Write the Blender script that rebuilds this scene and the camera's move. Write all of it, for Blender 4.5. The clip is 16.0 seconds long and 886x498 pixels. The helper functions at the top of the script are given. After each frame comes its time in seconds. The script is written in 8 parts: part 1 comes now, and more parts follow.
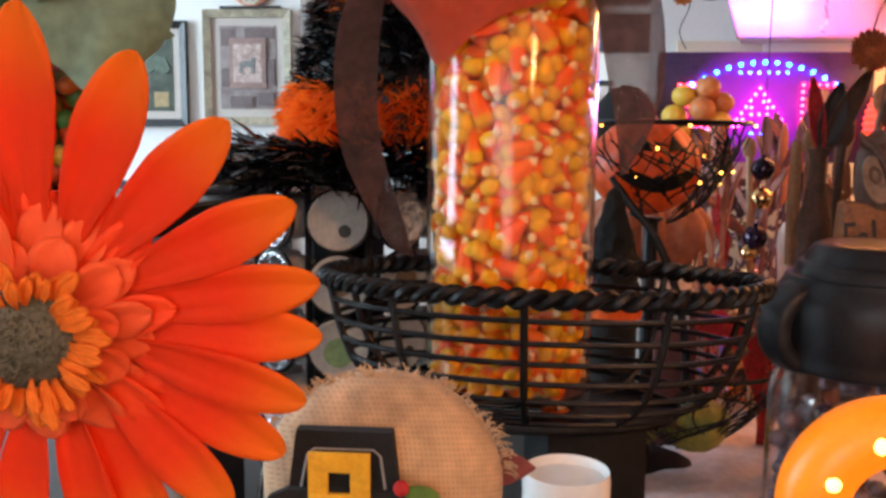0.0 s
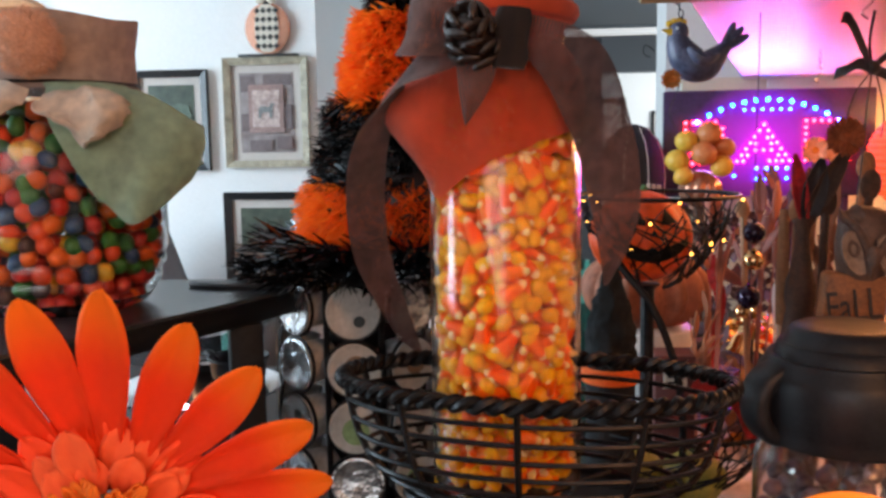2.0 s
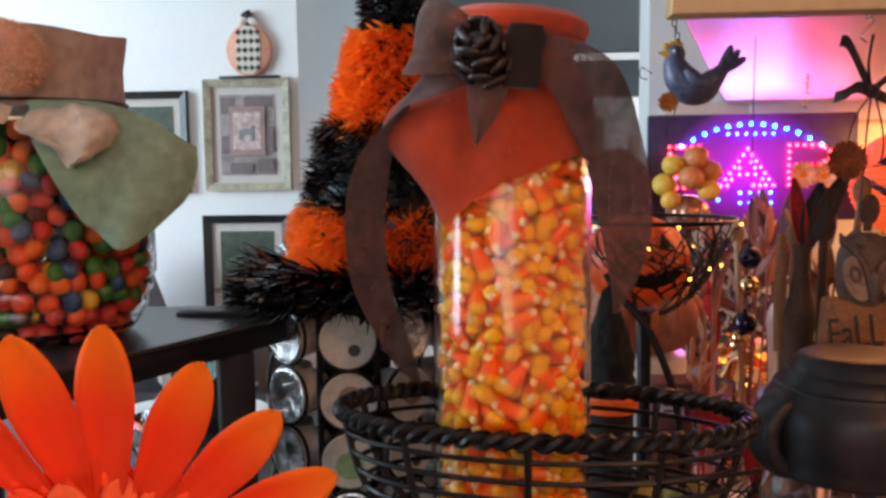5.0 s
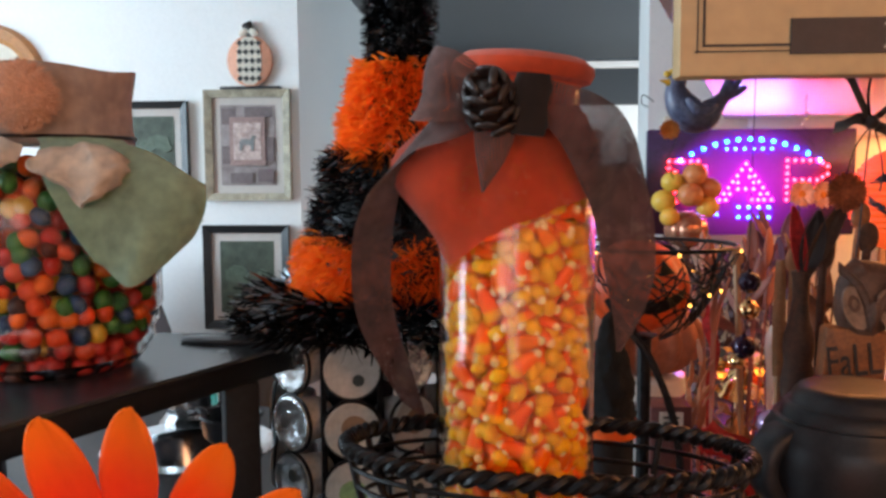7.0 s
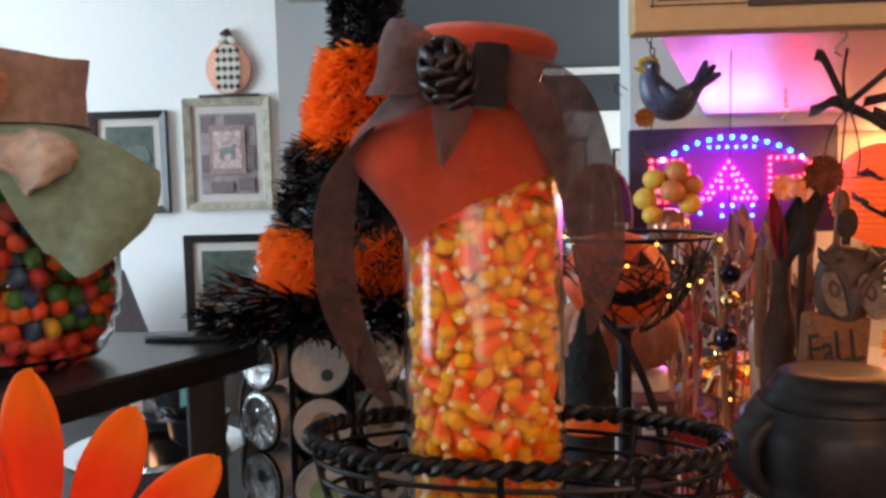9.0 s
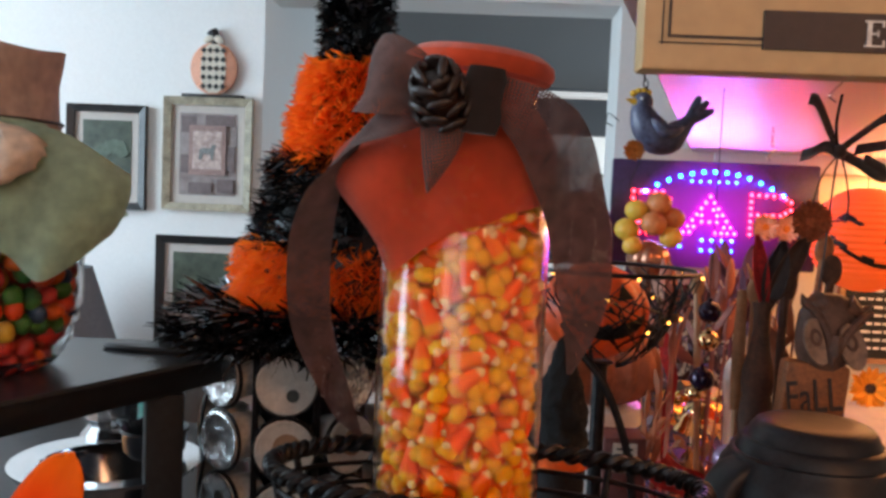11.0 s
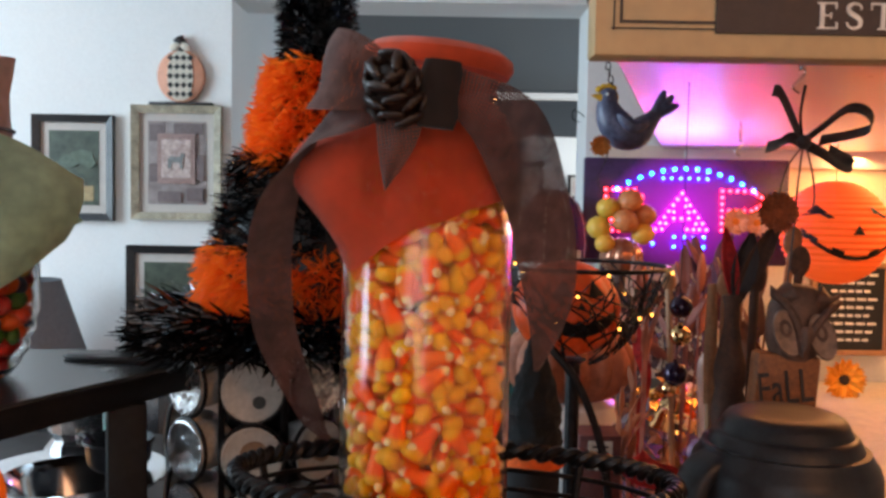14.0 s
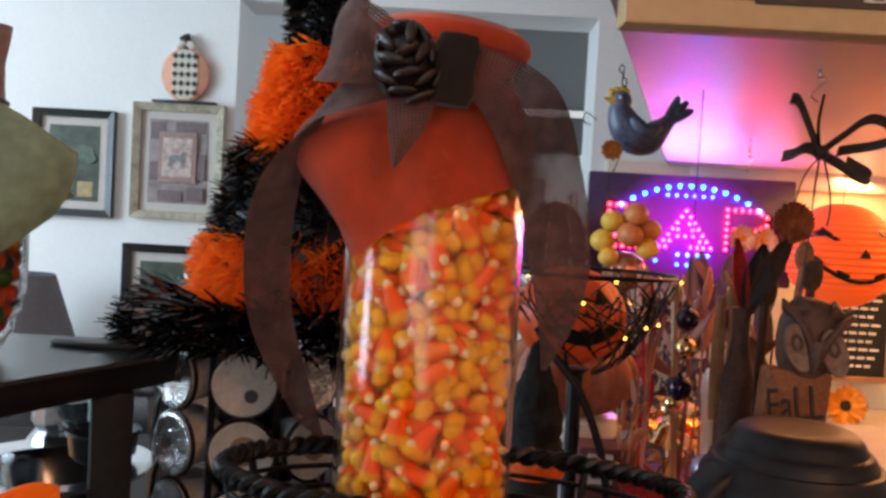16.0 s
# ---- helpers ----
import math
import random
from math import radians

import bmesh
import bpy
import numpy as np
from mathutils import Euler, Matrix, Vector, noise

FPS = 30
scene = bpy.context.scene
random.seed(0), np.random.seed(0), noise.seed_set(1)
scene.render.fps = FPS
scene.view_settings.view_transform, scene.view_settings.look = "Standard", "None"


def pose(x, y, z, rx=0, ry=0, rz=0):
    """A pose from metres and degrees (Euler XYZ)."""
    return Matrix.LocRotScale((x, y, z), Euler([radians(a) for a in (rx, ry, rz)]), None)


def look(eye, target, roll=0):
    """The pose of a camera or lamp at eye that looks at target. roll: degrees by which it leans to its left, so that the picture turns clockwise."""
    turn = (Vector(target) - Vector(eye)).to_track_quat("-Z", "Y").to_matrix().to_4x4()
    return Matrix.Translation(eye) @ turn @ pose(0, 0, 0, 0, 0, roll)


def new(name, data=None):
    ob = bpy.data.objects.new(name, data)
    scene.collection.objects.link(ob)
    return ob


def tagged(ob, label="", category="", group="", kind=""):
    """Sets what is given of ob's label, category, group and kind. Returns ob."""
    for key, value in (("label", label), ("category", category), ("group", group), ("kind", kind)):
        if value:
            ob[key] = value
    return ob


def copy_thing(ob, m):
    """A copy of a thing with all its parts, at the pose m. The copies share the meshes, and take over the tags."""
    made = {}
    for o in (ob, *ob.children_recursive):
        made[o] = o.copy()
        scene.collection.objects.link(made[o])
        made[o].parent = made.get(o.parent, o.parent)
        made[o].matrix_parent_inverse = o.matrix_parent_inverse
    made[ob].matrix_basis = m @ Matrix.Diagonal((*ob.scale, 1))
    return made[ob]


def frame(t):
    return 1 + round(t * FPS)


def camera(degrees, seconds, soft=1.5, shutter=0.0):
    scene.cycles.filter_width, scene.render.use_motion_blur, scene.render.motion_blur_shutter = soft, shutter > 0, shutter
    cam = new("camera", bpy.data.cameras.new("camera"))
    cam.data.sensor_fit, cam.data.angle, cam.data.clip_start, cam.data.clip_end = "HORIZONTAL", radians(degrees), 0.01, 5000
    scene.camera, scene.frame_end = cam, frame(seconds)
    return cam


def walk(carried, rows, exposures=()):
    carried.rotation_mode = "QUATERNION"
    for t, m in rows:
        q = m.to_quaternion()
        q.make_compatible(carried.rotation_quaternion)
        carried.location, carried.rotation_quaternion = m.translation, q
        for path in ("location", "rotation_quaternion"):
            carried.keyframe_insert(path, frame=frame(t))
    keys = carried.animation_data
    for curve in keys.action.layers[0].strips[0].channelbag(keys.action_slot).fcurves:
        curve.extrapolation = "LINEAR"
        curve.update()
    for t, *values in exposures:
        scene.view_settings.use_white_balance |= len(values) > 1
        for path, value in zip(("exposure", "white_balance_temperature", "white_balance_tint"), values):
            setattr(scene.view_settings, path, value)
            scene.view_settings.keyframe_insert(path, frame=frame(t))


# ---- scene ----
cam = camera(54.3, 16.0, soft=3.0)
PATH = [
    (0, (0.0183, 0.0177, 1.2104), (-0.1370, 1.9942, 0.9474), 0.39),
    (0.5, (0.0278, 0.0132, 1.2233), (-0.1307, 1.9865, 0.9385), -0.82),
    (1, (0.0321, -0.0065, 1.2627), (-0.1526, 1.9688, 1.0096), -1.69),
    (1.5, (0.0270, -0.0276, 1.2723), (-0.1917, 1.9454, 1.0285), -1.08),
    (2, (0.0367, -0.0410, 1.2907), (-0.1644, 1.9345, 1.0514), -0.92),
    (2.5, (0.0390, -0.0483, 1.2959), (-0.1545, 1.9286, 1.0632), -1.41),
    (3, (0.0489, -0.0496, 1.3129), (-0.1474, 1.9290, 1.0976), -1.66),
    (3.5, (0.0463, -0.0505, 1.3131), (-0.1509, 1.9293, 1.1099), -1.21),
    (4, (0.0310, -0.0348, 1.2892), (-0.1370, 1.9486, 1.0943), -0.71),
    (6.5, (0.0092, -0.0115, 1.3039), (-0.1269, 1.9754, 1.1201), -0.67),
    (7, (0.0081, -0.0218, 1.3173), (-0.1300, 1.9651, 1.1354), -0.32),
    (7.5, (0.0033, -0.0180, 1.3183), (-0.1331, 1.9697, 1.1435), 0.00),
    (8, (0.0021, -0.0153, 1.3123), (-0.1255, 1.9736, 1.1442), -0.04),
    (8.5, (0.0137, -0.0069, 1.3036), (-0.1132, 1.9825, 1.1412), -1.10),
    (9, (0.0258, -0.0029, 1.2943), (-0.0906, 1.9879, 1.1413), -1.41),
    (9.5, (0.0229, -0.0027, 1.2930), (-0.0360, 1.9924, 1.1651), 1.33),
    (10, (0.0227, 0.0105, 1.2966), (-0.0457, 2.0059, 1.1802), 2.91),
    (12.5, (0.0157, 0.0255, 1.3050), (-0.0280, 2.0208, 1.1742), 1.35),
    (13, (0.0144, 0.0209, 1.3070), (-0.0123, 2.0168, 1.1832), 1.79),
    (13.5, (0.0221, 0.0356, 1.2868), (0.0329, 2.0330, 1.1851), 1.19),
    (14, (0.0312, 0.0311, 1.2971), (0.0218, 2.0281, 1.1879), 1.01),
    (14.5, (0.0207, 0.0306, 1.2956), (0.0107, 2.0283, 1.2003), 2.25),
    (15, (0.0261, 0.0378, 1.2956), (0.0033, 2.0359, 1.2122), 2.09),
    (15.5, (0.0238, 0.0487, 1.2846), (0.0071, 2.0471, 1.2072), 2.43),
    (16, (0.0260, 0.0565, 1.2786), (0.0193, 2.0551, 1.2061), 3.13),
]
walk(cam, [(t, look(eye, target, roll)) for t, eye, target, roll in PATH], [(0, 0.42), (1, 0.44), (2, 0.30), (3.5, 0.12), (4.2, 0.20), (6.5, 0.20), (9, 0.12), (10, 0.10), (12.5, -0.02), (16, 0.0)])

# ---- world, lights, exposure ----
world = bpy.data.worlds.new("world")
scene.world = world
world.use_nodes = True
wn = world.node_tree.nodes
sky = wn.new("ShaderNodeTexSky")
sky.sky_type = 'NISHITA'
sky.sun_disc = False
sky.sun_elevation = radians(40)
sky.sun_rotation = radians(200)
wn["Background"].inputs[1].default_value = 0.12
world.node_tree.links.new(sky.outputs[0], wn["Background"].inputs[0])
scene.view_settings.exposure = 0.0


def area(name, size_x, size_y, power, color, m):
    d = bpy.data.lights.new(name, 'AREA')
    d.shape, d.size, d.size_y, d.energy, d.color = 'RECTANGLE', size_x, size_y, power, color
    ob = new(name, d)
    ob.matrix_world = m
    return ob


def bulb(name, power, color, radius, at):
    d = bpy.data.lights.new(name, 'POINT')
    d.energy, d.color, d.shadow_soft_size = power, color, radius
    ob = new(name, d)
    ob.location = at
    return ob


# daylight in the window of the left wall and of the wall behind the camera
area("window_daylight_left", 1.6, 1.2, 80, (0.64, 0.84, 1.0), look((-2.72, 0.9, 1.55), (0, 1.0, 1.1)))
area("window_daylight_back", 1.6, 1.1, 10, (0.85, 0.90, 1.0), look((-0.6, -2.32, 1.6), (-0.2, 0, 1.2)))
# two unseen fills, added to brighten the hall and the next room
area("hall_fill", 0.8, 0.9, 16, (0.90, 0.96, 1.0), look((1.62, 6.1, 1.5), (0.7, 6.6, 1.3)))
area("far_room_fill", 1.0, 0.9, 26, (0.66, 0.85, 1.0), look((2.12, 3.9, 1.25), (0.0, 3.7, 1.3)))
# warm lamp under the wall cupboards
area("under_cupboard_lamp", 1.1, 0.10, 9.5, (1.0, 0.50, 0.17), look((1.15, 2.16, 1.438), (1.10, 2.15, 0.9)))
# unseen fill, added for the warm bounce on the crowded counter
area("warm_bounce_fill", 0.10, 0.8, 4.5, (1.0, 0.36, 0.11), look((0.78, 1.25, 1.438), (0.76, 1.25, 0.9)))
# what the lit sign throws up on the glossy underside
area("sign_glow_red", 0.14, 0.03, 0.30, (0.75, 0.32, 0.95), look((0.50, 2.20, 1.36), (0.50, 1.75, 1.50)))
area("sign_glow_blue", 0.16, 0.03, 0.40, (0.50, 0.50, 1.0), look((0.64, 2.20, 1.36), (0.62, 1.75, 1.50)))
area("sign_glow_pink", 0.14, 0.03, 0.30, (0.95, 0.18, 0.34), look((0.80, 2.20, 1.36), (0.80, 1.75, 1.50)))
# unseen warm fill, added low enough to reach beneath the cupboards
bulb("warm_front_fill", 29, (1.0, 0.43, 0.17), 0.08, (0.95, -1.25, 1.90))

# ---- materials ----


def mat(name, color, rough=0.6, metal=0.0, var=0.18, scale=30.0, bump=0.15, fine=4.0, color2=None, spec=0.5,
        coat=0.0, trans=0.0, emit=None, power=0.0, sheen=0.0, rvar=0.1, island=0.0, obrand=0.0, sub=0.0, depth=0.002):
    """A surface with mottling at two scales, worn gloss and fine relief."""
    m = bpy.data.materials.new(name)
    m.use_nodes = True
    nt = m.node_tree
    n, ln = nt.nodes, nt.links
    b = n["Principled BSDF"]
    tc = n.new("ShaderNodeTexCoord")
    big = n.new("ShaderNodeTexNoise")
    big.inputs["Scale"].default_value, big.inputs["Detail"].default_value = scale, 3.0
    small = n.new("ShaderNodeTexNoise")
    small.inputs["Scale"].default_value, small.inputs["Detail"].default_value = scale * fine, 4.0
    ln.new(tc.outputs["Object"], big.inputs["Vector"])
    ln.new(tc.outputs["Object"], small.inputs["Vector"])
    add = n.new("ShaderNodeMath")
    add.operation = 'MULTIPLY_ADD'
    ln.new(small.outputs["Fac"], add.inputs[0])
    add.inputs[1].default_value = 0.5
    half = n.new("ShaderNodeMath")
    half.operation = 'MULTIPLY'
    half.inputs[1].default_value = 0.5
    ln.new(big.outputs["Fac"], half.inputs[0])
    ln.new(half.outputs[0], add.inputs[2])
    ramp = n.new("ShaderNodeMapRange")
    ramp.inputs["From Min"].default_value, ramp.inputs["From Max"].default_value = 0.3, 0.7
    ln.new(add.outputs[0], ramp.inputs["Value"])
    fac = ramp.outputs[0]
    if island or obrand:
        src = n.new("ShaderNodeNewGeometry").outputs["Random Per Island"] if island else n.new("ShaderNodeObjectInfo").outputs["Random"]
        mx = n.new("ShaderNodeMix")
        mx.inputs[0].default_value = island or obrand
        ln.new(fac, mx.inputs[2])
        ln.new(src, mx.inputs[3])
        fac = mx.outputs[0]
    mix = n.new("ShaderNodeMix")
    mix.data_type = 'RGBA'
    c2 = color2 or tuple(max(0.0, c * (1 - 2 * var)) for c in color)
    c1 = color if color2 else tuple(min(1.0, c * (1 + var)) for c in color)
    mix.inputs[6].default_value, mix.inputs[7].default_value = (*c2, 1), (*c1, 1)
    ln.new(fac, mix.inputs[0])
    ln.new(mix.outputs[2], b.inputs["Base Color"])
    rr = n.new("ShaderNodeMapRange")
    rr.inputs["To Min"].default_value, rr.inputs["To Max"].default_value = max(0.02, rough - rvar), min(1.0, rough + rvar)
    ln.new(big.outputs["Fac"], rr.inputs["Value"])
    ln.new(rr.outputs[0], b.inputs["Roughness"])
    b.inputs["Metallic"].default_value = metal
    b.inputs["Specular IOR Level"].default_value = spec
    b.inputs["Coat Weight"].default_value = coat
    b.inputs["Sheen Weight"].default_value = sheen
    b.inputs["Subsurface Weight"].default_value = sub
    b.inputs["Subsurface Radius"].default_value = (0.01, 0.006, 0.003)
    b.inputs["Transmission Weight"].default_value = trans
    if emit:
        b.inputs["Emission Color"].default_value, b.inputs["Emission Strength"].default_value = (*emit, 1), power
    if bump:
        bp = n.new("ShaderNodeBump")
        bp.inputs["Strength"].default_value, bp.inputs["Distance"].default_value = bump, depth
        ln.new(small.outputs["Fac"], bp.inputs["Height"])
        ln.new(bp.outputs[0], b.inputs["Normal"])
    return m


def cloth(name, color, weave=900.0, holes=0.0, var=0.2, rough=0.9, thin=0.35, thread=0.0):
    """A woven cloth: crossed threads, with gaps between them where it is open gauze, and some light coming through."""
    m = mat(name, color, rough, var=var, scale=25, bump=0.0, sheen=0.3)
    nt = m.node_tree
    n, ln = nt.nodes, nt.links
    b = n["Principled BSDF"]
    tc = n.new("ShaderNodeTexCoord")
    waves = []
    for k in range(2):
        w = n.new("ShaderNodeTexWave")
        w.bands_direction = 'X' if k == 0 else 'Y'
        w.inputs["Scale"].default_value, w.inputs["Distortion"].default_value, w.inputs["Detail Scale"].default_value = weave, 1.2, 0.4
        ln.new(tc.outputs["UV"], w.inputs["Vector"])
        waves.append(w.outputs["Fac"])
    mx = n.new("ShaderNodeMath")
    mx.operation = 'MAXIMUM'
    ln.new(waves[0], mx.inputs[0])
    ln.new(waves[1], mx.inputs[1])
    bp = n.new("ShaderNodeBump")
    bp.inputs["Strength"].default_value, bp.inputs["Distance"].default_value = 0.6, 0.0006
    ln.new(mx.outputs[0], bp.inputs["Height"])
    ln.new(bp.outputs[0], b.inputs["Normal"])
    out = n["Material Output"]
    tl = n.new("ShaderNodeBsdfTranslucent")
    src = b.inputs["Base Color"].links[0].from_socket
    if thread:
        # deeper colour in the gaps of a coarse weave
        tint = n.new("ShaderNodeMapRange")
        tint.inputs["To Min"].default_value = 1.0 - thread
        ln.new(mx.outputs[0], tint.inputs["Value"])
        mul = n.new("ShaderNodeVectorMath")
        mul.operation = 'SCALE'
        ln.new(src, mul.inputs[0])
        ln.new(tint.outputs[0], mul.inputs["Scale"])
        src = mul.outputs[0]
        ln.new(src, b.inputs["Base Color"])
    ln.new(src, tl.inputs["Color"])
    ms = n.new("ShaderNodeMixShader")
    ms.inputs[0].default_value = thin
    ln.new(b.outputs[0], ms.inputs[1])
    ln.new(tl.outputs[0], ms.inputs[2])
    last = ms.outputs[0]
    if holes:
        gap = n.new("ShaderNodeMath")
        gap.operation = 'LESS_THAN'
        gap.inputs[1].default_value = holes
        ln.new(mx.outputs[0], gap.inputs[0])
        tr = n.new("ShaderNodeBsdfTransparent")
        ms2 = n.new("ShaderNodeMixShader")
        ln.new(gap.outputs[0], ms2.inputs[0])
        ln.new(last, ms2.inputs[1])
        ln.new(tr.outputs[0], ms2.inputs[2])
        last = ms2.outputs[0]
    ln.new(last, out.inputs["Surface"])
    return m


def clear_glass(name, tint=(1, 1, 1), rough=0.02):
    m = bpy.data.materials.new(name)
    m.use_nodes = True
    n, ln = m.node_tree.nodes, m.node_tree.links
    b = n["Principled BSDF"]
    b.inputs["Base Color"].default_value = (*tint, 1)
    b.inputs["Transmission Weight"].default_value = 1.0
    b.inputs["IOR"].default_value = 1.33
    tc = n.new("ShaderNodeTexCoord")
    ns = n.new("ShaderNodeTexNoise")
    ns.inputs["Scale"].default_value = 60
    ln.new(tc.outputs["Object"], ns.inputs["Vector"])
    mr = n.new("ShaderNodeMapRange")
    mr.inputs["From Min"].default_value, mr.inputs["From Max"].default_value = 0.45, 0.8
    mr.inputs["To Min"].default_value, mr.inputs["To Max"].default_value = rough, rough + 0.08
    ln.new(ns.outputs["Fac"], mr.inputs["Value"])
    ln.new(mr.outputs[0], b.inputs["Roughness"])
    return m


WALL_PAINT = mat("white_wall_paint", (0.80, 0.80, 0.79), 0.75, var=0.03, scale=2.0, bump=0.12, fine=60, depth=0.001)
# grey darkened to carry the dimness of the next room
DIM_GREY = mat("dimmed_room_grey", (0.21, 0.21, 0.22), 0.8, var=0.05, scale=2.0, bump=0.1, fine=60)
CEILING_PAINT = mat("white_ceiling_paint", (0.78, 0.78, 0.77), 0.85, var=0.03, scale=3, bump=0.2, fine=40)
FLOOR_WOOD = mat("floor_wood", (0.24, 0.15, 0.08), 0.45, var=0.25, scale=6, fine=8)
COUNTER = mat("dark_stone_counter", (0.030, 0.027, 0.026), 0.42, var=0.5, scale=60, fine=6, bump=0.02)
CREAM_PAINT = mat("cream_backsplash", (0.72, 0.64, 0.50), 0.5, var=0.05, scale=5, fine=20, bump=0.08)
CUPBOARD_WOOD = mat("reddish_cupboard_wood", (0.30, 0.14, 0.08), 0.4, var=0.2, scale=14, fine=6)
CUPBOARD_WHITE = mat("white_cupboard_underside", (0.74, 0.70, 0.68), 0.32, var=0.05, scale=8, fine=20, bump=0.03)
BLACK_WOOD = mat("black_stained_wood", (0.024, 0.026, 0.030), 0.26, var=0.1, scale=20, fine=10, bump=0.0, rvar=0.03, spec=0.9)
BLACK_FRAME = mat("black_frame_wood", (0.016, 0.016, 0.018), 0.4, var=0.3, scale=30, bump=0.1)
MAT_BOARD = mat("pale_mat_board", (0.55, 0.50, 0.46), 0.9, var=0.05, scale=60, bump=0.05)
WORN_WOOD = mat("worn_yellow_grey_wood", (0.42, 0.37, 0.27), 0.6, var=0.3, scale=40, fine=6, bump=0.3)
BLACK_METAL = mat("black_wrought_metal", (0.018, 0.016, 0.017), 0.36, metal=0.6, var=0.4, scale=120, bump=0.12)
BLACK_PLASTIC = mat("black_plastic_lid", (0.019, 0.019, 0.022), 0.40, var=0.2, scale=60, bump=0.03, rvar=0.05, spec=0.3)
SATIN_STEEL = mat("satin_steel", (0.86, 0.87, 0.88), 0.34, metal=1.0, var=0.06, scale=40, bump=0.03)
CHROME = mat("polished_steel", (0.75, 0.76, 0.78), 0.12, metal=1.0, var=0.05, scale=40, bump=0.02, rvar=0.06)
GLASS = clear_glass("clear_glass", rough=0.05)
TEAL_GLASS = clear_glass("teal_bottle_glass", (0.35, 0.75, 0.68))

# ---- mesh helpers ----


def thing(name, label, category, at=(0, 0, 0), turn=0.0, group="", kind=""):
    e = new(name)
    e.empty_display_size = 0.02
    e.location = at
    e.rotation_euler[2] = radians(turn)
    return tagged(e, label, category, group, kind)


def part(name, bm, material, parent=None, label="", smooth=True):
    me = bpy.data.meshes.new(name)
    bmesh.ops.recalc_face_normals(bm, faces=bm.faces)
    bm.to_mesh(me)
    bm.free()
    for m in material if isinstance(material, (list, tuple)) else (material,):
        me.materials.append(m)
    if smooth:
        me.shade_smooth()
        me.set_sharp_from_angle(angle=radians(42))
    ob = new(name, me)
    ob.parent = parent
    if label:
        ob["label"] = label
    return ob


def share(name, me, parent, m):
    ob = new(name, me)
    ob.parent = parent
    ob.matrix_local = m
    return ob


def box(bm, size, at=(0, 0, 0), bevel=0.0, turn=None, mi=0):
    m = Matrix.Translation(at) @ (turn or Matrix()) @ Matrix.Diagonal((*size, 1))
    new_v = bmesh.ops.create_cube(bm, size=1.0, matrix=m)["verts"]
    fs = {f for v in new_v for f in v.link_faces}
    for f in fs:
        f.material_index = mi
    if bevel:
        es = list({e for f in fs for e in f.edges})
        r = bmesh.ops.bevel(bm, geom=es, offset=bevel, segments=2, profile=0.5, affect='EDGES')
        for f in r["faces"]:
            f.material_index = mi
    return bm


def lathe(bm, profile, segs=40, at=(0, 0, 0), turn=None, ribs=0, rib_depth=0.0, mi=0, sx=1.0, sy=1.0):
    """Turns a profile of (radius, height) round the z axis; ribs press lobes into it."""
    m = Matrix.Translation(at) @ (turn or Matrix())
    rings = []
    for r, z in profile:
        if r < 1e-6:
            rings.append([bm.verts.new(m @ Vector((0, 0, z)))])
            continue
        ring = []
        for k in range(segs):
            a = 2 * math.pi * k / segs
            q = r * (1 - rib_depth * (1 - abs(math.sin(a * ribs / 2)) ** 0.6)) if ribs else r
            ring.append(bm.verts.new(m @ Vector((q * math.cos(a) * sx, q * math.sin(a) * sy, z))))
        rings.append(ring)
    for a, b in zip(rings, rings[1:]):
        for k in range(segs):
            j = (k + 1) % segs
            if len(a) == 1 and len(b) == 1:
                break
            if len(a) == 1:
                f = bm.faces.new((a[0], b[k], b[j]))
            elif len(b) == 1:
                f = bm.faces.new((a[k], a[j], b[0]))
            else:
                f = bm.faces.new((a[k], a[j], b[j], b[k]))
            f.material_index = mi
    return bm


def spline(points, steps=8, closed=False):
    """Points on a smooth curve through the given ones."""
    p = [Vector(q) for q in points]
    n = len(p)
    out = []
    for i in range(n if closed else n - 1):
        a, b, c, d = (p[(i - 1) % n] if closed or i else p[0], p[i], p[(i + 1) % n],
                      p[(i + 2) % n] if closed or i + 2 < n else p[-1])
        for k in range(steps):
            t = k / steps
            out.append(0.5 * (2 * b + (c - a) * t + (2 * a - 5 * b + 4 * c - d) * t * t + (3 * b - a - 3 * c + d) * t ** 3))
    if not closed:
        out.append(p[-1])
    return out


def tube(bm, pts, r, segs=8, closed=False, mi=0, ends=True):
    """A round rod along the points; r is a radius or a function of 0..1."""
    pts = [Vector(p) for p in pts]
    n = len(pts)
    rings = []
    up = Vector((0.13, 0.31, 0.94)).normalized()
    for i, p in enumerate(pts):
        d = (pts[(i + 1) % n] - pts[i - 1]) if closed else (pts[min(i + 1, n - 1)] - pts[max(i - 1, 0)])
        d.normalize()
        s = d.cross(up)
        if s.length < 1e-4:
            s = d.orthogonal()
        s.normalize()
        u = s.cross(d).normalized()
        up = u
        q = r(i / max(1, n - 1)) if callable(r) else r
        rings.append([bm.verts.new(p + q * (math.cos(2 * math.pi * k / segs) * s + math.sin(2 * math.pi * k / segs) * u)) for k in range(segs)])
    for i in range(n if closed else n - 1):
        a, b = rings[i], rings[(i + 1) % n]
        for k in range(segs):
            j = (k + 1) % segs
            bm.faces.new((a[k], a[j], b[j], b[k])).material_index = mi
    if not closed and ends:
        bm.faces.new(rings[0][::-1]).material_index = mi
        bm.faces.new(rings[-1]).material_index = mi
    return bm


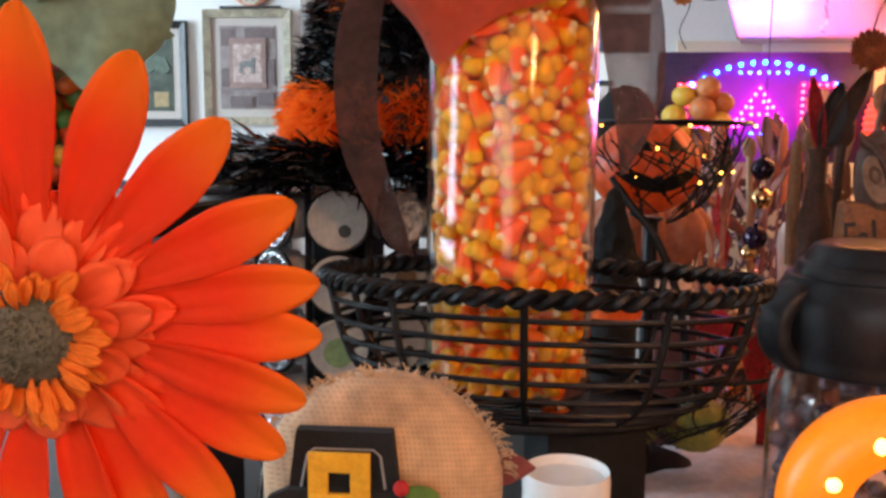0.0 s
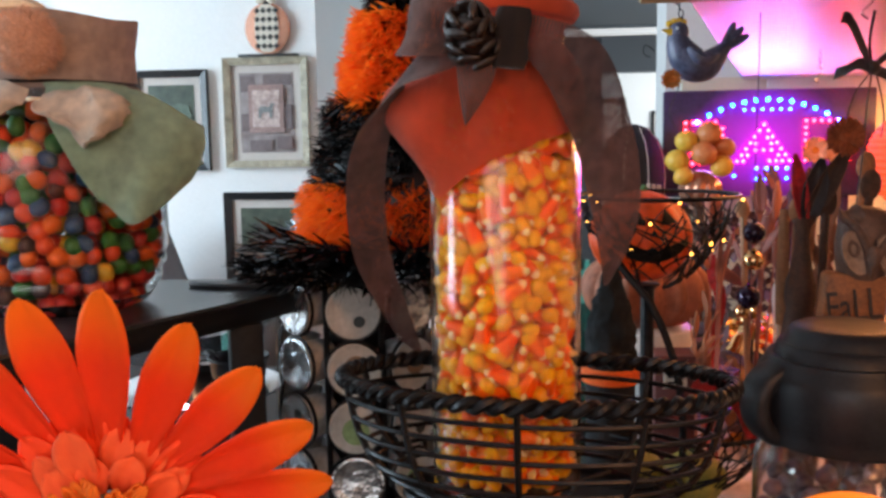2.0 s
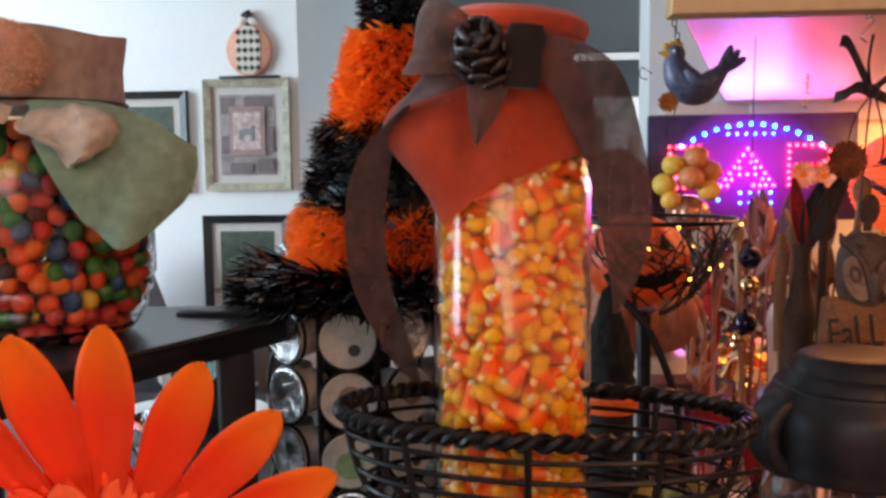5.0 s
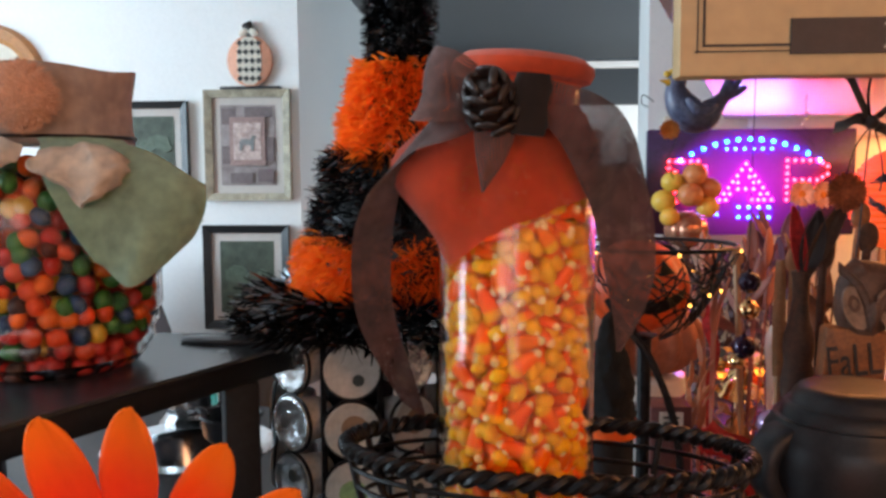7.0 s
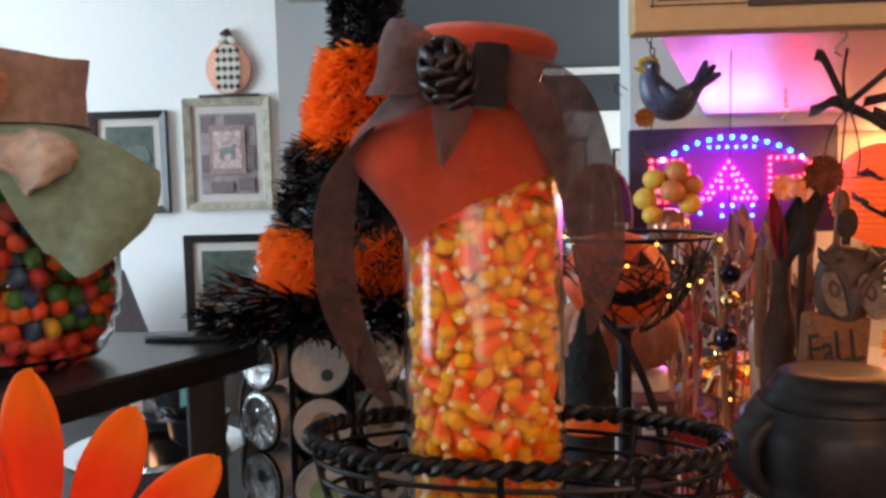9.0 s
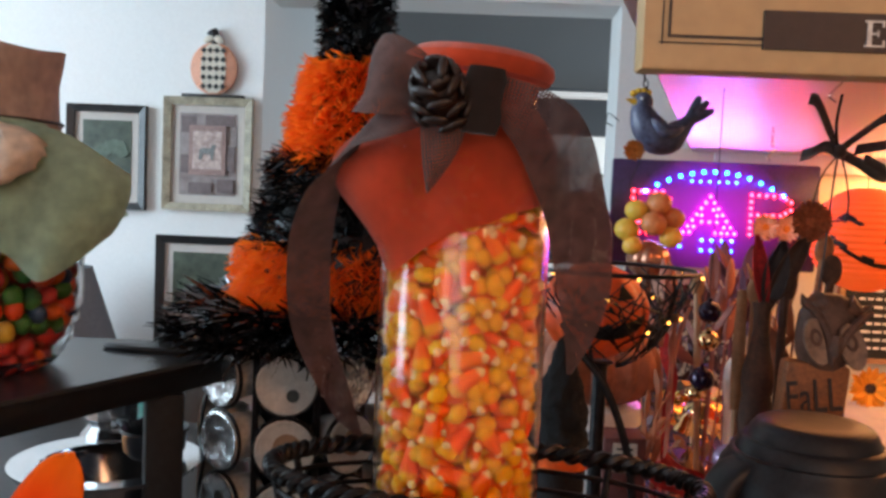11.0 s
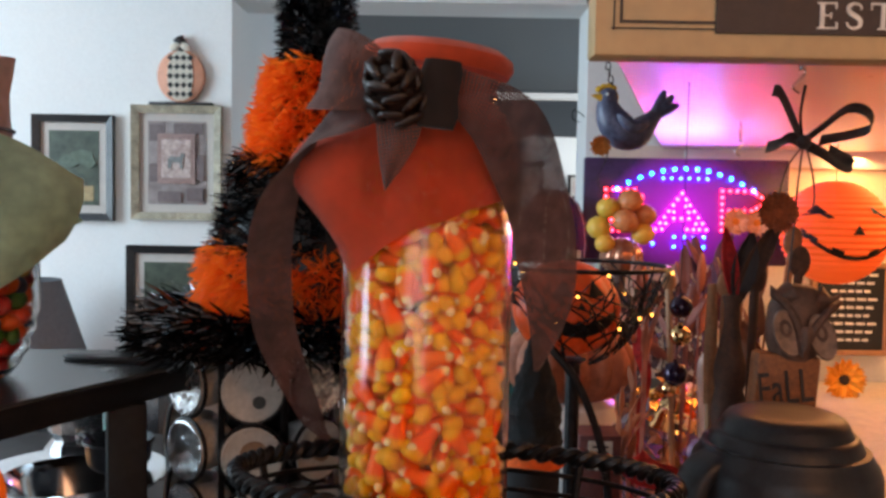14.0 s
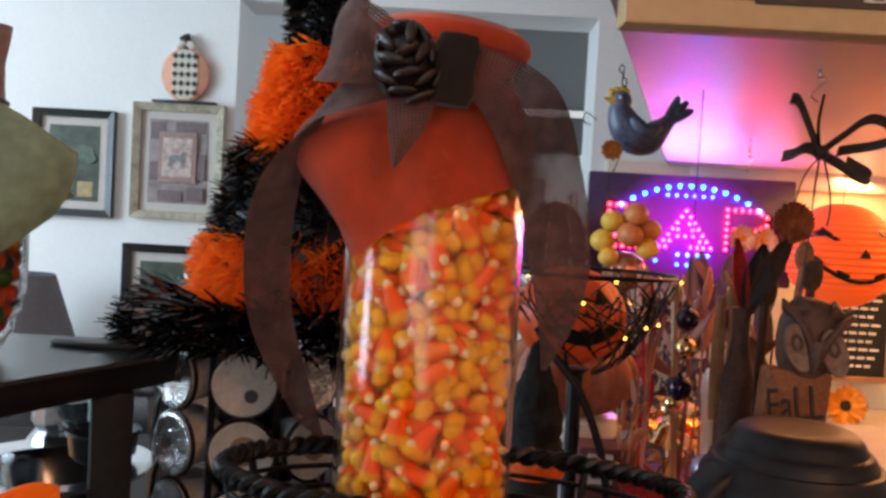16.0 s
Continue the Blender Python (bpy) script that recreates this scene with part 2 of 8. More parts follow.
def ball(bm, r, at, segs=16, squash=(1, 1, 1), mi=0, turn=None):
    m = Matrix.Translation(at) @ (turn or Matrix()) @ Matrix.Diagonal((*squash, 1))
    v = bmesh.ops.create_uvsphere(bm, u_segments=segs, v_segments=max(6, segs * 2 // 3), radius=r, matrix=m)["verts"]
    for f in {f for q in v for f in q.link_faces}:
        f.material_index = mi
    return bm


def strip(bm, centre, side, thick=0.0008, cols=6, wave=0.0, mi=0):
    """A ribbon of cloth: rows of points centre +- side, with a little thickness and uv along it."""
    uv = bm.loops.layers.uv.verify()
    n = len(centre)
    faces = []
    grid = []
    length = 0.0
    lens = []
    for i in range(n):
        if i:
            length += (Vector(centre[i]) - Vector(centre[i - 1])).length
        lens.append(length)
    for i in range(n):
        c, s = Vector(centre[i]), Vector(side[i])
        d = (Vector(centre[min(i + 1, n - 1)]) - Vector(centre[max(i - 1, 0)])).normalized()
        nrm = d.cross(s).normalized() if s.length > 1e-6 else Vector((0, -1, 0))
        row = []
        for k in range(cols + 1):
            u = 2 * k / cols - 1
            row.append((c + s * u + nrm * (wave * math.sin(u * 3.0 + lens[i] * 60) + wave * 0.6 * noise.noise(c * 40 + s * u * 60)), nrm))
        grid.append(row)
    for off in (0.5, -0.5):
        vs = [[bm.verts.new(p + nr * thick * off) for p, nr in row] for row in grid]
        for i in range(n - 1):
            for k in range(cols):
                f = bm.faces.new((vs[i][k], vs[i][k + 1], vs[i + 1][k + 1], vs[i + 1][k]))
                f.material_index = mi
                w = Vector(side[i]).length * 2
                for lp, (ii, kk) in zip(f.loops, ((i, k), (i, k + 1), (i + 1, k + 1), (i + 1, k))):
                    lp[uv].uv = (kk / cols * w, lens[ii])
        faces.append(vs)
    a, b = faces
    edge = [(i, 0) for i in range(n)] + [(n - 1, k) for k in range(1, cols + 1)] + [(i, cols) for i in range(n - 2, -1, -1)] + [(0, k) for k in range(cols - 1, 0, -1)]
    for (i, k), (j, q) in zip(edge, edge[1:] + edge[:1]):
        bm.faces.new((a[i][k], a[j][q], b[j][q], b[i][k])).material_index = mi
    return bm


def plate(bm, pts, z0, z1, mi=0):
    """A slab with the outline pts (x, y) between two heights."""
    lo = [bm.verts.new((x, y, z0)) for x, y in pts]
    hi = [bm.verts.new((x, y, z1)) for x, y in pts]
    bm.faces.new(lo[::-1]).material_index = mi
    bm.faces.new(hi).material_index = mi
    for k in range(len(pts)):
        j = (k + 1) % len(pts)
        bm.faces.new((lo[k], lo[j], hi[j], hi[k])).material_index = mi
    return bm


def structure(name, boxes, material, label, category, bevel=0.0):
    bm = bmesh.new()
    for size, at in boxes:
        box(bm, size, at, bevel)
    return tagged(part(name, bm, material, None, smooth=False), label, category, kind="structure")


def span(x0, x1, y0, y1, z0, z1):
    return ((x1 - x0, y1 - y0, z1 - z0), ((x0 + x1) / 2, (y0 + y1) / 2, (z0 + z1) / 2))


def rot(rx=0, ry=0, rz=0):
    return pose(0, 0, 0, rx, ry, rz)


rng = random.Random(7)

# ---- structure ----
FLOOR_Z, CEIL_Z, TOP_Z = -0.08, 2.36, 0.82
structure("floor", [span(-2.8, 2.2, -2.4, 5.6, FLOOR_Z - 0.1, FLOOR_Z)], FLOOR_WOOD, "brown wooden floor of the room", "floor")
structure("ceiling", [span(-2.8, 2.2, -2.4, 2.42, CEIL_Z, CEIL_Z + 0.1)], CEILING_PAINT, "white painted ceiling", "ceiling")
OX0, OX1, OZ0, OZ1 = -0.568, 0.408, 0.90, 1.84
structure("wall_north", [span(-2.8, OX0, 2.42, 2.60, FLOOR_Z, CEIL_Z), span(OX1, 2.2, 2.42, 2.60, FLOOR_Z, CEIL_Z),
                         span(OX0, OX1, 2.42, 2.60, FLOOR_Z, OZ0), span(OX0, OX1, 2.42, 2.60, OZ1, CEIL_Z)],
          WALL_PAINT, "white painted wall with a square opening to the next room", "wall")
structure("wall_west", [span(-2.9, -2.8, -2.4, 0.1, FLOOR_Z, CEIL_Z), span(-2.9, -2.8, 1.7, 5.6, FLOOR_Z, CEIL_Z),
                        span(-2.9, -2.8, 0.1, 1.7, FLOOR_Z, 0.95), span(-2.9, -2.8, 0.1, 1.7, 2.15, CEIL_Z)], WALL_PAINT, "white painted side wall with a window", "wall")
structure("wall_east", [span(2.2, 2.3, -2.4, 5.6, FLOOR_Z, CEIL_Z)], CREAM_PAINT, "cream painted kitchen wall", "wall")
structure("wall_south", [span(-2.8, -1.4, -2.5, -2.4, FLOOR_Z, CEIL_Z), span(0.2, 2.2, -2.5, -2.4, FLOOR_Z, CEIL_Z),
                         span(-1.4, 0.2, -2.5, -2.4, FLOOR_Z, 1.05), span(-1.4, 0.2, -2.5, -2.4, 2.15, CEIL_Z)], WALL_PAINT, "white painted wall with a window", "wall")
structure("far_room_side_wall", [span(-0.72, OX0, 2.60, 5.6, FLOOR_Z, 2.0)], WALL_PAINT, "white side wall of the next room", "wall")
# ceiling and far wall get their dimness from the darkened grey
structure("far_room_ceiling", [span(-2.8, 2.2, 2.60, 5.6, 1.96, 2.06)], DIM_GREY, "ceiling of the next room, greyed to look dim", "ceiling")
structure("far_room_wall", [span(-2.8, 0.47, 5.6, 5.7, FLOOR_Z, 2.36), span(1.45, 2.2, 5.6, 5.7, FLOOR_Z, 2.36), span(0.47, 1.45, 5.6, 5.7, 1.73, 2.36)], DIM_GREY, "far wall of the next room with a doorway, greyed to look dim", "wall")
structure("hall_wall", [span(0.2, 1.8, 6.7, 6.8, FLOOR_Z, 2.36), span(1.7, 1.8, 5.7, 6.7, FLOOR_Z, 2.36), span(0.1, 0.2, 5.7, 6.8, FLOOR_Z, 2.36), span(0.1, 1.8, 5.7, 6.8, 2.36, 2.46), span(0.1, 1.8, 5.7, 6.8, FLOOR_Z - 0.1, FLOOR_Z)], WALL_PAINT, "bright white hall beyond the doorway", "wall")
structure("counter", [span(-1.0, 2.2, 0.12, 1.75, TOP_Z - 0.04, TOP_Z), span(0.0, 2.2, 1.75, 2.42, TOP_Z - 0.04, TOP_Z)], COUNTER, "dark polished stone counter crowded with decorations", "counter", 0.006)
structure("counter_base", [span(-0.97, 2.2, 0.16, 1.72, FLOOR_Z, TOP_Z - 0.04), span(0.03, 2.2, 1.72, 2.42, FLOOR_Z, TOP_Z - 0.04)], CUPBOARD_WOOD, "wooden base under the counter", "cabinet")
structure("backsplash", [span(0.45, 2.2, 2.40, 2.418, TOP_Z, 1.46)], CREAM_PAINT, "cream wall behind the kitchen counter", "wall")

# ---- wall cupboards above the sign ----
CUP_Z = 1.452


def wall_cupboards():
    t = thing("wall_cupboard", "reddish wooden wall cupboard with a white underside", "cabinet", (0, 0, CUP_Z), kind="structure")
    out = [(0.056, 0.43), (0.605, 2.40), (2.19, 2.40), (2.19, 0.43)]
    bm = plate(bmesh.new(), out, 0.012, 0.75)
    part("body", bm, CUPBOARD_WOOD, t, smooth=False)
    inner = [(0.062, 0.445), (0.611, 2.39), (2.18, 2.39), (2.18, 0.445)]
    part("underside", plate(bmesh.new(), inner, 0.0, 0.0115), CUPBOARD_WHITE, t, "glossy white underside", smooth=False)
    bm = bmesh.new()
    box(bm, (1.5, 0.012, 0.05), (1.42, 2.385, -0.022), 0.002)
    part("light_rail", bm, CUPBOARD_WHITE, t)


wall_cupboards()

# ---- pictures and pumpkin cut-out on the wall ----
PICTURE_DARK = mat("dark_landscape_print", (0.10, 0.13, 0.09), 0.35, scale=14, fine=3, color2=(0.015, 0.02, 0.02), bump=0.0)
PICTURE_GREY = mat("faded_brick_print", (0.36, 0.31, 0.30), 0.4, scale=20, fine=3, color2=(0.16, 0.12, 0.12), bump=0.0)
PICTURE_ROSE = mat("pale_rose_print", (0.66, 0.54, 0.50), 0.4, scale=45, fine=2, color2=(0.30, 0.20, 0.18), bump=0.0)
SAGE_PRINT = mat("sage_green_print", (0.13, 0.17, 0.13), 0.4, scale=60, fine=3, color2=(0.05, 0.08, 0.05), bump=0.0)
BRICK_PRINT = mat("dark_brick_print", (0.20, 0.15, 0.15), 0.5, scale=50, fine=3, color2=(0.11, 0.08, 0.08), bump=0.0)
TAN_PRINT = mat("tan_print", (0.42, 0.30, 0.14), 0.5, scale=60, bump=0.0)
HORSE_PRINT = mat("slate_grey_print", (0.22, 0.23, 0.23), 0.5, scale=80, bump=0.0)


def framed_picture(x0, x1, z0, z1, bar, frame_mat, label, border, prints):
    """A frame of four mitred bars, a mat board and a print made of flat coloured shapes."""
    w, h = x1 - x0, z1 - z0
    t = thing("framed_picture", label, "picture", ((x0 + x1) / 2, 2.42, z0), group="pictures on the wall")
    for n, (a, b) in enumerate((((-w / 2, 0), (w / 2, 0)), ((-w / 2, h), (w / 2, h)), ((-w / 2, 0), (-w / 2, h)), ((w / 2, 0), (w / 2, h)))):
        bm = bmesh.new()
        hor = a[1] == b[1]
        s = 1 if (a[1] == 0 if hor else a[0] < 0) else -1
        if hor:
            quad = [(a[0], a[1]), (b[0], b[1]), (b[0] - bar, b[1] + s * bar), (a[0] + bar, a[1] + s * bar)]
        else:
            quad = [(a[0], a[1]), (b[0], b[1]), (b[0] + s * bar, b[1] - bar), (a[0] + s * bar, a[1] + bar)]
        back = [bm.verts.new((x, -0.001, z)) for x, z in quad]
        front = [bm.verts.new((x, -0.024 if k < 2 else -0.017, z)) for k, (x, z) in enumerate(quad)]
        bm.faces.new(back)
        bm.faces.new(front)
        for k in range(4):
            bm.faces.new((back[k], back[(k + 1) % 4], front[(k + 1) % 4], front[k]))
        part("frame_bar", bm, frame_mat, t, smooth=False)
    bm = bmesh.new()
    box(bm, (w - 2 * bar, 0.004, h - 2 * bar), (0, -0.006, h / 2))
    part("mat_board", bm, MAT_BOARD, t, "pale mat board", smooth=False)
    pw, ph = w - 2 * bar - 2 * border, h - 2 * bar - 2 * border
    for k, (cx, cz, sx, sz, m) in enumerate(prints):
        bm = bmesh.new()
        box(bm, (pw * sx, 0.0012, ph * sz), (pw * cx, -0.0088 - 0.0012 * k, h / 2 + ph * cz))
        part("print", bm, m, t, smooth=False)
    return t


land = [(0, 0, 1, 1, PICTURE_DARK), (0.24, -0.34, 0.30, 0.20, TAN_PRINT)]
pic_a = framed_picture(-1.110, -0.888, 1.228, 1.517, 0.020, BLACK_FRAME, "landscape print in a black wooden frame", 0.022, land)
wood_pic = framed_picture(-0.838, -0.592, 1.234, 1.547, 0.021, WORN_WOOD, "small horse print in a worn yellow-grey wooden frame", 0.022,
                          [(0, 0, 1, 1, PICTURE_GREY), (-0.34, 0.36, 0.26, 0.20, BRICK_PRINT), (0.20, 0.41, 0.50, 0.13, BRICK_PRINT), (-0.36, -0.12, 0.22, 0.22, BRICK_PRINT), (0.37, -0.05, 0.20, 0.30, BRICK_PRINT), (-0.12, -0.41, 0.40, 0.13, BRICK_PRINT), (0.32, -0.38, 0.28, 0.16, BRICK_PRINT), (0.0, 0.05, 0.64, 0.60, mat("dull_red_print", (0.34, 0.22, 0.20), 0.5, scale=40, bump=0)), (0, 0.05, 0.50, 0.46, PICTURE_ROSE)])
pic_b = framed_picture(-0.852, -0.602, 0.864, 1.163, 0.022, BLACK_FRAME, "dark tree print in a black wooden frame", 0.024, land)


def painted_trees(pic, w, h, spots):
    """Soft round tree crowns and bushes printed on a landscape."""
    for k0, (x, z, rx, rz) in enumerate(spots):
        bm = bmesh.new()
        pts = [(x * w + rx * w * (1 + 0.07 * math.sin(5 * a + x * 40)) * math.cos(a), h / 2 + z * h + rz * h * (1 + 0.07 * math.sin(7 * a + z * 30)) * math.sin(a)) for a in [2 * math.pi * k / 28 for k in range(28)]]
        front = [bm.verts.new((p, -0.0122 - 0.0012 * k0, q)) for p, q in pts]
        back = [bm.verts.new((p, -0.0096, q)) for p, q in pts]
        bm.faces.new(front)
        for k in range(28):
            bm.faces.new((front[k], back[k], back[k - 1], front[k - 1]))
        part("print", bm, SAGE_PRINT, pic, smooth=False)


painted_trees(pic_a, 0.222, 0.289, ((0.10, 0.10, 0.16, 0.07), (-0.06, 0.06, 0.12, 0.06), (0.20, 0.05, 0.08, 0.05)))
painted_trees(pic_b, 0.250, 0.299, ((-0.12, 0.02, 0.14, 0.09), (0.06, -0.03, 0.12, 0.06), (0.18, 0.00, 0.07, 0.07)))


def horse_shape():
    bm = bmesh.new()
    pts = [(-0.022, -0.022), (-0.022, 0.004), (-0.014, 0.012), (0.010, 0.010), (0.016, 0.022), (0.026, 0.018), (0.021, 0.008), (0.018, -0.022),
           (0.012, -0.022), (0.010, -0.006), (-0.010, -0.006), (-0.014, -0.022)]
    v = [bm.verts.new((x, -0.0212, 0.163 + z)) for x, z in pts]
    w = [bm.verts.new((x, -0.0200, 0.163 + z)) for x, z in pts]
    bm.faces.new(v)
    bm.faces.new(w)
    for k in range(len(pts)):
        bm.faces.new((v[k], v[k - 1], w[k - 1], w[k]))
    part("horse_print", bm, HORSE_PRINT, wood_pic, smooth=False)


horse_shape()

PALE_ORANGE = mat("pale_orange_paint", (0.72, 0.34, 0.22), 0.6, var=0.12, scale=40)
CREAM = mat("cream_paint", (0.66, 0.60, 0.50), 0.7, var=0.1, scale=60)
CHECK_BLACK = mat("black_check_paint", (0.03, 0.03, 0.03), 0.6, scale=80)


def pumpkin_cutout():
    t = thing("pumpkin_cutout", "flat wooden pumpkin with black and cream harlequin checks", "decoration", (-0.702, 2.405, 1.547))
    bm = bmesh.new()
    box(bm, (0.17, 0.028, 0.008), (0, 0, 0.004), 0.001)
    part("base", bm, BLACK_FRAME, t)
    bm = bmesh.new()
    lathe(bm, [(0, -0.006), (0.066, -0.006), (0.070, -0.003), (0.070, 0.003), (0.066, 0.006), (0, 0.006)], 40, (0, 0, 0.079), rot(90), sx=0.93, sy=1.02)
    part("body", bm, PALE_ORANGE, t)
    bm = bmesh.new()
    v0, v1 = [], []
    outline = [(x, math.sqrt(max(0, 0.0685 ** 2 - x * x))) for x in (-0.036, -0.03, -0.015, 0, 0.015, 0.03, 0.036)]
    outline = [(x * (0.72 if abs(x) > 0.035 else 0.86), z) for x, z in outline]
    outline = [(-0.022, outline[0][1])] + [(-0.012, 0.066), (0.012, 0.066)] + [(0.022, outline[-1][1])]
    outline = [(-0.035, 0.0), (-0.033, 0.030)] + outline + [(0.033, 0.030), (0.035, 0.0)]
    ring = outline + [(x, -z) for x, z in outline[::-1]]
    for x, z in ring:
        v0.append(bm.verts.new((x, -0.0065, 0.079 + z)))
        v1.append(bm.verts.new((x, -0.0085, 0.079 + z)))
    bm.faces.new(v1)
    for k in range(len(ring)):
        bm.faces.new((v0[k], v0[k - 1], v1[k - 1], v1[k]))
    part("check_panel", bm, CREAM, t, "cream panel")
    for j in range(5):
        for i in range(4):
            bm = bmesh.new()
            bmesh.ops.create_cube(bm, size=1, matrix=Matrix.Translation((-0.027 + 0.018 * i, -0.0092, 0.030 + 0.0245 * j)) @ rot(0, 45) @ Matrix.Diagonal((0.0125, 0.001, 0.0125, 1)))
            part("diamond", bm, CHECK_BLACK, t, "black painted diamond", smooth=False)
    bm = bmesh.new()
    tube(bm, [(0, 0, 0.145), (0.002, 0, 0.165), (-0.008, 0, 0.182)], lambda u: 0.010 + 0.006 * u, 10)
    part("stem", bm, BLACK_FRAME, t)
    bm = bmesh.new()
    for s in (-1, 1):
        ball(bm, 0.013, (s * 0.014, -0.010, 0.157), 10, (1.2, 0.4, 0.8), turn=rot(0, s * 30))
    part("bow", bm, CREAM, t, "cream bow")


pumpkin_cutout()


def round_frame():
    t = thing("round_frame", "round orange wooden frame round a pale striped print", "picture", (-1.475, 2.42, 1.57), group="pictures on the wall")
    bm = bmesh.new()
    lathe(bm, [(0.125, 0.0), (0.125, 0.012), (0.14, 0.026), (0.165, 0.024), (0.175, 0.0)], 48, (0, 0, 0), rot(90))
    part("frame_ring", bm, mat("orange_turned_wood", (0.48, 0.20, 0.06), 0.45, scale=25, fine=5), t)
    bm = bmesh.new()
    lathe(bm, [(0.0, 0.006), (0.125, 0.006)], 40, (0, 0, 0), rot(90))
    part("print", bm, CREAM, t)
    bm = bmesh.new()
    for k in range(9):
        box(bm, (0.009, 0.002, 0.10), (-0.09 + 0.0225 * k, -0.008, 0.03 * math.sin(k)))
    part("stripes", bm, PICTURE_DARK, t, smooth=False)


round_frame()

# ---- sideboard and lamp behind the shelf ----


def sideboard():
    t = thing("sideboard", "black wooden sideboard along the white wall", "sideboard", (-1.28, 2.22, FLOOR_Z))
    bm = bmesh.new()
    box(bm, (1.30, 0.36, 0.025), (0, 0, 0.917), 0.004)
    part("top", bm, BLACK_WOOD, t)
    bm = bmesh.new()
    box(bm, (1.26, 0.33, 0.82), (0, 0.01, 0.4945), 0.003)
    part("body", bm, BLACK_WOOD, t)


sideboard()
SHADE_CLOTH = mat("grey_linen_shade", (0.14, 0.145, 0.16), 0.9, var=0.12, scale=90, bump=0.25)


def table_lamp():
    t = thing("table_lamp", "table lamp with a grey tapered linen shade", "lamp", (-1.035, 2.20, 0.85))
    bm = bmesh.new()
    lathe(bm, [(0.0, 0.0), (0.06, 0.0), (0.06, 0.012), (0.02, 0.02), (0.015, 0.035), (0.012, 0.12), (0, 0.12)], 24)
    part("base", bm, BLACK_METAL, t)
    bm = bmesh.new()
    lathe(bm, [(0.148, 0.035), (0.150, 0.033), (0.086, 0.232), (0.084, 0.232), (0.146, 0.037)], 40)
    part("shade", bm, SHADE_CLOTH, t)


table_lamp()

# ---- next room, seen through the opening ----


def far_room():
    t = thing("ceiling_light", "dim fluorescent ceiling light in the next room", "ceiling light", (0.62, 5.2, 1.96))
    bm = bmesh.new()
    box(bm, (1.3, 0.10, 0.03), (0, 0, -0.03), 0.004)
    part("diffuser", bm, mat("lit_diffuser", (0.8, 0.8, 0.8), 0.5, emit=(1, 0.98, 0.95), power=0.4), t)
    bm = bmesh.new()
    box(bm, (1.34, 0.14, 0.015), (0, 0, -0.0075), 0.002)
    part("housing", bm, DIM_GREY, t)
    dark = thing("dark_cabinet", "tall dark cabinet in the next room", "cabinet", (-0.03, 5.2, FLOOR_Z))
    bm = bmesh.new()
    box(bm, (0.94, 0.5, 1.95), (0, 0, 0.975), 0.006)
    part("body", bm, mat("dim_dark_panel", (0.06, 0.06, 0.065), 0.6, scale=8), dark)
    bm = bmesh.new()
    for s in (-1, 1):
        box(bm, (0.45, 0.02, 1.8), (s * 0.23, -0.262, 1.0), 0.004)
    part("door", bm, mat("dim_dark_door", (0.075, 0.075, 0.08), 0.5, scale=8), dark)
    for x, z, w, h in ((0.66, 1.20, 0.20, 0.42), (1.02, 1.34, 0.14, 0.18)):
        p = thing("framed_picture", "small print in a dark frame on a far white wall", "picture", (x, 6.7, z))
        bm = bmesh.new()
        box(bm, (w, 0.02, h), (0, -0.011, h / 2), 0.003)
        part("frame", bm, BLACK_FRAME, p)
        bm = bmesh.new()
        box(bm, (w * 0.7, 0.004, h * 0.8), (0, -0.0235, h / 2))
        part("print", bm, MAT_BOARD, p, smooth=False)
        bm = bmesh.new()
        box(bm, (w * 0.42, 0.003, h * 0.5), (0, -0.0275, h / 2))
        part("print", bm, PICTURE_ROSE, p, smooth=False)


far_room()

# ---- black riser shelf ----


MATT_BLACK = mat("matt_black_paint", (0.007, 0.007, 0.008), 0.6, var=0.3, scale=40, bump=0.05, spec=0.2)


def riser():
    t = thing("riser_shelf", "glossy black wooden riser shelf on the counter", "shelf", (0, 0, TOP_Z))
    bm = plate(bmesh.new(), [(-0.186, 0.758), (-0.272, 0.812), (-0.52, 0.80), (-0.52, 0.42), (-0.345, 0.42)], 0.313, 0.3335)
    bmesh.ops.bevel(bm, geom=bm.edges[:], offset=0.002, segments=1, affect='EDGES')
    part("board", bm, MATT_BLACK, t)
    bm = plate(bmesh.new(), [(-0.187, 0.758), (-0.272, 0.811), (-0.519, 0.799), (-0.519, 0.421), (-0.344, 0.421)], 0.3336, 0.337)
    part("top", bm, BLACK_WOOD, t, smooth=False)
    for x, y in ((-0.224, 0.715), (-0.49, 0.76), (-0.49, 0.46), (-0.365, 0.45)):
        bm = bmesh.new()
        box(bm, (0.030, 0.030, 0.313), (x, y, 0.1565), 0.002, rot(0, 0, 24))
        part("leg", bm, MATT_BLACK, t)
    bm = bmesh.new()
    lathe(bm, [(0.0, 0.3375), (0.034, 0.3375), (0.036, 0.340), (0.033, 0.342), (0, 0.342)], 24, (-0.243, 0.765, 0), sx=1.5, sy=0.5)
    part("felt_pad", bm, BLACK_FRAME, t)


riser()

# ---- coffee pod carousel ----
POD_FOIL = mat("silver_pod_foil", (0.62, 0.62, 0.62), 0.22, metal=0.9, var=0.25, scale=28, fine=2, bump=1.0, depth=0.006)
POD_PAPER = mat("printed_pod_lid", (0.44, 0.42, 0.38), 0.6, var=0.15, scale=60, fine=3, bump=0.1)
POD_GREEN = mat("green_pod_print", (0.22, 0.34, 0.14), 0.5, scale=60)
POD_BROWN = mat("brown_pod_print", (0.22, 0.13, 0.07), 0.5, scale=60)
POD_DARK = mat("dark_pod_print", (0.03, 0.035, 0.03), 0.5, scale=60)
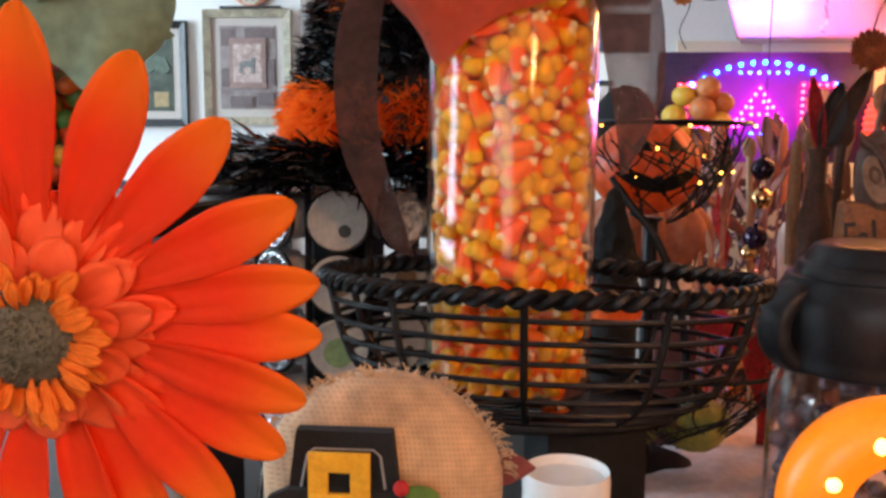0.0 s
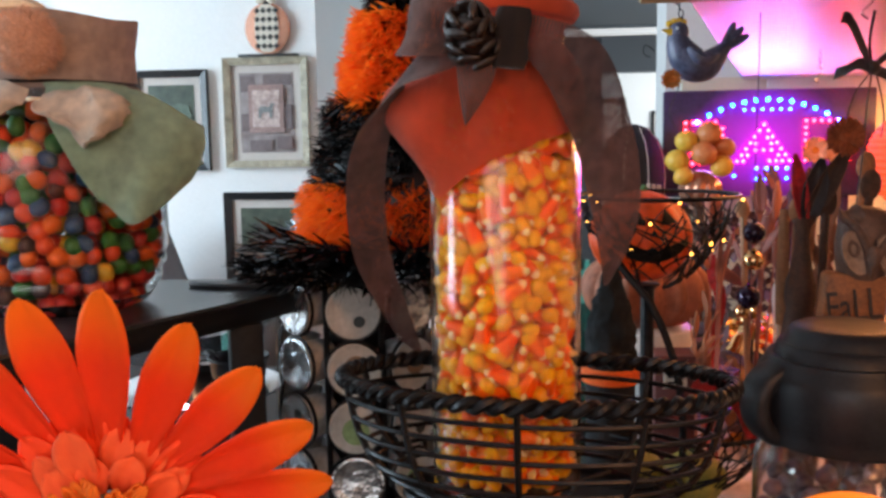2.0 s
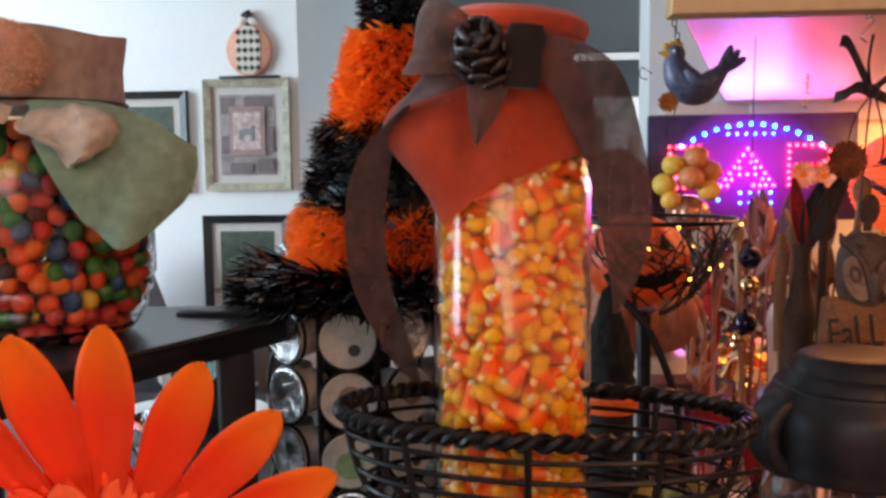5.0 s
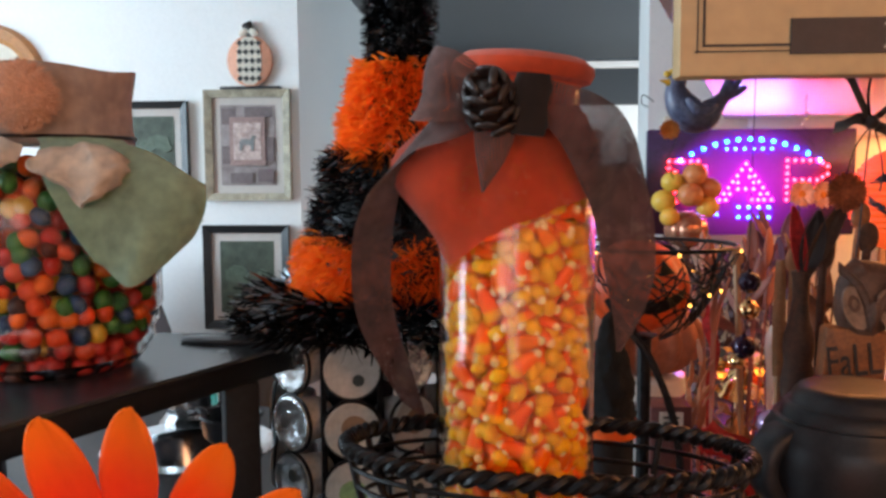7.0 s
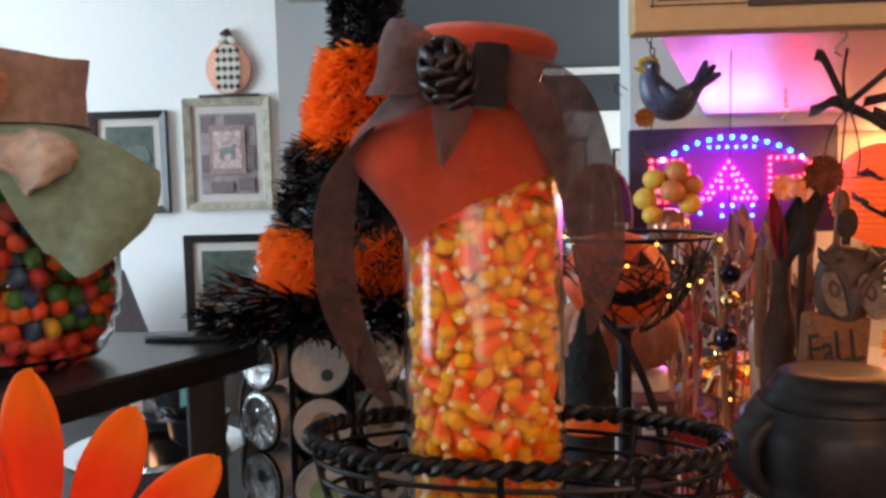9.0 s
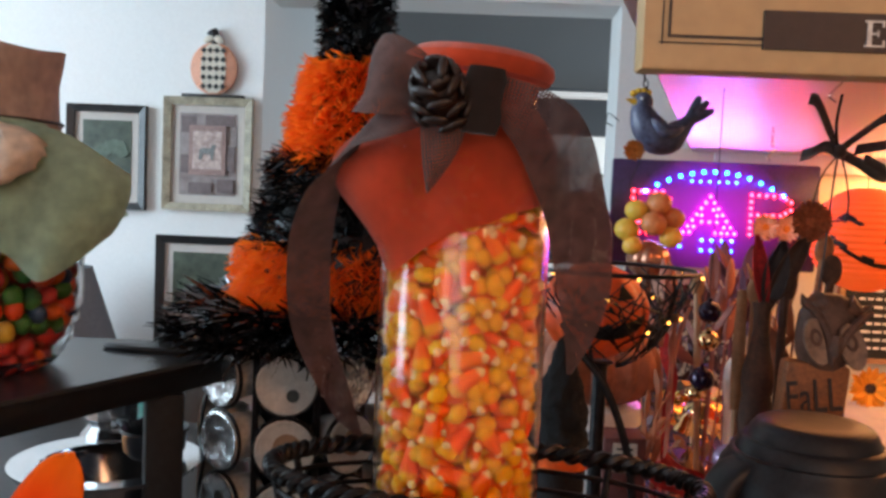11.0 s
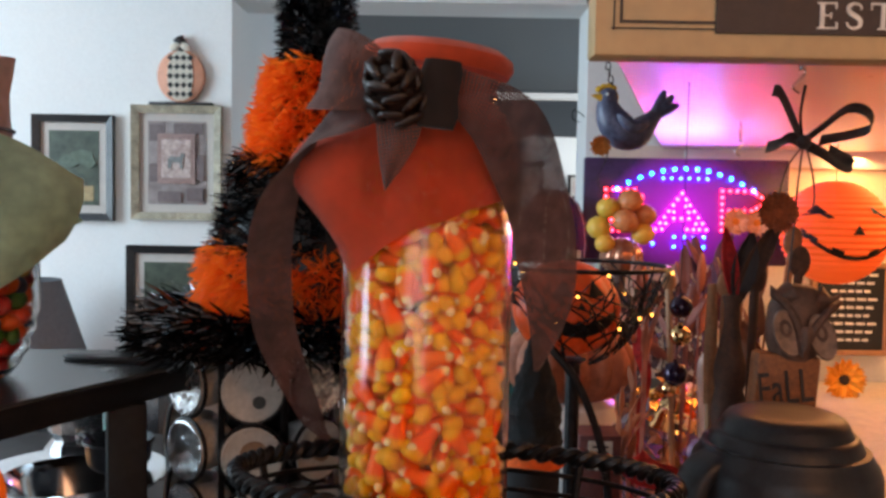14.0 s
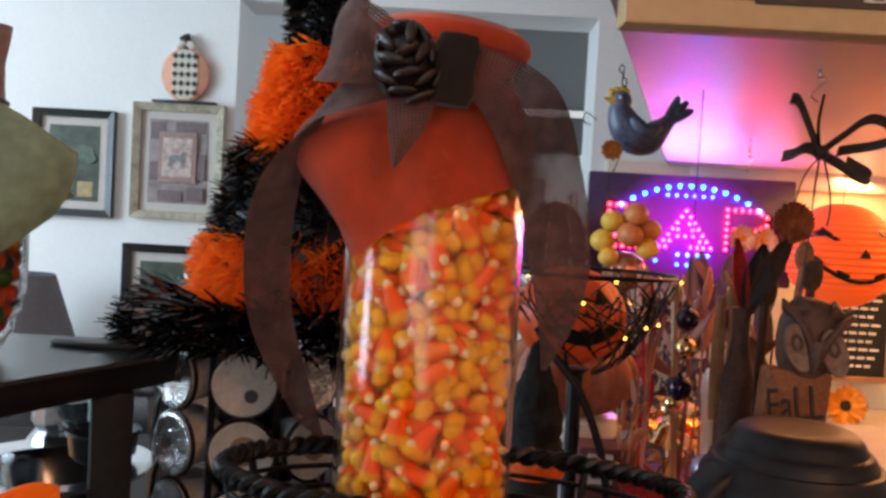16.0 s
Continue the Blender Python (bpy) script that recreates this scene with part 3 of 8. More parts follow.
POD_CUP = mat("white_pod_cup", (0.6, 0.6, 0.58), 0.5, scale=60)


def pod(foil, prints, name="coffee_pod"):
    t = thing(name, "silver foil-lidded coffee pod in the carousel" if foil else "paper-lidded coffee pod in the carousel", "coffee pod", group="pods in the carousel")
    bm = bmesh.new()
    lathe(bm, [(0.0, -0.040), (0.017, -0.040), (0.0195, -0.036), (0.0225, -0.002), (0.0252, -0.0015), (0.0255, 0.0)], 28, turn=rot(90))
    part("cup", bm, POD_CUP, t)
    bm = bmesh.new()
    lathe(bm, [(0.0255, 0.0), (0.0255, 0.0008), (0.0235, 0.0012), (0.0225, 0.0004), (0.012, 0.0006), (0.0, 0.0003)], 32, turn=rot(90))
    part("lid", bm, POD_FOIL if foil else POD_PAPER, t)
    for x, z, r, m in prints:
        bm = bmesh.new()
        lathe(bm, [(0.0, 0.0014), (r, 0.0014), (r, 0.0006)], 20, (x, 0, z), rot(90))
        part("print", bm, m, t)
    return t


def carousel():
    cx, cy = -0.137, 0.822
    t = thing("pod_carousel", "black metal coffee pod carousel holding six rows", "pod holder", (cx, cy, TOP_Z))
    bm = bmesh.new()
    lathe(bm, [(0.0, 0.0), (0.10, 0.0), (0.102, 0.006), (0.098, 0.014), (0.03, 0.018), (0.0, 0.018)], 40)
    part("base", bm, BLACK_METAL, t)
    bm = bmesh.new()
    lathe(bm, [(0.0, 0.018), (0.036, 0.018), (0.036, 0.356), (0.0, 0.356)], 8)
    part("column", bm, MATT_BLACK, t)
    bm = bmesh.new()
    lathe(bm, [(0.0, 0.356), (0.088, 0.356), (0.091, 0.359), (0.091, 0.363), (0.0, 0.365)], 40)
    part("top_plate", bm, BLACK_METAL, t)
    kinds = [pod(False, [(0.006, -0.009, 0.0055, POD_DARK)]), pod(True, []), pod(False, [(0, -0.004, 0.013, POD_GREEN)]),
             pod(False, [(0.002, 0.002, 0.012, POD_BROWN)]), pod(True, [(0.003, 0.006, 0.006, POD_DARK)])]
    used = set()
    grid = {(0, 0): 0, (0, 1): 3, (0, 2): 2, (1, 0): 1, (1, 1): 1, (1, 2): 4}
    for c in range(8):
        a = radians(-84 - 45.5 * c)
        d = Vector((math.cos(a), math.sin(a), 0))
        s = Vector((-math.sin(a), math.cos(a), 0))
        bm = bmesh.new()
        for e in (-1, 1):
            p = d * 0.066 + s * e * 0.0265
            tube(bm, [p + Vector((0, 0, 0.012)), p + Vector((0, 0, 0.357))], 0.0022, 6)
        part("upright", bm, BLACK_METAL, t)
        if c in (3, 4, 5):
            continue
        for r in range(6):
            z = 0.317 - 0.0555 * r
            bm = bmesh.new()
            ring = [d * 0.0805 + s * 0.0268 * math.cos(q) + Vector((0, 0, z + 0.0268 * math.sin(q))) for q in [2 * math.pi * k / 24 for k in range(24)]]
            tube(bm, ring, 0.0019, 6, closed=True)
            part("pod_ring", bm, BLACK_METAL, t)
            k = grid.get((c, r), (c * 3 + r * 2) % 5)
            at = Vector((cx, cy, TOP_Z + z)) + d * 0.0835
            m = pose(*at, 0, 0, math.degrees(a) + 90)
            if k in used:
                copy_thing(kinds[k], m)
            else:
                kinds[k].matrix_basis = m
                used.add(k)


carousel()

# ---- tinsel tree on the carousel ----
# some black strands get a paler metal colour to stand for glints
TINSEL_BLACK = mat("black_tinsel_foil", (0.20, 0.205, 0.215), 0.10, metal=0.95, var=0.3, scale=200, bump=0, island=0.85, rvar=0.04, color2=(0.020, 0.020, 0.022))
TINSEL_ORANGE = mat("orange_tinsel_foil", (1.0, 0.24, 0.015), 0.4, metal=0.0, var=0.2, scale=200, bump=0, island=0.7, color2=(1.0, 0.17, 0.010), spec=0.8)

foil = TINSEL_ORANGE.node_tree
glow_through = foil.nodes.new("ShaderNodeBsdfTranslucent")
glow_through.inputs["Color"].default_value = (1.0, 0.20, 0.015, 1)
both = foil.nodes.new("ShaderNodeMixShader")
both.inputs[0].default_value = 0.45
foil.links.new(foil.nodes["Principled BSDF"].outputs[0], both.inputs[1])
foil.links.new(glow_through.outputs[0], both.inputs[2])
foil.links.new(both.outputs[0], foil.nodes["Material Output"].inputs["Surface"])


def tinsel(bm, z0, z1, r0, r1, count, length, width, droop):
    """Foil strands in tufts whose ends reach the cone r0..r1 between two heights."""
    while count > 0:
        u = rng.random()
        a = rng.uniform(0, 2 * math.pi)
        z = z0 + (z1 - z0) * u
        lean = rng.gauss(0, 0.38)
        rise = rng.gauss(droop, 0.40 if length < 0.03 else 0.30)
        reach = rng.uniform(0.82, 1.04)
        for _ in range(5):
            count -= 1
            ln = length * rng.uniform(0.55, 1.15)
            r = (r0 + (r1 - r0) * u) * reach - ln * 0.72
            q = a + rng.gauss(0, 0.05)
            p = Vector((r * math.cos(q), r * math.sin(q), z + rng.gauss(0, 0.003)))
            b = q + lean + rng.gauss(0, 0.22)
            d = Vector((math.cos(b), math.sin(b), rise + rng.gauss(0, 0.18))).normalized()
            s = d.cross(Vector((rng.gauss(0, 1), rng.gauss(0, 1), rng.gauss(0, 1)))).normalized() * width * 0.5 * rng.uniform(0.7, 1.2)
            mid = p + d * ln * 0.5 + Vector((0, 0, 0.02 * ln))
            end = p + d * ln + Vector((0, 0, -0.05 * ln))
            v = [bm.verts.new(k) for k in (p - s, p + s, mid + s, mid - s)] + [bm.verts.new(end + s * 0.3), bm.verts.new(end - s * 0.3)]
            bm.faces.new(v[:4])
            bm.faces.new((v[3], v[2], v[4], v[5]))
    return bm


def tinsel_tree():
    t = thing("tinsel_tree", "small black and orange banded tinsel tree on the pod carousel", "tinsel tree", (-0.094, 0.85, 1.185))
    bm = bmesh.new()
    lathe(bm, [(0.0, 0.0), (0.09, 0.0), (0.092, 0.05), (0.074, 0.10), (0.048, 0.17), (0.030, 0.23), (0.014, 0.26), (0.014, 0.44), (0, 0.46)], 24)
    part("core", bm, BLACK_FRAME, t)
    bands = [("black", -0.020, 0.012, 0.172, 0.156, 5200, 0.036, 0.0030, 0.10), ("orange", 0.002, 0.068, 0.112, 0.108, 8500, 0.022, 0.0021, -0.25),
             ("black", 0.062, 0.148, 0.100, 0.080, 6500, 0.024, 0.0019, 0.0), ("orange", 0.142, 0.236, 0.073, 0.050, 7500, 0.020, 0.0021, -0.25),
             ("black", 0.230, 0.46, 0.038, 0.033, 8000, 0.017, 0.0017, 0.0)]
    for colour, z0, z1, r0, r1, n, ln, w, dr in bands:
        part("tinsel_band", tinsel(bmesh.new(), z0, z1, r0, r1, n, ln, w, dr), TINSEL_BLACK if colour == "black" else TINSEL_ORANGE, t,
             "glossy black tinsel" if colour == "black" else "bright orange tinsel", smooth=False)


tinsel_tree()

# ---- oval wire basket with a twisted rim ----
BX, BY, BZ = 0.037, 0.600, 1.113


def oval(a, b, z, n=96, turn=-6.0):
    return [rot(0, 0, turn) @ Vector((a * math.cos(2 * math.pi * k / n), b * math.sin(2 * math.pi * k / n), z)) for k in range(n)]


def wire_basket():
    t = thing("wire_basket", "black oval wire basket with a twisted rope rim", "basket", (BX, BY, TOP_Z))
    h = BZ - TOP_Z
    for ph in (0, 1):
        bm = bmesh.new()
        n = 420
        pts = []
        for k in range(n):
            u = 2 * math.pi * k / n
            q = u * 34 + math.pi * ph
            c, s = math.cos(u), math.sin(u)
            nrm = Vector((c * 0.072, s * 0.147, 0)).normalized()
            pts.append(rot(0, 0, -6) @ (Vector((0.147 * c, 0.072 * s, h)) + nrm * 0.0033 * math.cos(q) + Vector((0, 0, 0.0033 * math.sin(q)))))
        tube(bm, pts, 0.0038, 7, closed=True)
        part("rim_strand", bm, BLACK_METAL, t)
    levels = [(-0.014, 0.144, 0.070), (-0.028, 0.141, 0.069), (-0.041, 0.137, 0.068), (-0.054, 0.131, 0.066), (-0.066, 0.123, 0.0635), (-0.076, 0.112, 0.058), (-0.084, 0.097, 0.051)]
    for dz, a, b in levels:
        bm = bmesh.new()
        tube(bm, oval(a, b, h + dz, 72), 0.0019, 6, closed=True)
        part("wire_hoop", bm, BLACK_METAL, t)
    for k in range(10):
        u = radians(-91 + 36 * k)
        pts = [rot(0, 0, -6) @ Vector((a * math.cos(u), b * math.sin(u), h + dz)) for dz, a, b in [(0, 0.147, 0.072)] + levels + [(-0.088, 0.06, 0.035)]]
        bm = bmesh.new()
        tube(bm, pts, 0.0027, 6)
        part("wire_rib", bm, BLACK_METAL, t)
    bm = bmesh.new()
    lathe(bm, [(0.0, -0.086), (0.098, -0.086), (0.100, -0.089), (0.098, -0.092), (0.0, -0.092)], 48, (0, 0, h), sx=1.0, sy=0.52)
    part("floor_plate", bm, BLACK_METAL, t)
    bm = bmesh.new()
    box(bm, (0.070, 0.060, h - 0.092), (0.034, 0.0, (h - 0.092) / 2), 0.003, rot(0, 0, 14))
    part("pedestal", bm, MATT_BLACK, t)
    bm = bmesh.new()
    tube(bm, spline([(-0.06, 0.082, h - 0.002), (-0.062, 0.088, h + 0.018), (-0.054, 0.092, h + 0.034), (-0.040, 0.090, h + 0.036)], 6), 0.0022, 6)
    part("hook", bm, BLACK_METAL, t)


wire_basket()

# ---- glass jar of candy corn ----
JX, JY, JZ, JR = 0.0178, 0.600, 1.032, 0.0562
CORN = mat("candy_corn_sugar", (0.85, 0.10, 0.0), 0.5, var=0.1, scale=120, bump=0.04, sub=0.3, spec=0.12)


def corn_bands():
    """Yellow foot, orange middle and pale tip that run softly into one another along each kernel."""
    n, ln = CORN.node_tree.nodes, CORN.node_tree.links
    at = n.new("ShaderNodeAttribute")
    at.attribute_name = "band"
    ramp = n.new("ShaderNodeValToRGB")
    stops = ramp.color_ramp.elements
    stops[0].position, stops[0].color = 0.21, (0.68, 0.305, 0.006, 1)
    stops[1].position, stops[1].color = 0.89, (0.70, 0.48, 0.23, 1)
    for p, c in ((0.32, (0.74, 0.112, 0.001, 1)), (0.80, (0.74, 0.104, 0.001, 1))):
        e = stops.new(p)
        e.color = c
    hue = n.new("ShaderNodeHueSaturation")
    ob = n.new("ShaderNodeObjectInfo")
    mr = n.new("ShaderNodeMapRange")
    mr.inputs["To Min"].default_value, mr.inputs["To Max"].default_value = 0.494, 0.510
    ln.new(ob.outputs["Random"], mr.inputs["Value"])
    ln.new(mr.outputs[0], hue.inputs["Hue"])
    ln.new(at.outputs["Fac"], ramp.inputs["Fac"])
    ln.new(ramp.outputs["Color"], hue.inputs["Color"])
    ln.new(hue.outputs["Color"], n["Principled BSDF"].inputs["Base Color"])
    n["Principled BSDF"].inputs["Subsurface Weight"].default_value = 0.6
    n["Principled BSDF"].inputs["Subsurface Scale"].default_value = 0.4


corn_bands()
ORANGE_FELT = cloth("orange_gauze_cloth", (0.78, 0.092, 0.024), 420, 0.0, 0.10, 0.85, 0.3)
ORANGE_GAUZE = cloth("sheer_orange_gauze", (0.80, 0.100, 0.028), 420, 0.42, 0.08, 0.85, 0.4)
BROWN_GAUZE = cloth("brown_gauze_ribbon", (0.19, 0.098, 0.086), 165, 0.50, 0.3, 0.75, 0.4)
DENSE_GAUZE = cloth("dense_brown_gauze_ribbon", (0.165, 0.082, 0.072), 150, 0.36, 0.3, 0.75, 0.35)
CONE_BROWN = mat("dark_pine_cone", (0.030, 0.014, 0.010), 0.36, var=0.5, scale=150, bump=0.3, color2=(0.012, 0.007, 0.006))


def corn_mesh(segs=8):
    """One kernel: broad rounded yellow end, orange middle, narrow white tip."""
    prof = [(0.0, 0.0, 0), (0.0042, 0.0006, 0), (0.0060, 0.0028, 0), (0.0061, 0.0052, 0), (0.0053, 0.0108, 1), (0.0042, 0.0158, 1), (0.0031, 0.0198, 2), (0.0019, 0.0220, 2), (0.0, 0.0228, 2)]
    bm = bmesh.new()
    rings = []
    for r, z, _ in prof:
        rings.append([bm.verts.new((0.94 * r * math.cos(2 * math.pi * k / segs), 0.74 * r * math.sin(2 * math.pi * k / segs), z - 0.0095)) for k in range(segs)] if r else [bm.verts.new((0, 0, z - 0.0095))])
    for i in range(len(prof) - 1):
        a, b = rings[i], rings[i + 1]
        for k in range(segs):
            j = (k + 1) % segs
            f = bm.faces.new((a[0], b[j], b[k])) if len(a) == 1 else bm.faces.new((a[k], a[j], b[0])) if len(b) == 1 else bm.faces.new((a[k], a[j], b[j], b[k]))
            f.smooth = True
    bmesh.ops.recalc_face_normals(bm, faces=bm.faces)
    me = bpy.data.meshes.new("candy_corn")
    bm.to_mesh(me)
    bm.free()
    me.materials.append(CORN)
    band = me.attributes.new("band", 'FLOAT', 'POINT')
    band.data.foreach_set("value", [(v.co.z + 0.0095) / 0.0228 for v in me.vertices])
    return me


def corn_jar():
    t = thing("candy_jar", "tall clear glass jar full of candy corn, capped with orange cloth", "candy jar", (JX, JY, JZ))
    H = 0.305
    bm = bmesh.new()
    o, i = JR, JR - 0.0024
    lathe(bm, [(0, 0), (o - 0.004, 0), (o, 0.004), (o, H), (o - 0.004, H + 0.012), (o - 0.012, H + 0.020), (o - 0.012, H + 0.034),
               (i - 0.012, H + 0.034), (i - 0.012, H + 0.020), (i - 0.004, H + 0.010), (i, H), (i, 0.010), (i - 0.003, 0.007), (0, 0.007)], 64)
    g = part("glass", bm, GLASS, t)
    g.visible_shadow = False
    me = corn_mesh()
    joined = []
    made = 0
    rad = i - 0.0068
    # kernels against the glass: laid down one by one wherever they find room, some with an end to the glass
    lie = []
    cap = np.zeros((0, 3))
    loc = ((-0.0050, 0.0057), (0.0025, 0.0049), (0.0100, 0.0032))
    for tries in range(9000):
        a, z, roll = rng.uniform(-math.pi, math.pi), rng.uniform(0.016, 0.302), rng.uniform(0, 2 * math.pi)
        end_on = rng.random() < (0.36 if tries < 4000 else 0.6)
        k = rng.uniform(1.08, 1.24)
        s, c = math.sin(roll), math.cos(roll)
        spots = [(a * rad, z, 0.0060 * k)] if end_on else [(a * rad + s * q * k, z + c * q * k, w * k) for q, w in loc]
        if len(cap):
            fit_in = True
            for x, y, w in spots:
                dx = np.abs(cap[:, 0] - x)
                dx = np.minimum(dx, 2 * math.pi * rad - dx)
                if (np.hypot(dx, cap[:, 1] - y) < 0.86 * (cap[:, 2] + w)).any():
                    fit_in = False
                    break
            if not fit_in:
                continue
        cap = np.vstack([cap, np.array(spots)])
        lie.append((a, z, roll, end_on, k))
    for a, z, roll, end_on, k in lie:
        if end_on:
            q = Matrix.Rotation(a, 4, 'Z') @ Matrix.Rotation(radians(-90 + rng.gauss(0, 18)), 4, 'Y') @ Matrix.Rotation(roll, 4, 'Z')
        else:
            q = Matrix.Rotation(a, 4, 'Z') @ Matrix.Rotation(-roll, 4, 'X') @ Matrix.Rotation(rng.gauss(0, 0.22), 4, 'Y') @ Matrix.Rotation(radians(90), 4, 'Z')
        r = rad - (0.0062 if end_on else 0.0005)
        m = Matrix.Translation((r * math.cos(a), r * math.sin(a), z)) @ q @ Matrix.Scale(k, 4)
        if math.sin(a) < 0.1 and made < 300:
            share("candy_corn", me, t, m)
            made += 1
        else:
            joined.append(m)
    # looser kernels behind them fill the jar
    for shell_rad, per in ((i - 0.0135, 21), (i - 0.022, 16), (i - 0.033, 10)):
        for j in range(29):
            for k in range(per):
                a = 2 * math.pi * (k + 0.5 * (j % 2) + rng.uniform(-0.3, 0.3)) / per
                e = Euler((rng.uniform(0, 6.28), rng.uniform(0, 6.28), rng.uniform(0, 6.28)))
                joined.append(Matrix.Translation((shell_rad * math.cos(a), shell_rad * math.sin(a), 0.016 + j * 0.0100 + rng.uniform(-0.003, 0.003))) @ e.to_matrix().to_4x4() @ Matrix.Scale(1.15, 4))
    verts, faces = [], []
    v0 = np.array([v.co[:] for v in me.vertices])
    pf = [list(p.vertices) for p in me.polygons]
    for m in joined:
        base = len(verts)
        a = np.array(m)
        verts += (v0 @ a[:3, :3].T + a[:3, 3]).tolist()
        faces += [[base + q for q in f] for f in pf]
    jm = bpy.data.meshes.new("candy_fill")
    jm.from_pydata(verts, [], faces)
    band = jm.attributes.new("band", 'FLOAT', 'POINT')
    band.data.foreach_set("value", [(v.co.z + 0.0095) / 0.0228 for v in me.vertices] * len(joined))
    jm.shade_smooth()
    for m in me.materials:
        jm.materials.append(m)
    ob = new("candy_fill", jm)
    ob.parent = t
    ob["kind"] = "stuff"
    return t


corn_jar()

# ---- cloth cap, bow and pine cone on the candy corn jar ----


def grid_sheet(bm, rows, thick=0.0009, mi=0, closed=False):
    """A cloth sheet through rows of points, doubled to a little thickness, with uv in metres."""
    uv = bm.loops.layers.uv.verify()
    n, c = len(rows), len(rows[0])
    P = [[Vector(p) for p in r] for r in rows]
    N = []
    for i in range(n):
        line = []
        for k in range(c):
            du = P[i][(k + 1) % c if closed else min(k + 1, c - 1)] - P[i][(k - 1) % c if closed else max(k - 1, 0)]
            dv = P[min(i + 1, n - 1)][k] - P[max(i - 1, 0)][k]
            q = du.cross(dv)
            line.append(q.normalized() if q.length > 1e-12 else Vector((0, 0, 1)))
        N.append(line)
    layers = []
    for off in (0.5, -0.5):
        vs = [[bm.verts.new(P[i][k] + N[i][k] * thick * off) for k in range(c)] for i in range(n)]
        for i in range(n - 1):
            for k in range(c if closed else c - 1):
                j = (k + 1) % c
                f = bm.faces.new((vs[i][k], vs[i][j], vs[i + 1][j], vs[i + 1][k]))
                f.material_index = mi
                for lp, (a, b) in zip(f.loops, ((i, k), (i, k + 1), (i + 1, k + 1), (i + 1, k))):
                    q = P[a][b % c]
                    lp[uv].uv = (q.x + 0.6 * q.y, q.z + 0.3 * q.y)
        layers.append(vs)
    a, b = layers
    if closed:
        edge = [[(i, k) for k in range(c)] + [(i, 0)] for i in (0, n - 1)]
        for e in edge:
            for (i, k), (j, q) in zip(e, e[1:]):
                bm.faces.new((a[i][k], a[j][q], b[j][q], b[i][k]))
    else:
        e = [(i, 0) for i in range(n)] + [(n - 1, k) for k in range(1, c)] + [(i, c - 1) for i in range(n - 2, -1, -1)] + [(0, k) for k in range(c - 2, 0, -1)]
        for (i, k), (j, q) in zip(e, e[1:] + e[:1]):
            bm.faces.new((a[i][k], a[j][q], b[j][q], b[i][k]))
    return bm


def ribbon(points, sides, wave=0.002, steps=7):
    c = spline(points, steps)
    s = spline(sides, steps)
    return strip(bmesh.new(), c, s, 0.0006, 8, wave)


def pine_cone(parent, at, scale, turn):
    """A cone whose spoon-shaped woody scales stand apart in a spiral, each with a thick rounded lip."""
    bm = bmesh.new()
    ball(bm, 0.0125 * scale, at, 14, (1, 1, 1.45), turn=turn)
    core = part("pine_cone", bm, CONE_BROWN, parent, "dark brown pine cone")
    m = Matrix.Translation(at) @ turn
    bm = bmesh.new()
    stations = [(0.0, 0.0030, 0.0014), (0.25, 0.0050, 0.0016), (0.5, 0.0078, 0.0020), (0.72, 0.0092, 0.0026), (0.88, 0.0080, 0.0028), (0.97, 0.0050, 0.0022), (1.0, 0.0016, 0.0008)]
    rings = []
    for u, w, d in stations:
        rings.append([bm.verts.new((w * math.cos(a), d * math.sin(a) + 0.0030 * u * u, 0.0150 * u)) for a in [2 * math.pi * k / 10 for k in range(10)]])
    for a, b in zip(rings, rings[1:]):
        for k in range(10):
            bm.faces.new((a[k], a[(k + 1) % 10], b[(k + 1) % 10], b[k]))
    bm.faces.new(rings[-1])
    bm.faces.new(rings[0][::-1])
    me = bpy.data.meshes.new("cone_scale")
    bmesh.ops.recalc_face_normals(bm, faces=bm.faces)
    bm.to_mesh(me)
    bm.free()
    me.materials.append(CONE_BROWN)
    me.shade_smooth()
    for k in range(27):
        u = (k + 0.5) / 27
        ph = k * 2.39996
        h = -0.016 + 0.030 * u
        r = 0.0075 * math.sqrt(max(0.03, 1 - (h / 0.0185) ** 2))
        tilt = 74 - 56 * u + rng.uniform(-5, 5)
        q = Matrix.Rotation(ph + math.pi / 2, 4, 'Z') @ Matrix.Translation((0, -r, h)) @ Matrix.Rotation(radians(tilt), 4, 'X') @ Matrix.Scale(rng.uniform(0.86, 1.0) * (1 - 0.15 * u), 4)
        share("cone_scale", me, core, m @ Matrix.Scale(scale, 4) @ q)


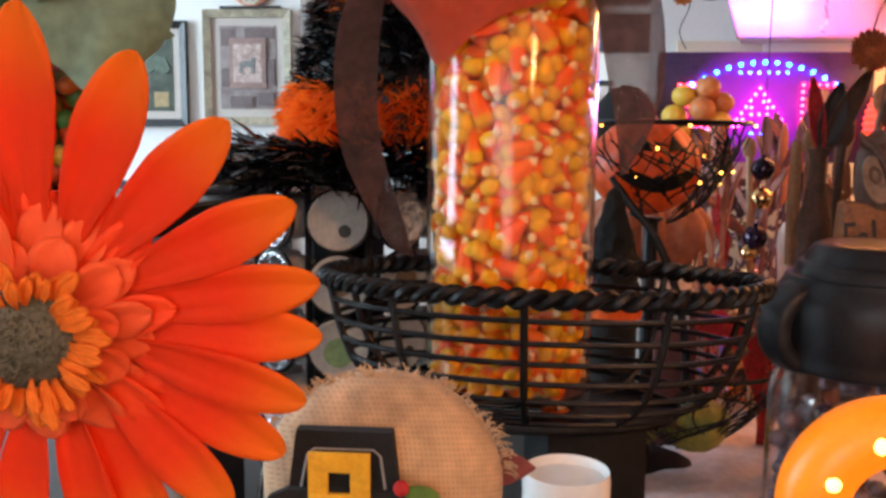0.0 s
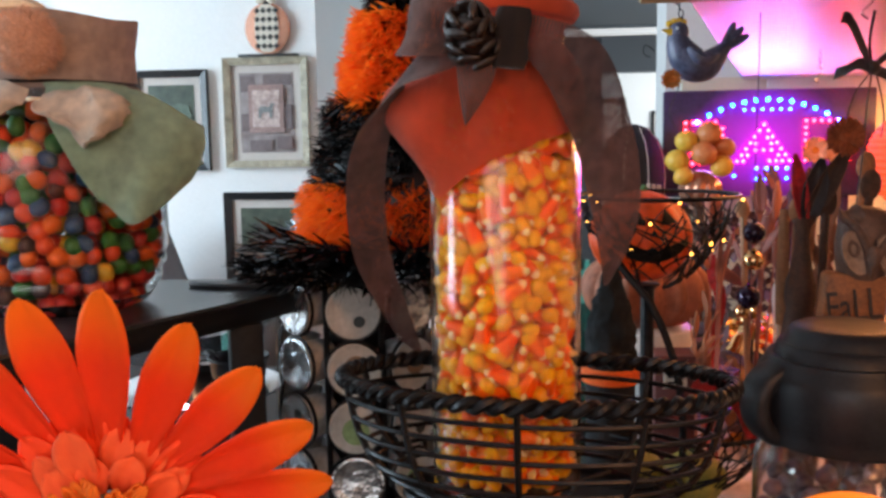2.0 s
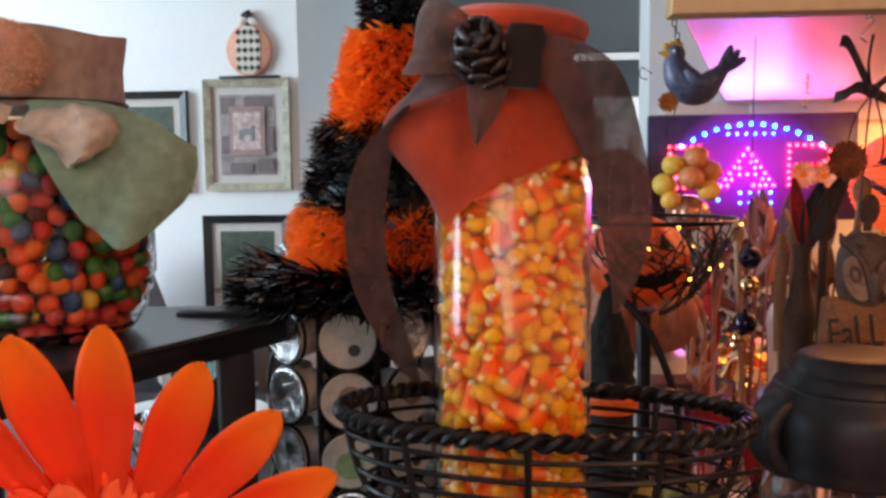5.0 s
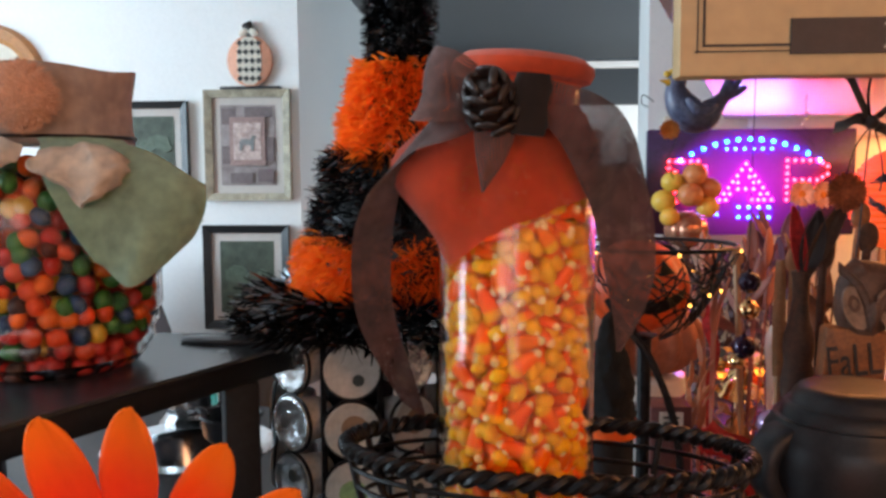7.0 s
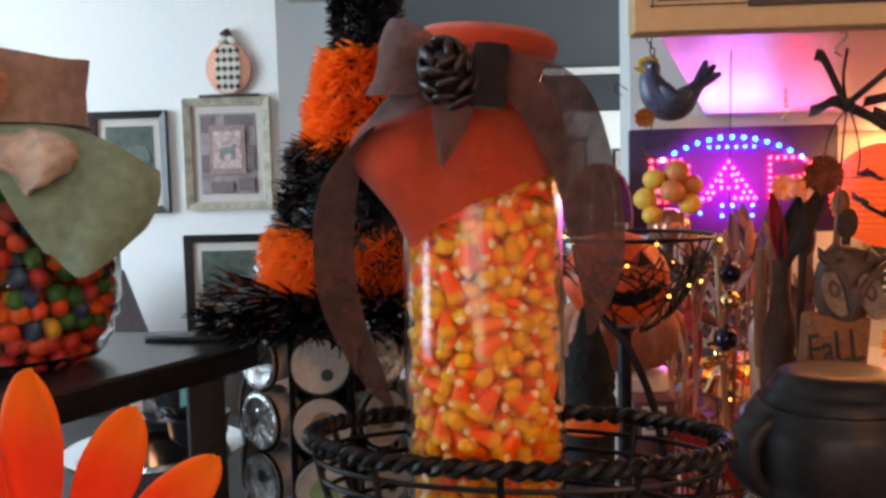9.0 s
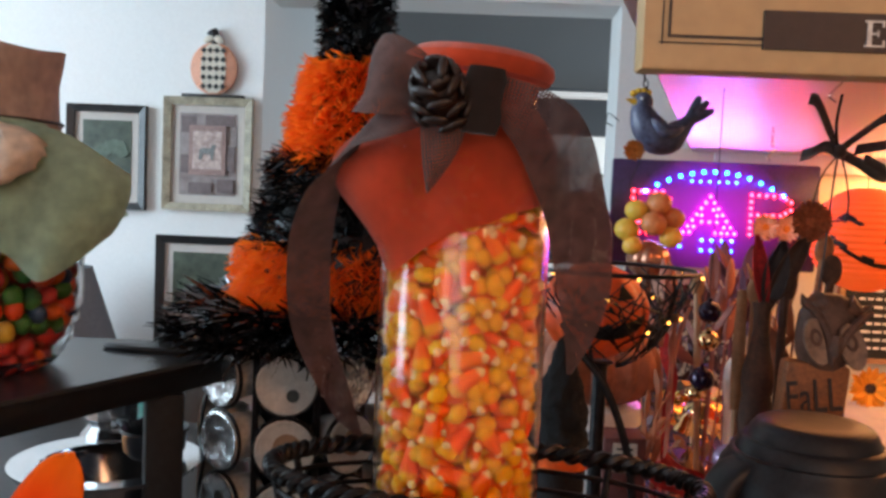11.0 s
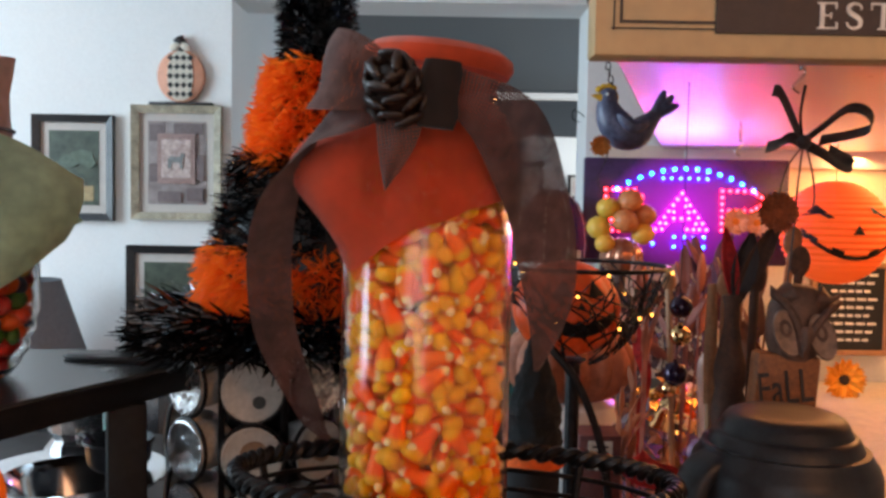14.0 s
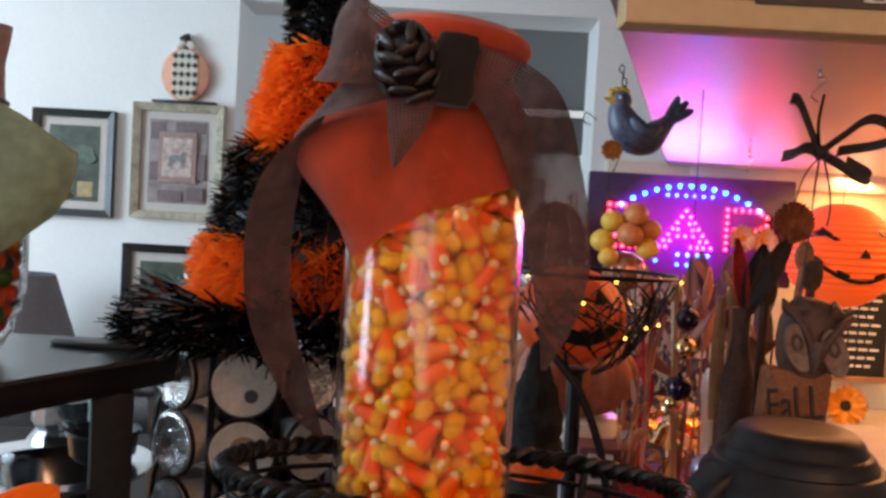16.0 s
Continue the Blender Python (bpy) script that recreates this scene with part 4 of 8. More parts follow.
def dress_corn_jar():
    t = bpy.data.objects["candy_jar"]
    L = Vector((JX, JY, JZ))
    bm = bmesh.new()
    lathe(bm, [(0.0, 0.364), (0.030, 0.3645), (0.046, 0.362), (0.0530, 0.357), (0.0540, 0.352), (0.051, 0.347), (0.0445, 0.345), (0.043, 0.335)], 48, (-0.026, 0, 0.003), rot(0, 5), sx=0.93, sy=0.95)
    part("cloth_cap", bm, ORANGE_FELT, t, "orange gauze cap")
    # square cloth that hangs from the neck, one corner low in front
    rows = []
    for i in range(13):
        v = i / 12
        line = []
        for k in range(72):
            a = radians(-270 + 5 * k)
            deg = (math.degrees(a) + 142 + 180) % 360 - 180
            drop = 0.064 + 0.041 * max(0.0, 1 - abs(deg) / 78.0) ** 0.9 + 0.003 * math.sin(a * 5 + 1)
            flare = 0.034 * max(0.0, 1 - abs(deg + 30) / 60.0) + 0.0015 * math.sin(a * 7)
            z = 0.328 - drop * v
            r = 0.0435 + (JR + 0.0022 - 0.0435) * min(1, v * 2.6) ** 0.7 + flare * math.sin(math.pi * min(1.0, v * 1.04)) ** 1.1
            line.append((r * math.cos(a), r * math.sin(a), z))
        rows.append(line)
    part("cloth_skirt", grid_sheet(bmesh.new(), rows, closed=True), ORANGE_GAUZE, t, "orange gauze skirt")
    bm = bmesh.new()
    lathe(bm, [(0.0445, 0.318), (0.047, 0.321), (0.0480, 0.332), (0.0475, 0.344), (0.0445, 0.347)], 40)
    part("neck_ribbon", bm, DENSE_GAUZE, t, "brown gauze band")

    def at(p):
        return tuple(Vector(p) - L)

    loops = [
        # upright left loop, front and back leaf
        ([(0.000, 0.530, 1.364), (-0.016, 0.523, 1.367), (-0.032, 0.524, 1.370), (-0.043, 0.535, 1.372), (-0.034, 0.549, 1.371), (0.0, 0.546, 1.366)],
         [(0.001, 0, 0.009), (0.004, 0.002, 0.019), (0.007, 0.004, 0.023), (0.008, 0.006, 0.023), (0.006, 0.004, 0.020), (0, 0, 0.009)]),
    ]
    for c, s in loops:
        part("bow_loop", ribbon([at(p) for p in c], s), BROWN_GAUZE, t, "brown gauze bow loop")
    tails = [
        # long tail that arches out beside the jar and falls behind the basket rim
        ([(-0.004, 0.534, 1.352), (-0.024, 0.532, 1.346), (-0.046, 0.545, 1.338), (-0.070, 0.575, 1.312), (-0.087, 0.610, 1.272), (-0.094, 0.640, 1.232), (-0.092, 0.662, 1.192), (-0.080, 0.677, 1.153), (-0.066, 0.686, 1.116)],
         [(0.002, 0, 0.008), (0.004, 0.002, 0.011), (0.007, 0.002, 0.010), (0.012, 0.004, 0.007), (0.014, 0.006, 0.002), (0.0145, 0.006, 0.0), (0.015, 0.006, -0.003), (0.014, 0.005, -0.006), (0.010, 0.004, -0.008)]),
        # short pointed tail under the cone
        ([(-0.001, 0.526, 1.358), (0.003, 0.522, 1.340), (0.001, 0.521, 1.322), (-0.004, 0.523, 1.304)],
         [(0.010, 0, 0.003), (0.013, 0.001, 0.003), (0.009, 0.001, 0.002), (0.0012, 0, 0.001)]),
    ]
    for c, s in tails:
        part("ribbon_tail", ribbon([at(p) for p in c], s, 0.0014), DENSE_GAUZE, t, "brown gauze ribbon tail")
    # broad sheer ribbon that falls from the knot past the jar and narrows to a point
    c = [(0.0355, 0.533, 1.360), (0.057, 0.538, 1.348), (0.074, 0.552, 1.3275), (0.0885, 0.578, 1.2945), (0.096, 0.592, 1.2685), (0.101, 0.602, 1.236), (0.0995, 0.606, 1.208), (0.093, 0.608, 1.1845)]
    w = [(0.001, 0, 0.014), (0.010, 0, 0.017), (0.014, 0, 0.0225), (0.0165, 0, 0.0165), (0.018, 0, 0.0135), (0.016, 0, 0.012), (0.0105, 0, 0.007), (0.002, 0, 0.0005)]
    part("ribbon_tail", ribbon([at(p) for p in c], w, 0.0012), BROWN_GAUZE, t, "sheer brown gauze ribbon tail")
    pine_cone(t, Vector(at((0.001, 0.522, 1.358))), 1.10, rot(52, -22, 0))
    bm = bmesh.new()
    lathe(bm, [(0.0, -0.019), (0.0105, -0.019), (0.0125, -0.012), (0.0110, 0.0), (0.0125, 0.012), (0.0105, 0.019), (0.0, 0.019)], 24, at((0.0255, 0.5225, 1.3575)), rot(0, 6), ribs=7, rib_depth=0.08, sy=0.6)
    part("bow_knot", bm, cloth("dark_brown_velvet", (0.025, 0.014, 0.012), 600), t, "dark brown knot")


dress_corn_jar()

# ---- squat jar of coloured candies ----
CANDY = [mat(n, tuple(0.52 * q for q in c), 0.42, var=0.10, scale=80, bump=0.02, sub=0.05, spec=0.3) for n, c in (
    ("red_candy", (0.58, 0.03, 0.02)), ("orange_red_candy", (0.90, 0.085, 0.012)), ("orange_shell_candy", (0.95, 0.16, 0.010)), ("yellow_shell_candy", (0.85, 0.50, 0.03)),
    ("green_candy", (0.05, 0.22, 0.035)), ("blue_candy", (0.035, 0.09, 0.20)), ("brown_candy", (0.075, 0.03, 0.02)))]
BURLAP_BROWN = cloth("brown_burlap", (0.52, 0.40, 0.345), 200, 0.0, 0.2, 0.95, 0.15, 0.35)
LEAF_GREEN = cloth("sage_green_cloth", (0.40, 0.56, 0.41), 420, 0.0, 0.18, 0.9, 0.45)
BEIGE_CLOTH = cloth("beige_crinkled_cloth", (0.76, 0.63, 0.50), 360, 0.0, 0.2, 0.9, 0.3)
FUZZ = mat("russet_fuzz", (0.62, 0.33, 0.21), 0.95, var=0.3, scale=120, bump=0.6, island=0.4)


def candy_jar_squat():
    C = Vector((-0.366, 0.662, 1.1575))
    t = thing("candy_jar", "squat glass jar of coloured candies with a burlap cap", "candy jar", C)
    R = 0.0895
    bm = bmesh.new()
    prof = [(0, 0.0), (0.062, 0.0), (0.070, 0.004), (0.0765, 0.012), (0.0775, 0.016), (0.0815, 0.020), (0.0825, 0.026), (0.0815, 0.030), (0.0860, 0.035), (0.0868, 0.041), (0.086, 0.045), (R, 0.050),
            (R, 0.130), (0.088, 0.148), (0.076, 0.164), (0.066, 0.172), (0.065, 0.196)]
    inner = [(max(0.0, r - 0.003), z + (0.004 if z < 0.01 else 0)) for r, z in prof[::-1]]
    lathe(bm, prof + inner, 64)
    g = part("glass", bm, GLASS, t)
    g.visible_shadow = False
    shapes = []
    for k, m in enumerate(CANDY):
        bm = bmesh.new()
        ball(bm, 0.0084, (0, 0, 0), 12, (1, 1, 0.78))
        me = bpy.data.meshes.new("candy")
        bm.to_mesh(me)
        bm.free()
        me.materials.append(m)
        me.shade_smooth()
        shapes.append(me)
    weights = [8, 10, 8, 7, 7, 4, 1]
    joined = [[] for _ in CANDY]
    made = 0
    for shell in range(3):
        z = 0.012
        row = 0
        while z < 0.168:
            lim = np.interp(z, [0.004, 0.012, 0.02, 0.05, 0.13, 0.148, 0.164, 0.18], [0.058, 0.069, 0.076, 0.0860, 0.0860, 0.084, 0.072, 0.060])
            rad = lim - 0.0085 - 0.0135 * shell
            n = max(3, int(2 * math.pi * rad / 0.0152))
            for k in range(n):
                a = 2 * math.pi * (k + 0.5 * (row % 2) + rng.uniform(-0.28, 0.28)) / n
                p = Vector((rad * math.cos(a), rad * math.sin(a), z + rng.uniform(-0.004, 0.004)))
                m = Matrix.Translation(p) @ Euler([rng.uniform(0, 6.28) for _ in range(3)]).to_matrix().to_4x4()
                c = rng.choices(range(7), weights)[0]
                if noise.noise(p * 45) > 0.28:
                    c = rng.choice((4, 4, 5, 5))
                if z < 0.034 and rng.random() < 0.75:
                    c = rng.choice((0, 0, 6))
                if shell == 0 and -2.6 < math.atan2(math.sin(a), math.cos(a)) < 0.35 and made < 300:
                    share("candy", shapes[c], t, m)
                    made += 1
                else:
                    joined[c].append(m)
            z += 0.0125
            row += 1
    for me, ms in zip(shapes, joined):
        v0 = np.array([v.co[:] for v in me.vertices])
        pf = [list(p.vertices) for p in me.polygons]
        verts, faces = [], []
        for m in ms:
            a = np.array(m)
            base = len(verts)
            verts += (v0 @ a[:3, :3].T + a[:3, 3]).tolist()
            faces += [[base + q for q in f] for f in pf]
        jm = bpy.data.meshes.new("candy_fill")
        jm.from_pydata(verts, [], faces)
        jm.materials.append(me.materials[0])
        jm.shade_smooth()
        ob = new("candy_fill", jm)
        ob.parent = t
        ob["kind"] = "stuff"
    # burlap cap with a flared top
    rows = []
    for i, (r, z) in enumerate([(0.0, 0.232), (0.035, 0.234), (0.064, 0.236), (0.073, 0.239), (0.0715, 0.230), (0.0685, 0.215), (0.069, 0.195), (0.0705, 0.182)]):
        rows.append([((r + 0.0012 * math.sin(7 * radians(k * 6))) * math.cos(radians(k * 6)), (r + 0.0012 * math.sin(7 * radians(k * 6))) * math.sin(radians(k * 6)), z + (0.002 * math.sin(4 * radians(k * 6)) if 2 < i < 5 else 0)) for k in range(60)])
    part("burlap_cap", grid_sheet(bmesh.new(), rows, 0.0012, closed=True), BURLAP_BROWN, t, "brown burlap cap")
    bm = bmesh.new()
    tube(bm, [(0.0722 * math.cos(2 * math.pi * k / 48), 0.0722 * math.sin(2 * math.pi * k / 48), 0.187) for k in range(48)], 0.0014, 6, closed=True)
    part("twine", bm, CONE_BROWN, t, "dark twine")

    def loc(p):
        return tuple(Vector(p) - C)

    def leaf_rows(top, mid, low, sag, crinkle=0.0007):
        rr = []
        for i in range(18):
            v = i / 17
            line = []
            for k in range(27):
                u = k / 26
                a, b, c = (Vector(spline(q, 26)[min(k * (len(q) - 1), 26 * (len(q) - 1))]) for q in (top, mid, low))
                p = a * (1 - v) ** 2 + 2 * b * v * (1 - v) + c * v * v
                p = p + Vector((0, -0.004 * math.sin(u * 9 + v * 3), sag * math.sin(u * 7 + 2) * v))
                w = Vector((u * 5.0, v * 4.0, top[0][0] * 90))
                p += crinkle * Vector((noise.noise(w), noise.noise(w + Vector((9, 0, 0))), noise.noise(w + Vector((0, 9, 0)))))
                line.append(loc(p))
            rr.append(line)
        return rr

    leaf = leaf_rows([(-0.326, 0.588, 1.340), (-0.261, 0.592, 1.336), (-0.215, 0.615, 1.308)],
                     [(-0.316, 0.556, 1.313), (-0.244, 0.556, 1.293), (-0.204, 0.590, 1.290)],
                     [(-0.279, 0.566, 1.253), (-0.252, 0.572, 1.237), (-0.221, 0.598, 1.267)], 0.0012)
    part("cloth_leaf", grid_sheet(bmesh.new(), leaf, 0.0010), LEAF_GREEN, t, "sage green cloth leaf")
    back = leaf_rows([(-0.330, 0.590, 1.342), (-0.300, 0.600, 1.343), (-0.286, 0.635, 1.342)], [(-0.300, 0.585, 1.300), (-0.270, 0.595, 1.300), (-0.250, 0.625, 1.310)],
                     [(-0.272, 0.605, 1.262), (-0.244, 0.612, 1.262), (-0.224, 0.632, 1.278)], 0.002)
    part("cloth_leaf", grid_sheet(bmesh.new(), back, 0.0010), LEAF_GREEN, t, "sage green cloth leaf")
    left = leaf_rows([(-0.43, 0.60, 1.343), (-0.40, 0.588, 1.344), (-0.365, 0.582, 1.343)], [(-0.44, 0.57, 1.31), (-0.40, 0.562, 1.32), (-0.355, 0.56, 1.31)],
                     [(-0.45, 0.565, 1.285), (-0.42, 0.562, 1.27), (-0.372, 0.562, 1.292)], 0.002)
    part("cloth_leaf", grid_sheet(bmesh.new(), left, 0.0010), LEAF_GREEN, t, "sage green cloth leaf")
    petal = leaf_rows([(-0.327, 0.578, 1.329), (-0.293, 0.582, 1.340), (-0.262, 0.592, 1.328)], [(-0.313, 0.548, 1.317), (-0.270, 0.545, 1.312), (-0.248, 0.565, 1.318)],
                      [(-0.302, 0.558, 1.307), (-0.279, 0.558, 1.294), (-0.263, 0.568, 1.304)], 0.0035, 0.0065)
    part("cloth_petal", grid_sheet(bmesh.new(), petal, 0.0010), BEIGE_CLOTH, t, "beige crinkled cloth petal")
    petal = leaf_rows([(-0.395, 0.585, 1.338), (-0.36, 0.578, 1.344), (-0.332, 0.576, 1.336)], [(-0.40, 0.56, 1.318), (-0.36, 0.552, 1.328), (-0.33, 0.556, 1.322)],
                      [(-0.39, 0.560, 1.318), (-0.355, 0.555, 1.312), (-0.333, 0.560, 1.324)], 0.003)
    part("cloth_petal", grid_sheet(bmesh.new(), petal, 0.0010), BEIGE_CLOTH, t, "beige crinkled cloth petal")
    bm = bmesh.new()
    ball(bm, 0.0235, loc((-0.338, 0.585, 1.372)), 24)
    acorn = part("fuzzy_ball", bm, FUZZ, t, "russet fuzzy ball")
    bm = bmesh.new()
    c = Vector(loc((-0.338, 0.585, 1.372)))
    for _ in range(1500):
        d = Vector((rng.gauss(0, 1), rng.gauss(0, 1), rng.gauss(0, 1))).normalized()
        s = d.orthogonal().normalized() * 0.0004
        e = (d + 0.9 * Vector((rng.gauss(0, 1), rng.gauss(0, 1), rng.gauss(0, 1))).normalized()).normalized() * 0.0062
        v = [bm.verts.new(c + d * 0.0232 + q) for q in (s, -s, e)]
        bm.faces.new(v)
    f = part("fuzz", bm, mat("pale_curled_fibres", (0.78, 0.50, 0.36), 0.95, scale=100, bump=0, island=0.6, color2=(0.55, 0.27, 0.17)), acorn, smooth=False)
    f["kind"] = "stuff"


candy_jar_squat()

# ---- orange gerbera in front ----
PETAL = mat("orange_silk_petal", (1.0, 0.074, 0.006), 0.75, var=0.10, scale=60, fine=5, bump=0.25, color2=(0.95, 0.056, 0.006))
SALMON = mat("salmon_silk_petal", (0.95, 0.135, 0.035), 0.8, var=0.12, scale=60, bump=0.25, color2=(0.88, 0.09, 0.02))
FLORET = mat("amber_floret", (0.96, 0.19, 0.012), 0.8, var=0.15, scale=90, bump=0.2)
EYE_FUZZ = mat("grey_green_fuzz", (0.20, 0.18, 0.13), 0.95, var=0.5, scale=150, bump=0.6, color2=(0.07, 0.075, 0.05))
STEM = mat("green_plastic_stem", (0.07, 0.13, 0.03), 0.6, scale=40)


def petal_mesh(name, length, width, lift, curl, mats, start=0.006, cup=0.25):
    """A petal along +x, growing from start, cupped across, lifted by lift and curled at its tip; the last rows are the paler tip."""
    bm = bmesh.new()
    n, c = 16, 7
    rows = []
    for i in range(n + 1):
        u = 1 - (1 - i / n) ** 1.7
        w = width * (0.15 + 0.85 * math.sin(math.pi * min(0.5, 0.70 * u)) ** 1.6) * (1 if u < 0.66 else math.sqrt(max(0.0, 1 - ((u - 0.66) / 0.345) ** 2)) + 0.02) * 0.5
        x = start + (length - start) * u
        z = lift * u - curl * u * u
        rows.append([(x - 0.05 * width * (2 * k / (c - 1) - 1) ** 2 * u, (2 * k / (c - 1) - 1) * w, z + cup * w * (2 * k / (c - 1) - 1) ** 2 + 0.0006 * math.sin(k * 2.1 + i * 0.4)) for k in range(c)])
    grid_sheet(bm, rows, 0.0006)
    for f in bm.faces:
        if sum(v.co.x for v in f.verts) / len(f.verts) > length * 0.80:
            f.material_index = len(mats) - 1
    me = bpy.data.meshes.new(name)
    bmesh.ops.recalc_face_normals(bm, faces=bm.faces)
    bm.to_mesh(me)
    bm.free()
    for m in mats:
        me.materials.append(m)
    me.shade_smooth()
    return me


def petal_gradient():
    """The silk petals fade from deep orange at the base to amber at the rounded tip."""
    m = PETAL.copy()
    m.name = "orange_to_amber_petal"
    n, ln = m.node_tree.nodes, m.node_tree.links
    b = n["Principled BSDF"]
    old = b.inputs["Base Color"].links[0].from_socket
    tc = n.new("ShaderNodeTexCoord")
    sp = n.new("ShaderNodeSeparateXYZ")
    ln.new(tc.outputs["Object"], sp.inputs[0])
    mr = n.new("ShaderNodeMapRange")
    mr.interpolation_type = 'SMOOTHSTEP'
    mr.inputs["From Min"].default_value, mr.inputs["From Max"].default_value = 0.052, 0.082
    ln.new(sp.outputs[0], mr.inputs["Value"])
    mix = n.new("ShaderNodeMix")
    mix.data_type = 'RGBA'
    mix.inputs[7].default_value = (1.0, 0.25, 0.004, 1)
    ln.new(mr.outputs[0], mix.inputs[0])
    ln.new(old, mix.inputs[6])
    ln.new(mix.outputs[2], b.inputs["Base Color"])
    tl = n.new("ShaderNodeBsdfTranslucent")
    ln.new(mix.outputs[2], tl.inputs["Color"])
    ms = n.new("ShaderNodeMixShader")
    ms.inputs[0].default_value = 0.42
    ln.new(b.outputs[0], ms.inputs[1])
    ln.new(tl.outputs[0], ms.inputs[2])
    ln.new(ms.outputs[0], n["Material Output"].inputs["Surface"])
    return m


def gerbera():
    C = Vector((-0.118, 0.256, 1.156))
    t = thing("gerbera_flower", "large orange silk gerbera with a grey-green centre", "flower", C)
    face = Vector((0.14, -0.97, -0.20)).normalized()
    side = Vector((1, 0, 0)) - face * face.x
    side.normalize()
    F = Matrix((side, face.cross(side), face)).transposed().to_4x4()
    grad = petal_gradient()
    OUTER = [7, 24, 44, 64, 84, 103, 122, 143, 162, 181, 200, 219, 238, 257, 276, 290, 307, 324, 340, 354]
    layers = [("petal", 20, petal_mesh("petal", 0.0810, 0.0172, 0.003, 0.0, [grad], 0.012), 0.0, -2.0, 12, 2, "long outer petal"),
              ("inner_petal", 20, petal_mesh("inner_petal", 0.044, 0.0130, 0.005, 0.006, [PETAL], 0.010), 0.002, 6.0, 8, 5, "deep orange inner petal"),
              ("inner_petal", 15, petal_mesh("inner_petal", 0.038, 0.0130, 0.009, 0.009, [SALMON], 0.010), 0.004, 80.0, 10, 7, "salmon inner petal"),
              ("inner_petal", 11, petal_mesh("inner_petal", 0.029, 0.0125, 0.012, 0.010, [SALMON], 0.010), 0.006, 66.0, 10, 8, "salmon inner petal")]
    for name, n, me, z, a0, twist, tilt, lab in layers:
        for k in range(n):
            deg = OUTER[k] if name == "petal" else a0 + 360 / n * k + rng.uniform(-2, 2)
            a = radians(deg)
            s = rng.uniform(0.99, 1.03) + 0.10 * max(0.0, math.cos(a - radians(104))) ** 2 if name == "petal" else rng.uniform(0.88, 1.08)
            m = F @ Matrix.Translation((0, 0, z)) @ Matrix.Rotation(a, 4, 'Z') @ Matrix.Rotation(radians(rng.uniform(-twist, twist)), 4, 'X') @ Matrix.Rotation(radians(rng.uniform(-tilt, tilt)), 4, 'Y') @ Matrix.Scale(s, 4)
            share(name, me, t, m)
    fl = petal_mesh("floret", 0.0250, 0.0042, 0.010, 0.006, [FLORET], 0.012)
    for k in range(60):
        a = 2.39996 * k
        m = F @ Matrix.Translation((0, 0, 0.010 + 0.003 * (k % 3))) @ Matrix.Rotation(a, 4, 'Z') @ Matrix.Rotation(radians(rng.uniform(-14, 6)), 4, 'Y') @ Matrix.Scale(rng.uniform(0.8, 1.06), 4)
        share("floret", fl, t, m)
    bm = bmesh.new()
    ball(bm, 0.0155, F @ Vector((0, 0, 0.013)), 20, (1, 1, 0.5), turn=F)
    eye = part("flower_centre", bm, EYE_FUZZ, t, "grey-green fuzzy centre")
    bm = bmesh.new()
    for _ in range(900):
        r, a = 0.0142 * math.sqrt(rng.random()), rng.uniform(0, 6.283)
        p = Vector((r * math.cos(a), r * math.sin(a), 0.013 + 0.0072 * math.sqrt(max(0, 1 - (r / 0.0145) ** 2))))
        s = Vector((math.cos(a), -math.sin(a), 0)) * 0.00035
        v = [bm.verts.new(F @ (p + q)) for q in (s, -s, Vector((rng.gauss(0, 0.0006), rng.gauss(0, 0.0006), 0.0022)))]
        bm.faces.new(v)
    f = part("fuzz", bm, EYE_FUZZ, eye, smooth=False)
    f["kind"] = "stuff"
    bm = bmesh.new()
    tube(bm, spline([(0, 0.003, -0.004), (-0.004, 0.030, -0.03), (-0.010, 0.045, -0.12), (-0.012, 0.05, TOP_Z - 1.152)], 8), 0.0026, 8)
    part("stem", bm, STEM, t)


gerbera()

# ---- burlap pumpkin with a buckled hat, candle, glowing ring ----
BURLAP = cloth("tan_burlap", (0.72, 0.45, 0.24), 150, 0.0, 0.24, 0.95, 0.1, 0.22)
BLACK_FELT = mat("black_felt", (0.012, 0.012, 0.013), 0.95, var=0.3, scale=90, bump=0.3)
YELLOW_FELT = mat("yellow_felt", (0.80, 0.42, 0.02), 0.9, var=0.1, scale=120, bump=0.3)
GREY_STITCH = mat("grey_stitching", (0.30, 0.30, 0.30), 0.9, scale=90)
MAROON = mat("maroon_leaf", (0.25, 0.055, 0.05), 0.6, var=0.3, scale=70)
RED = mat("red_cloth", (0.48, 0.02, 0.02), 0.8, var=0.3, scale=60)
LEAFY = mat("green_felt", (0.10, 0.18, 0.03), 0.9, scale=60)
WHITE_CERAMIC = mat("white_ceramic", (0.78, 0.78, 0.76), 0.25, var=0.04, scale=30, bump=0.02)


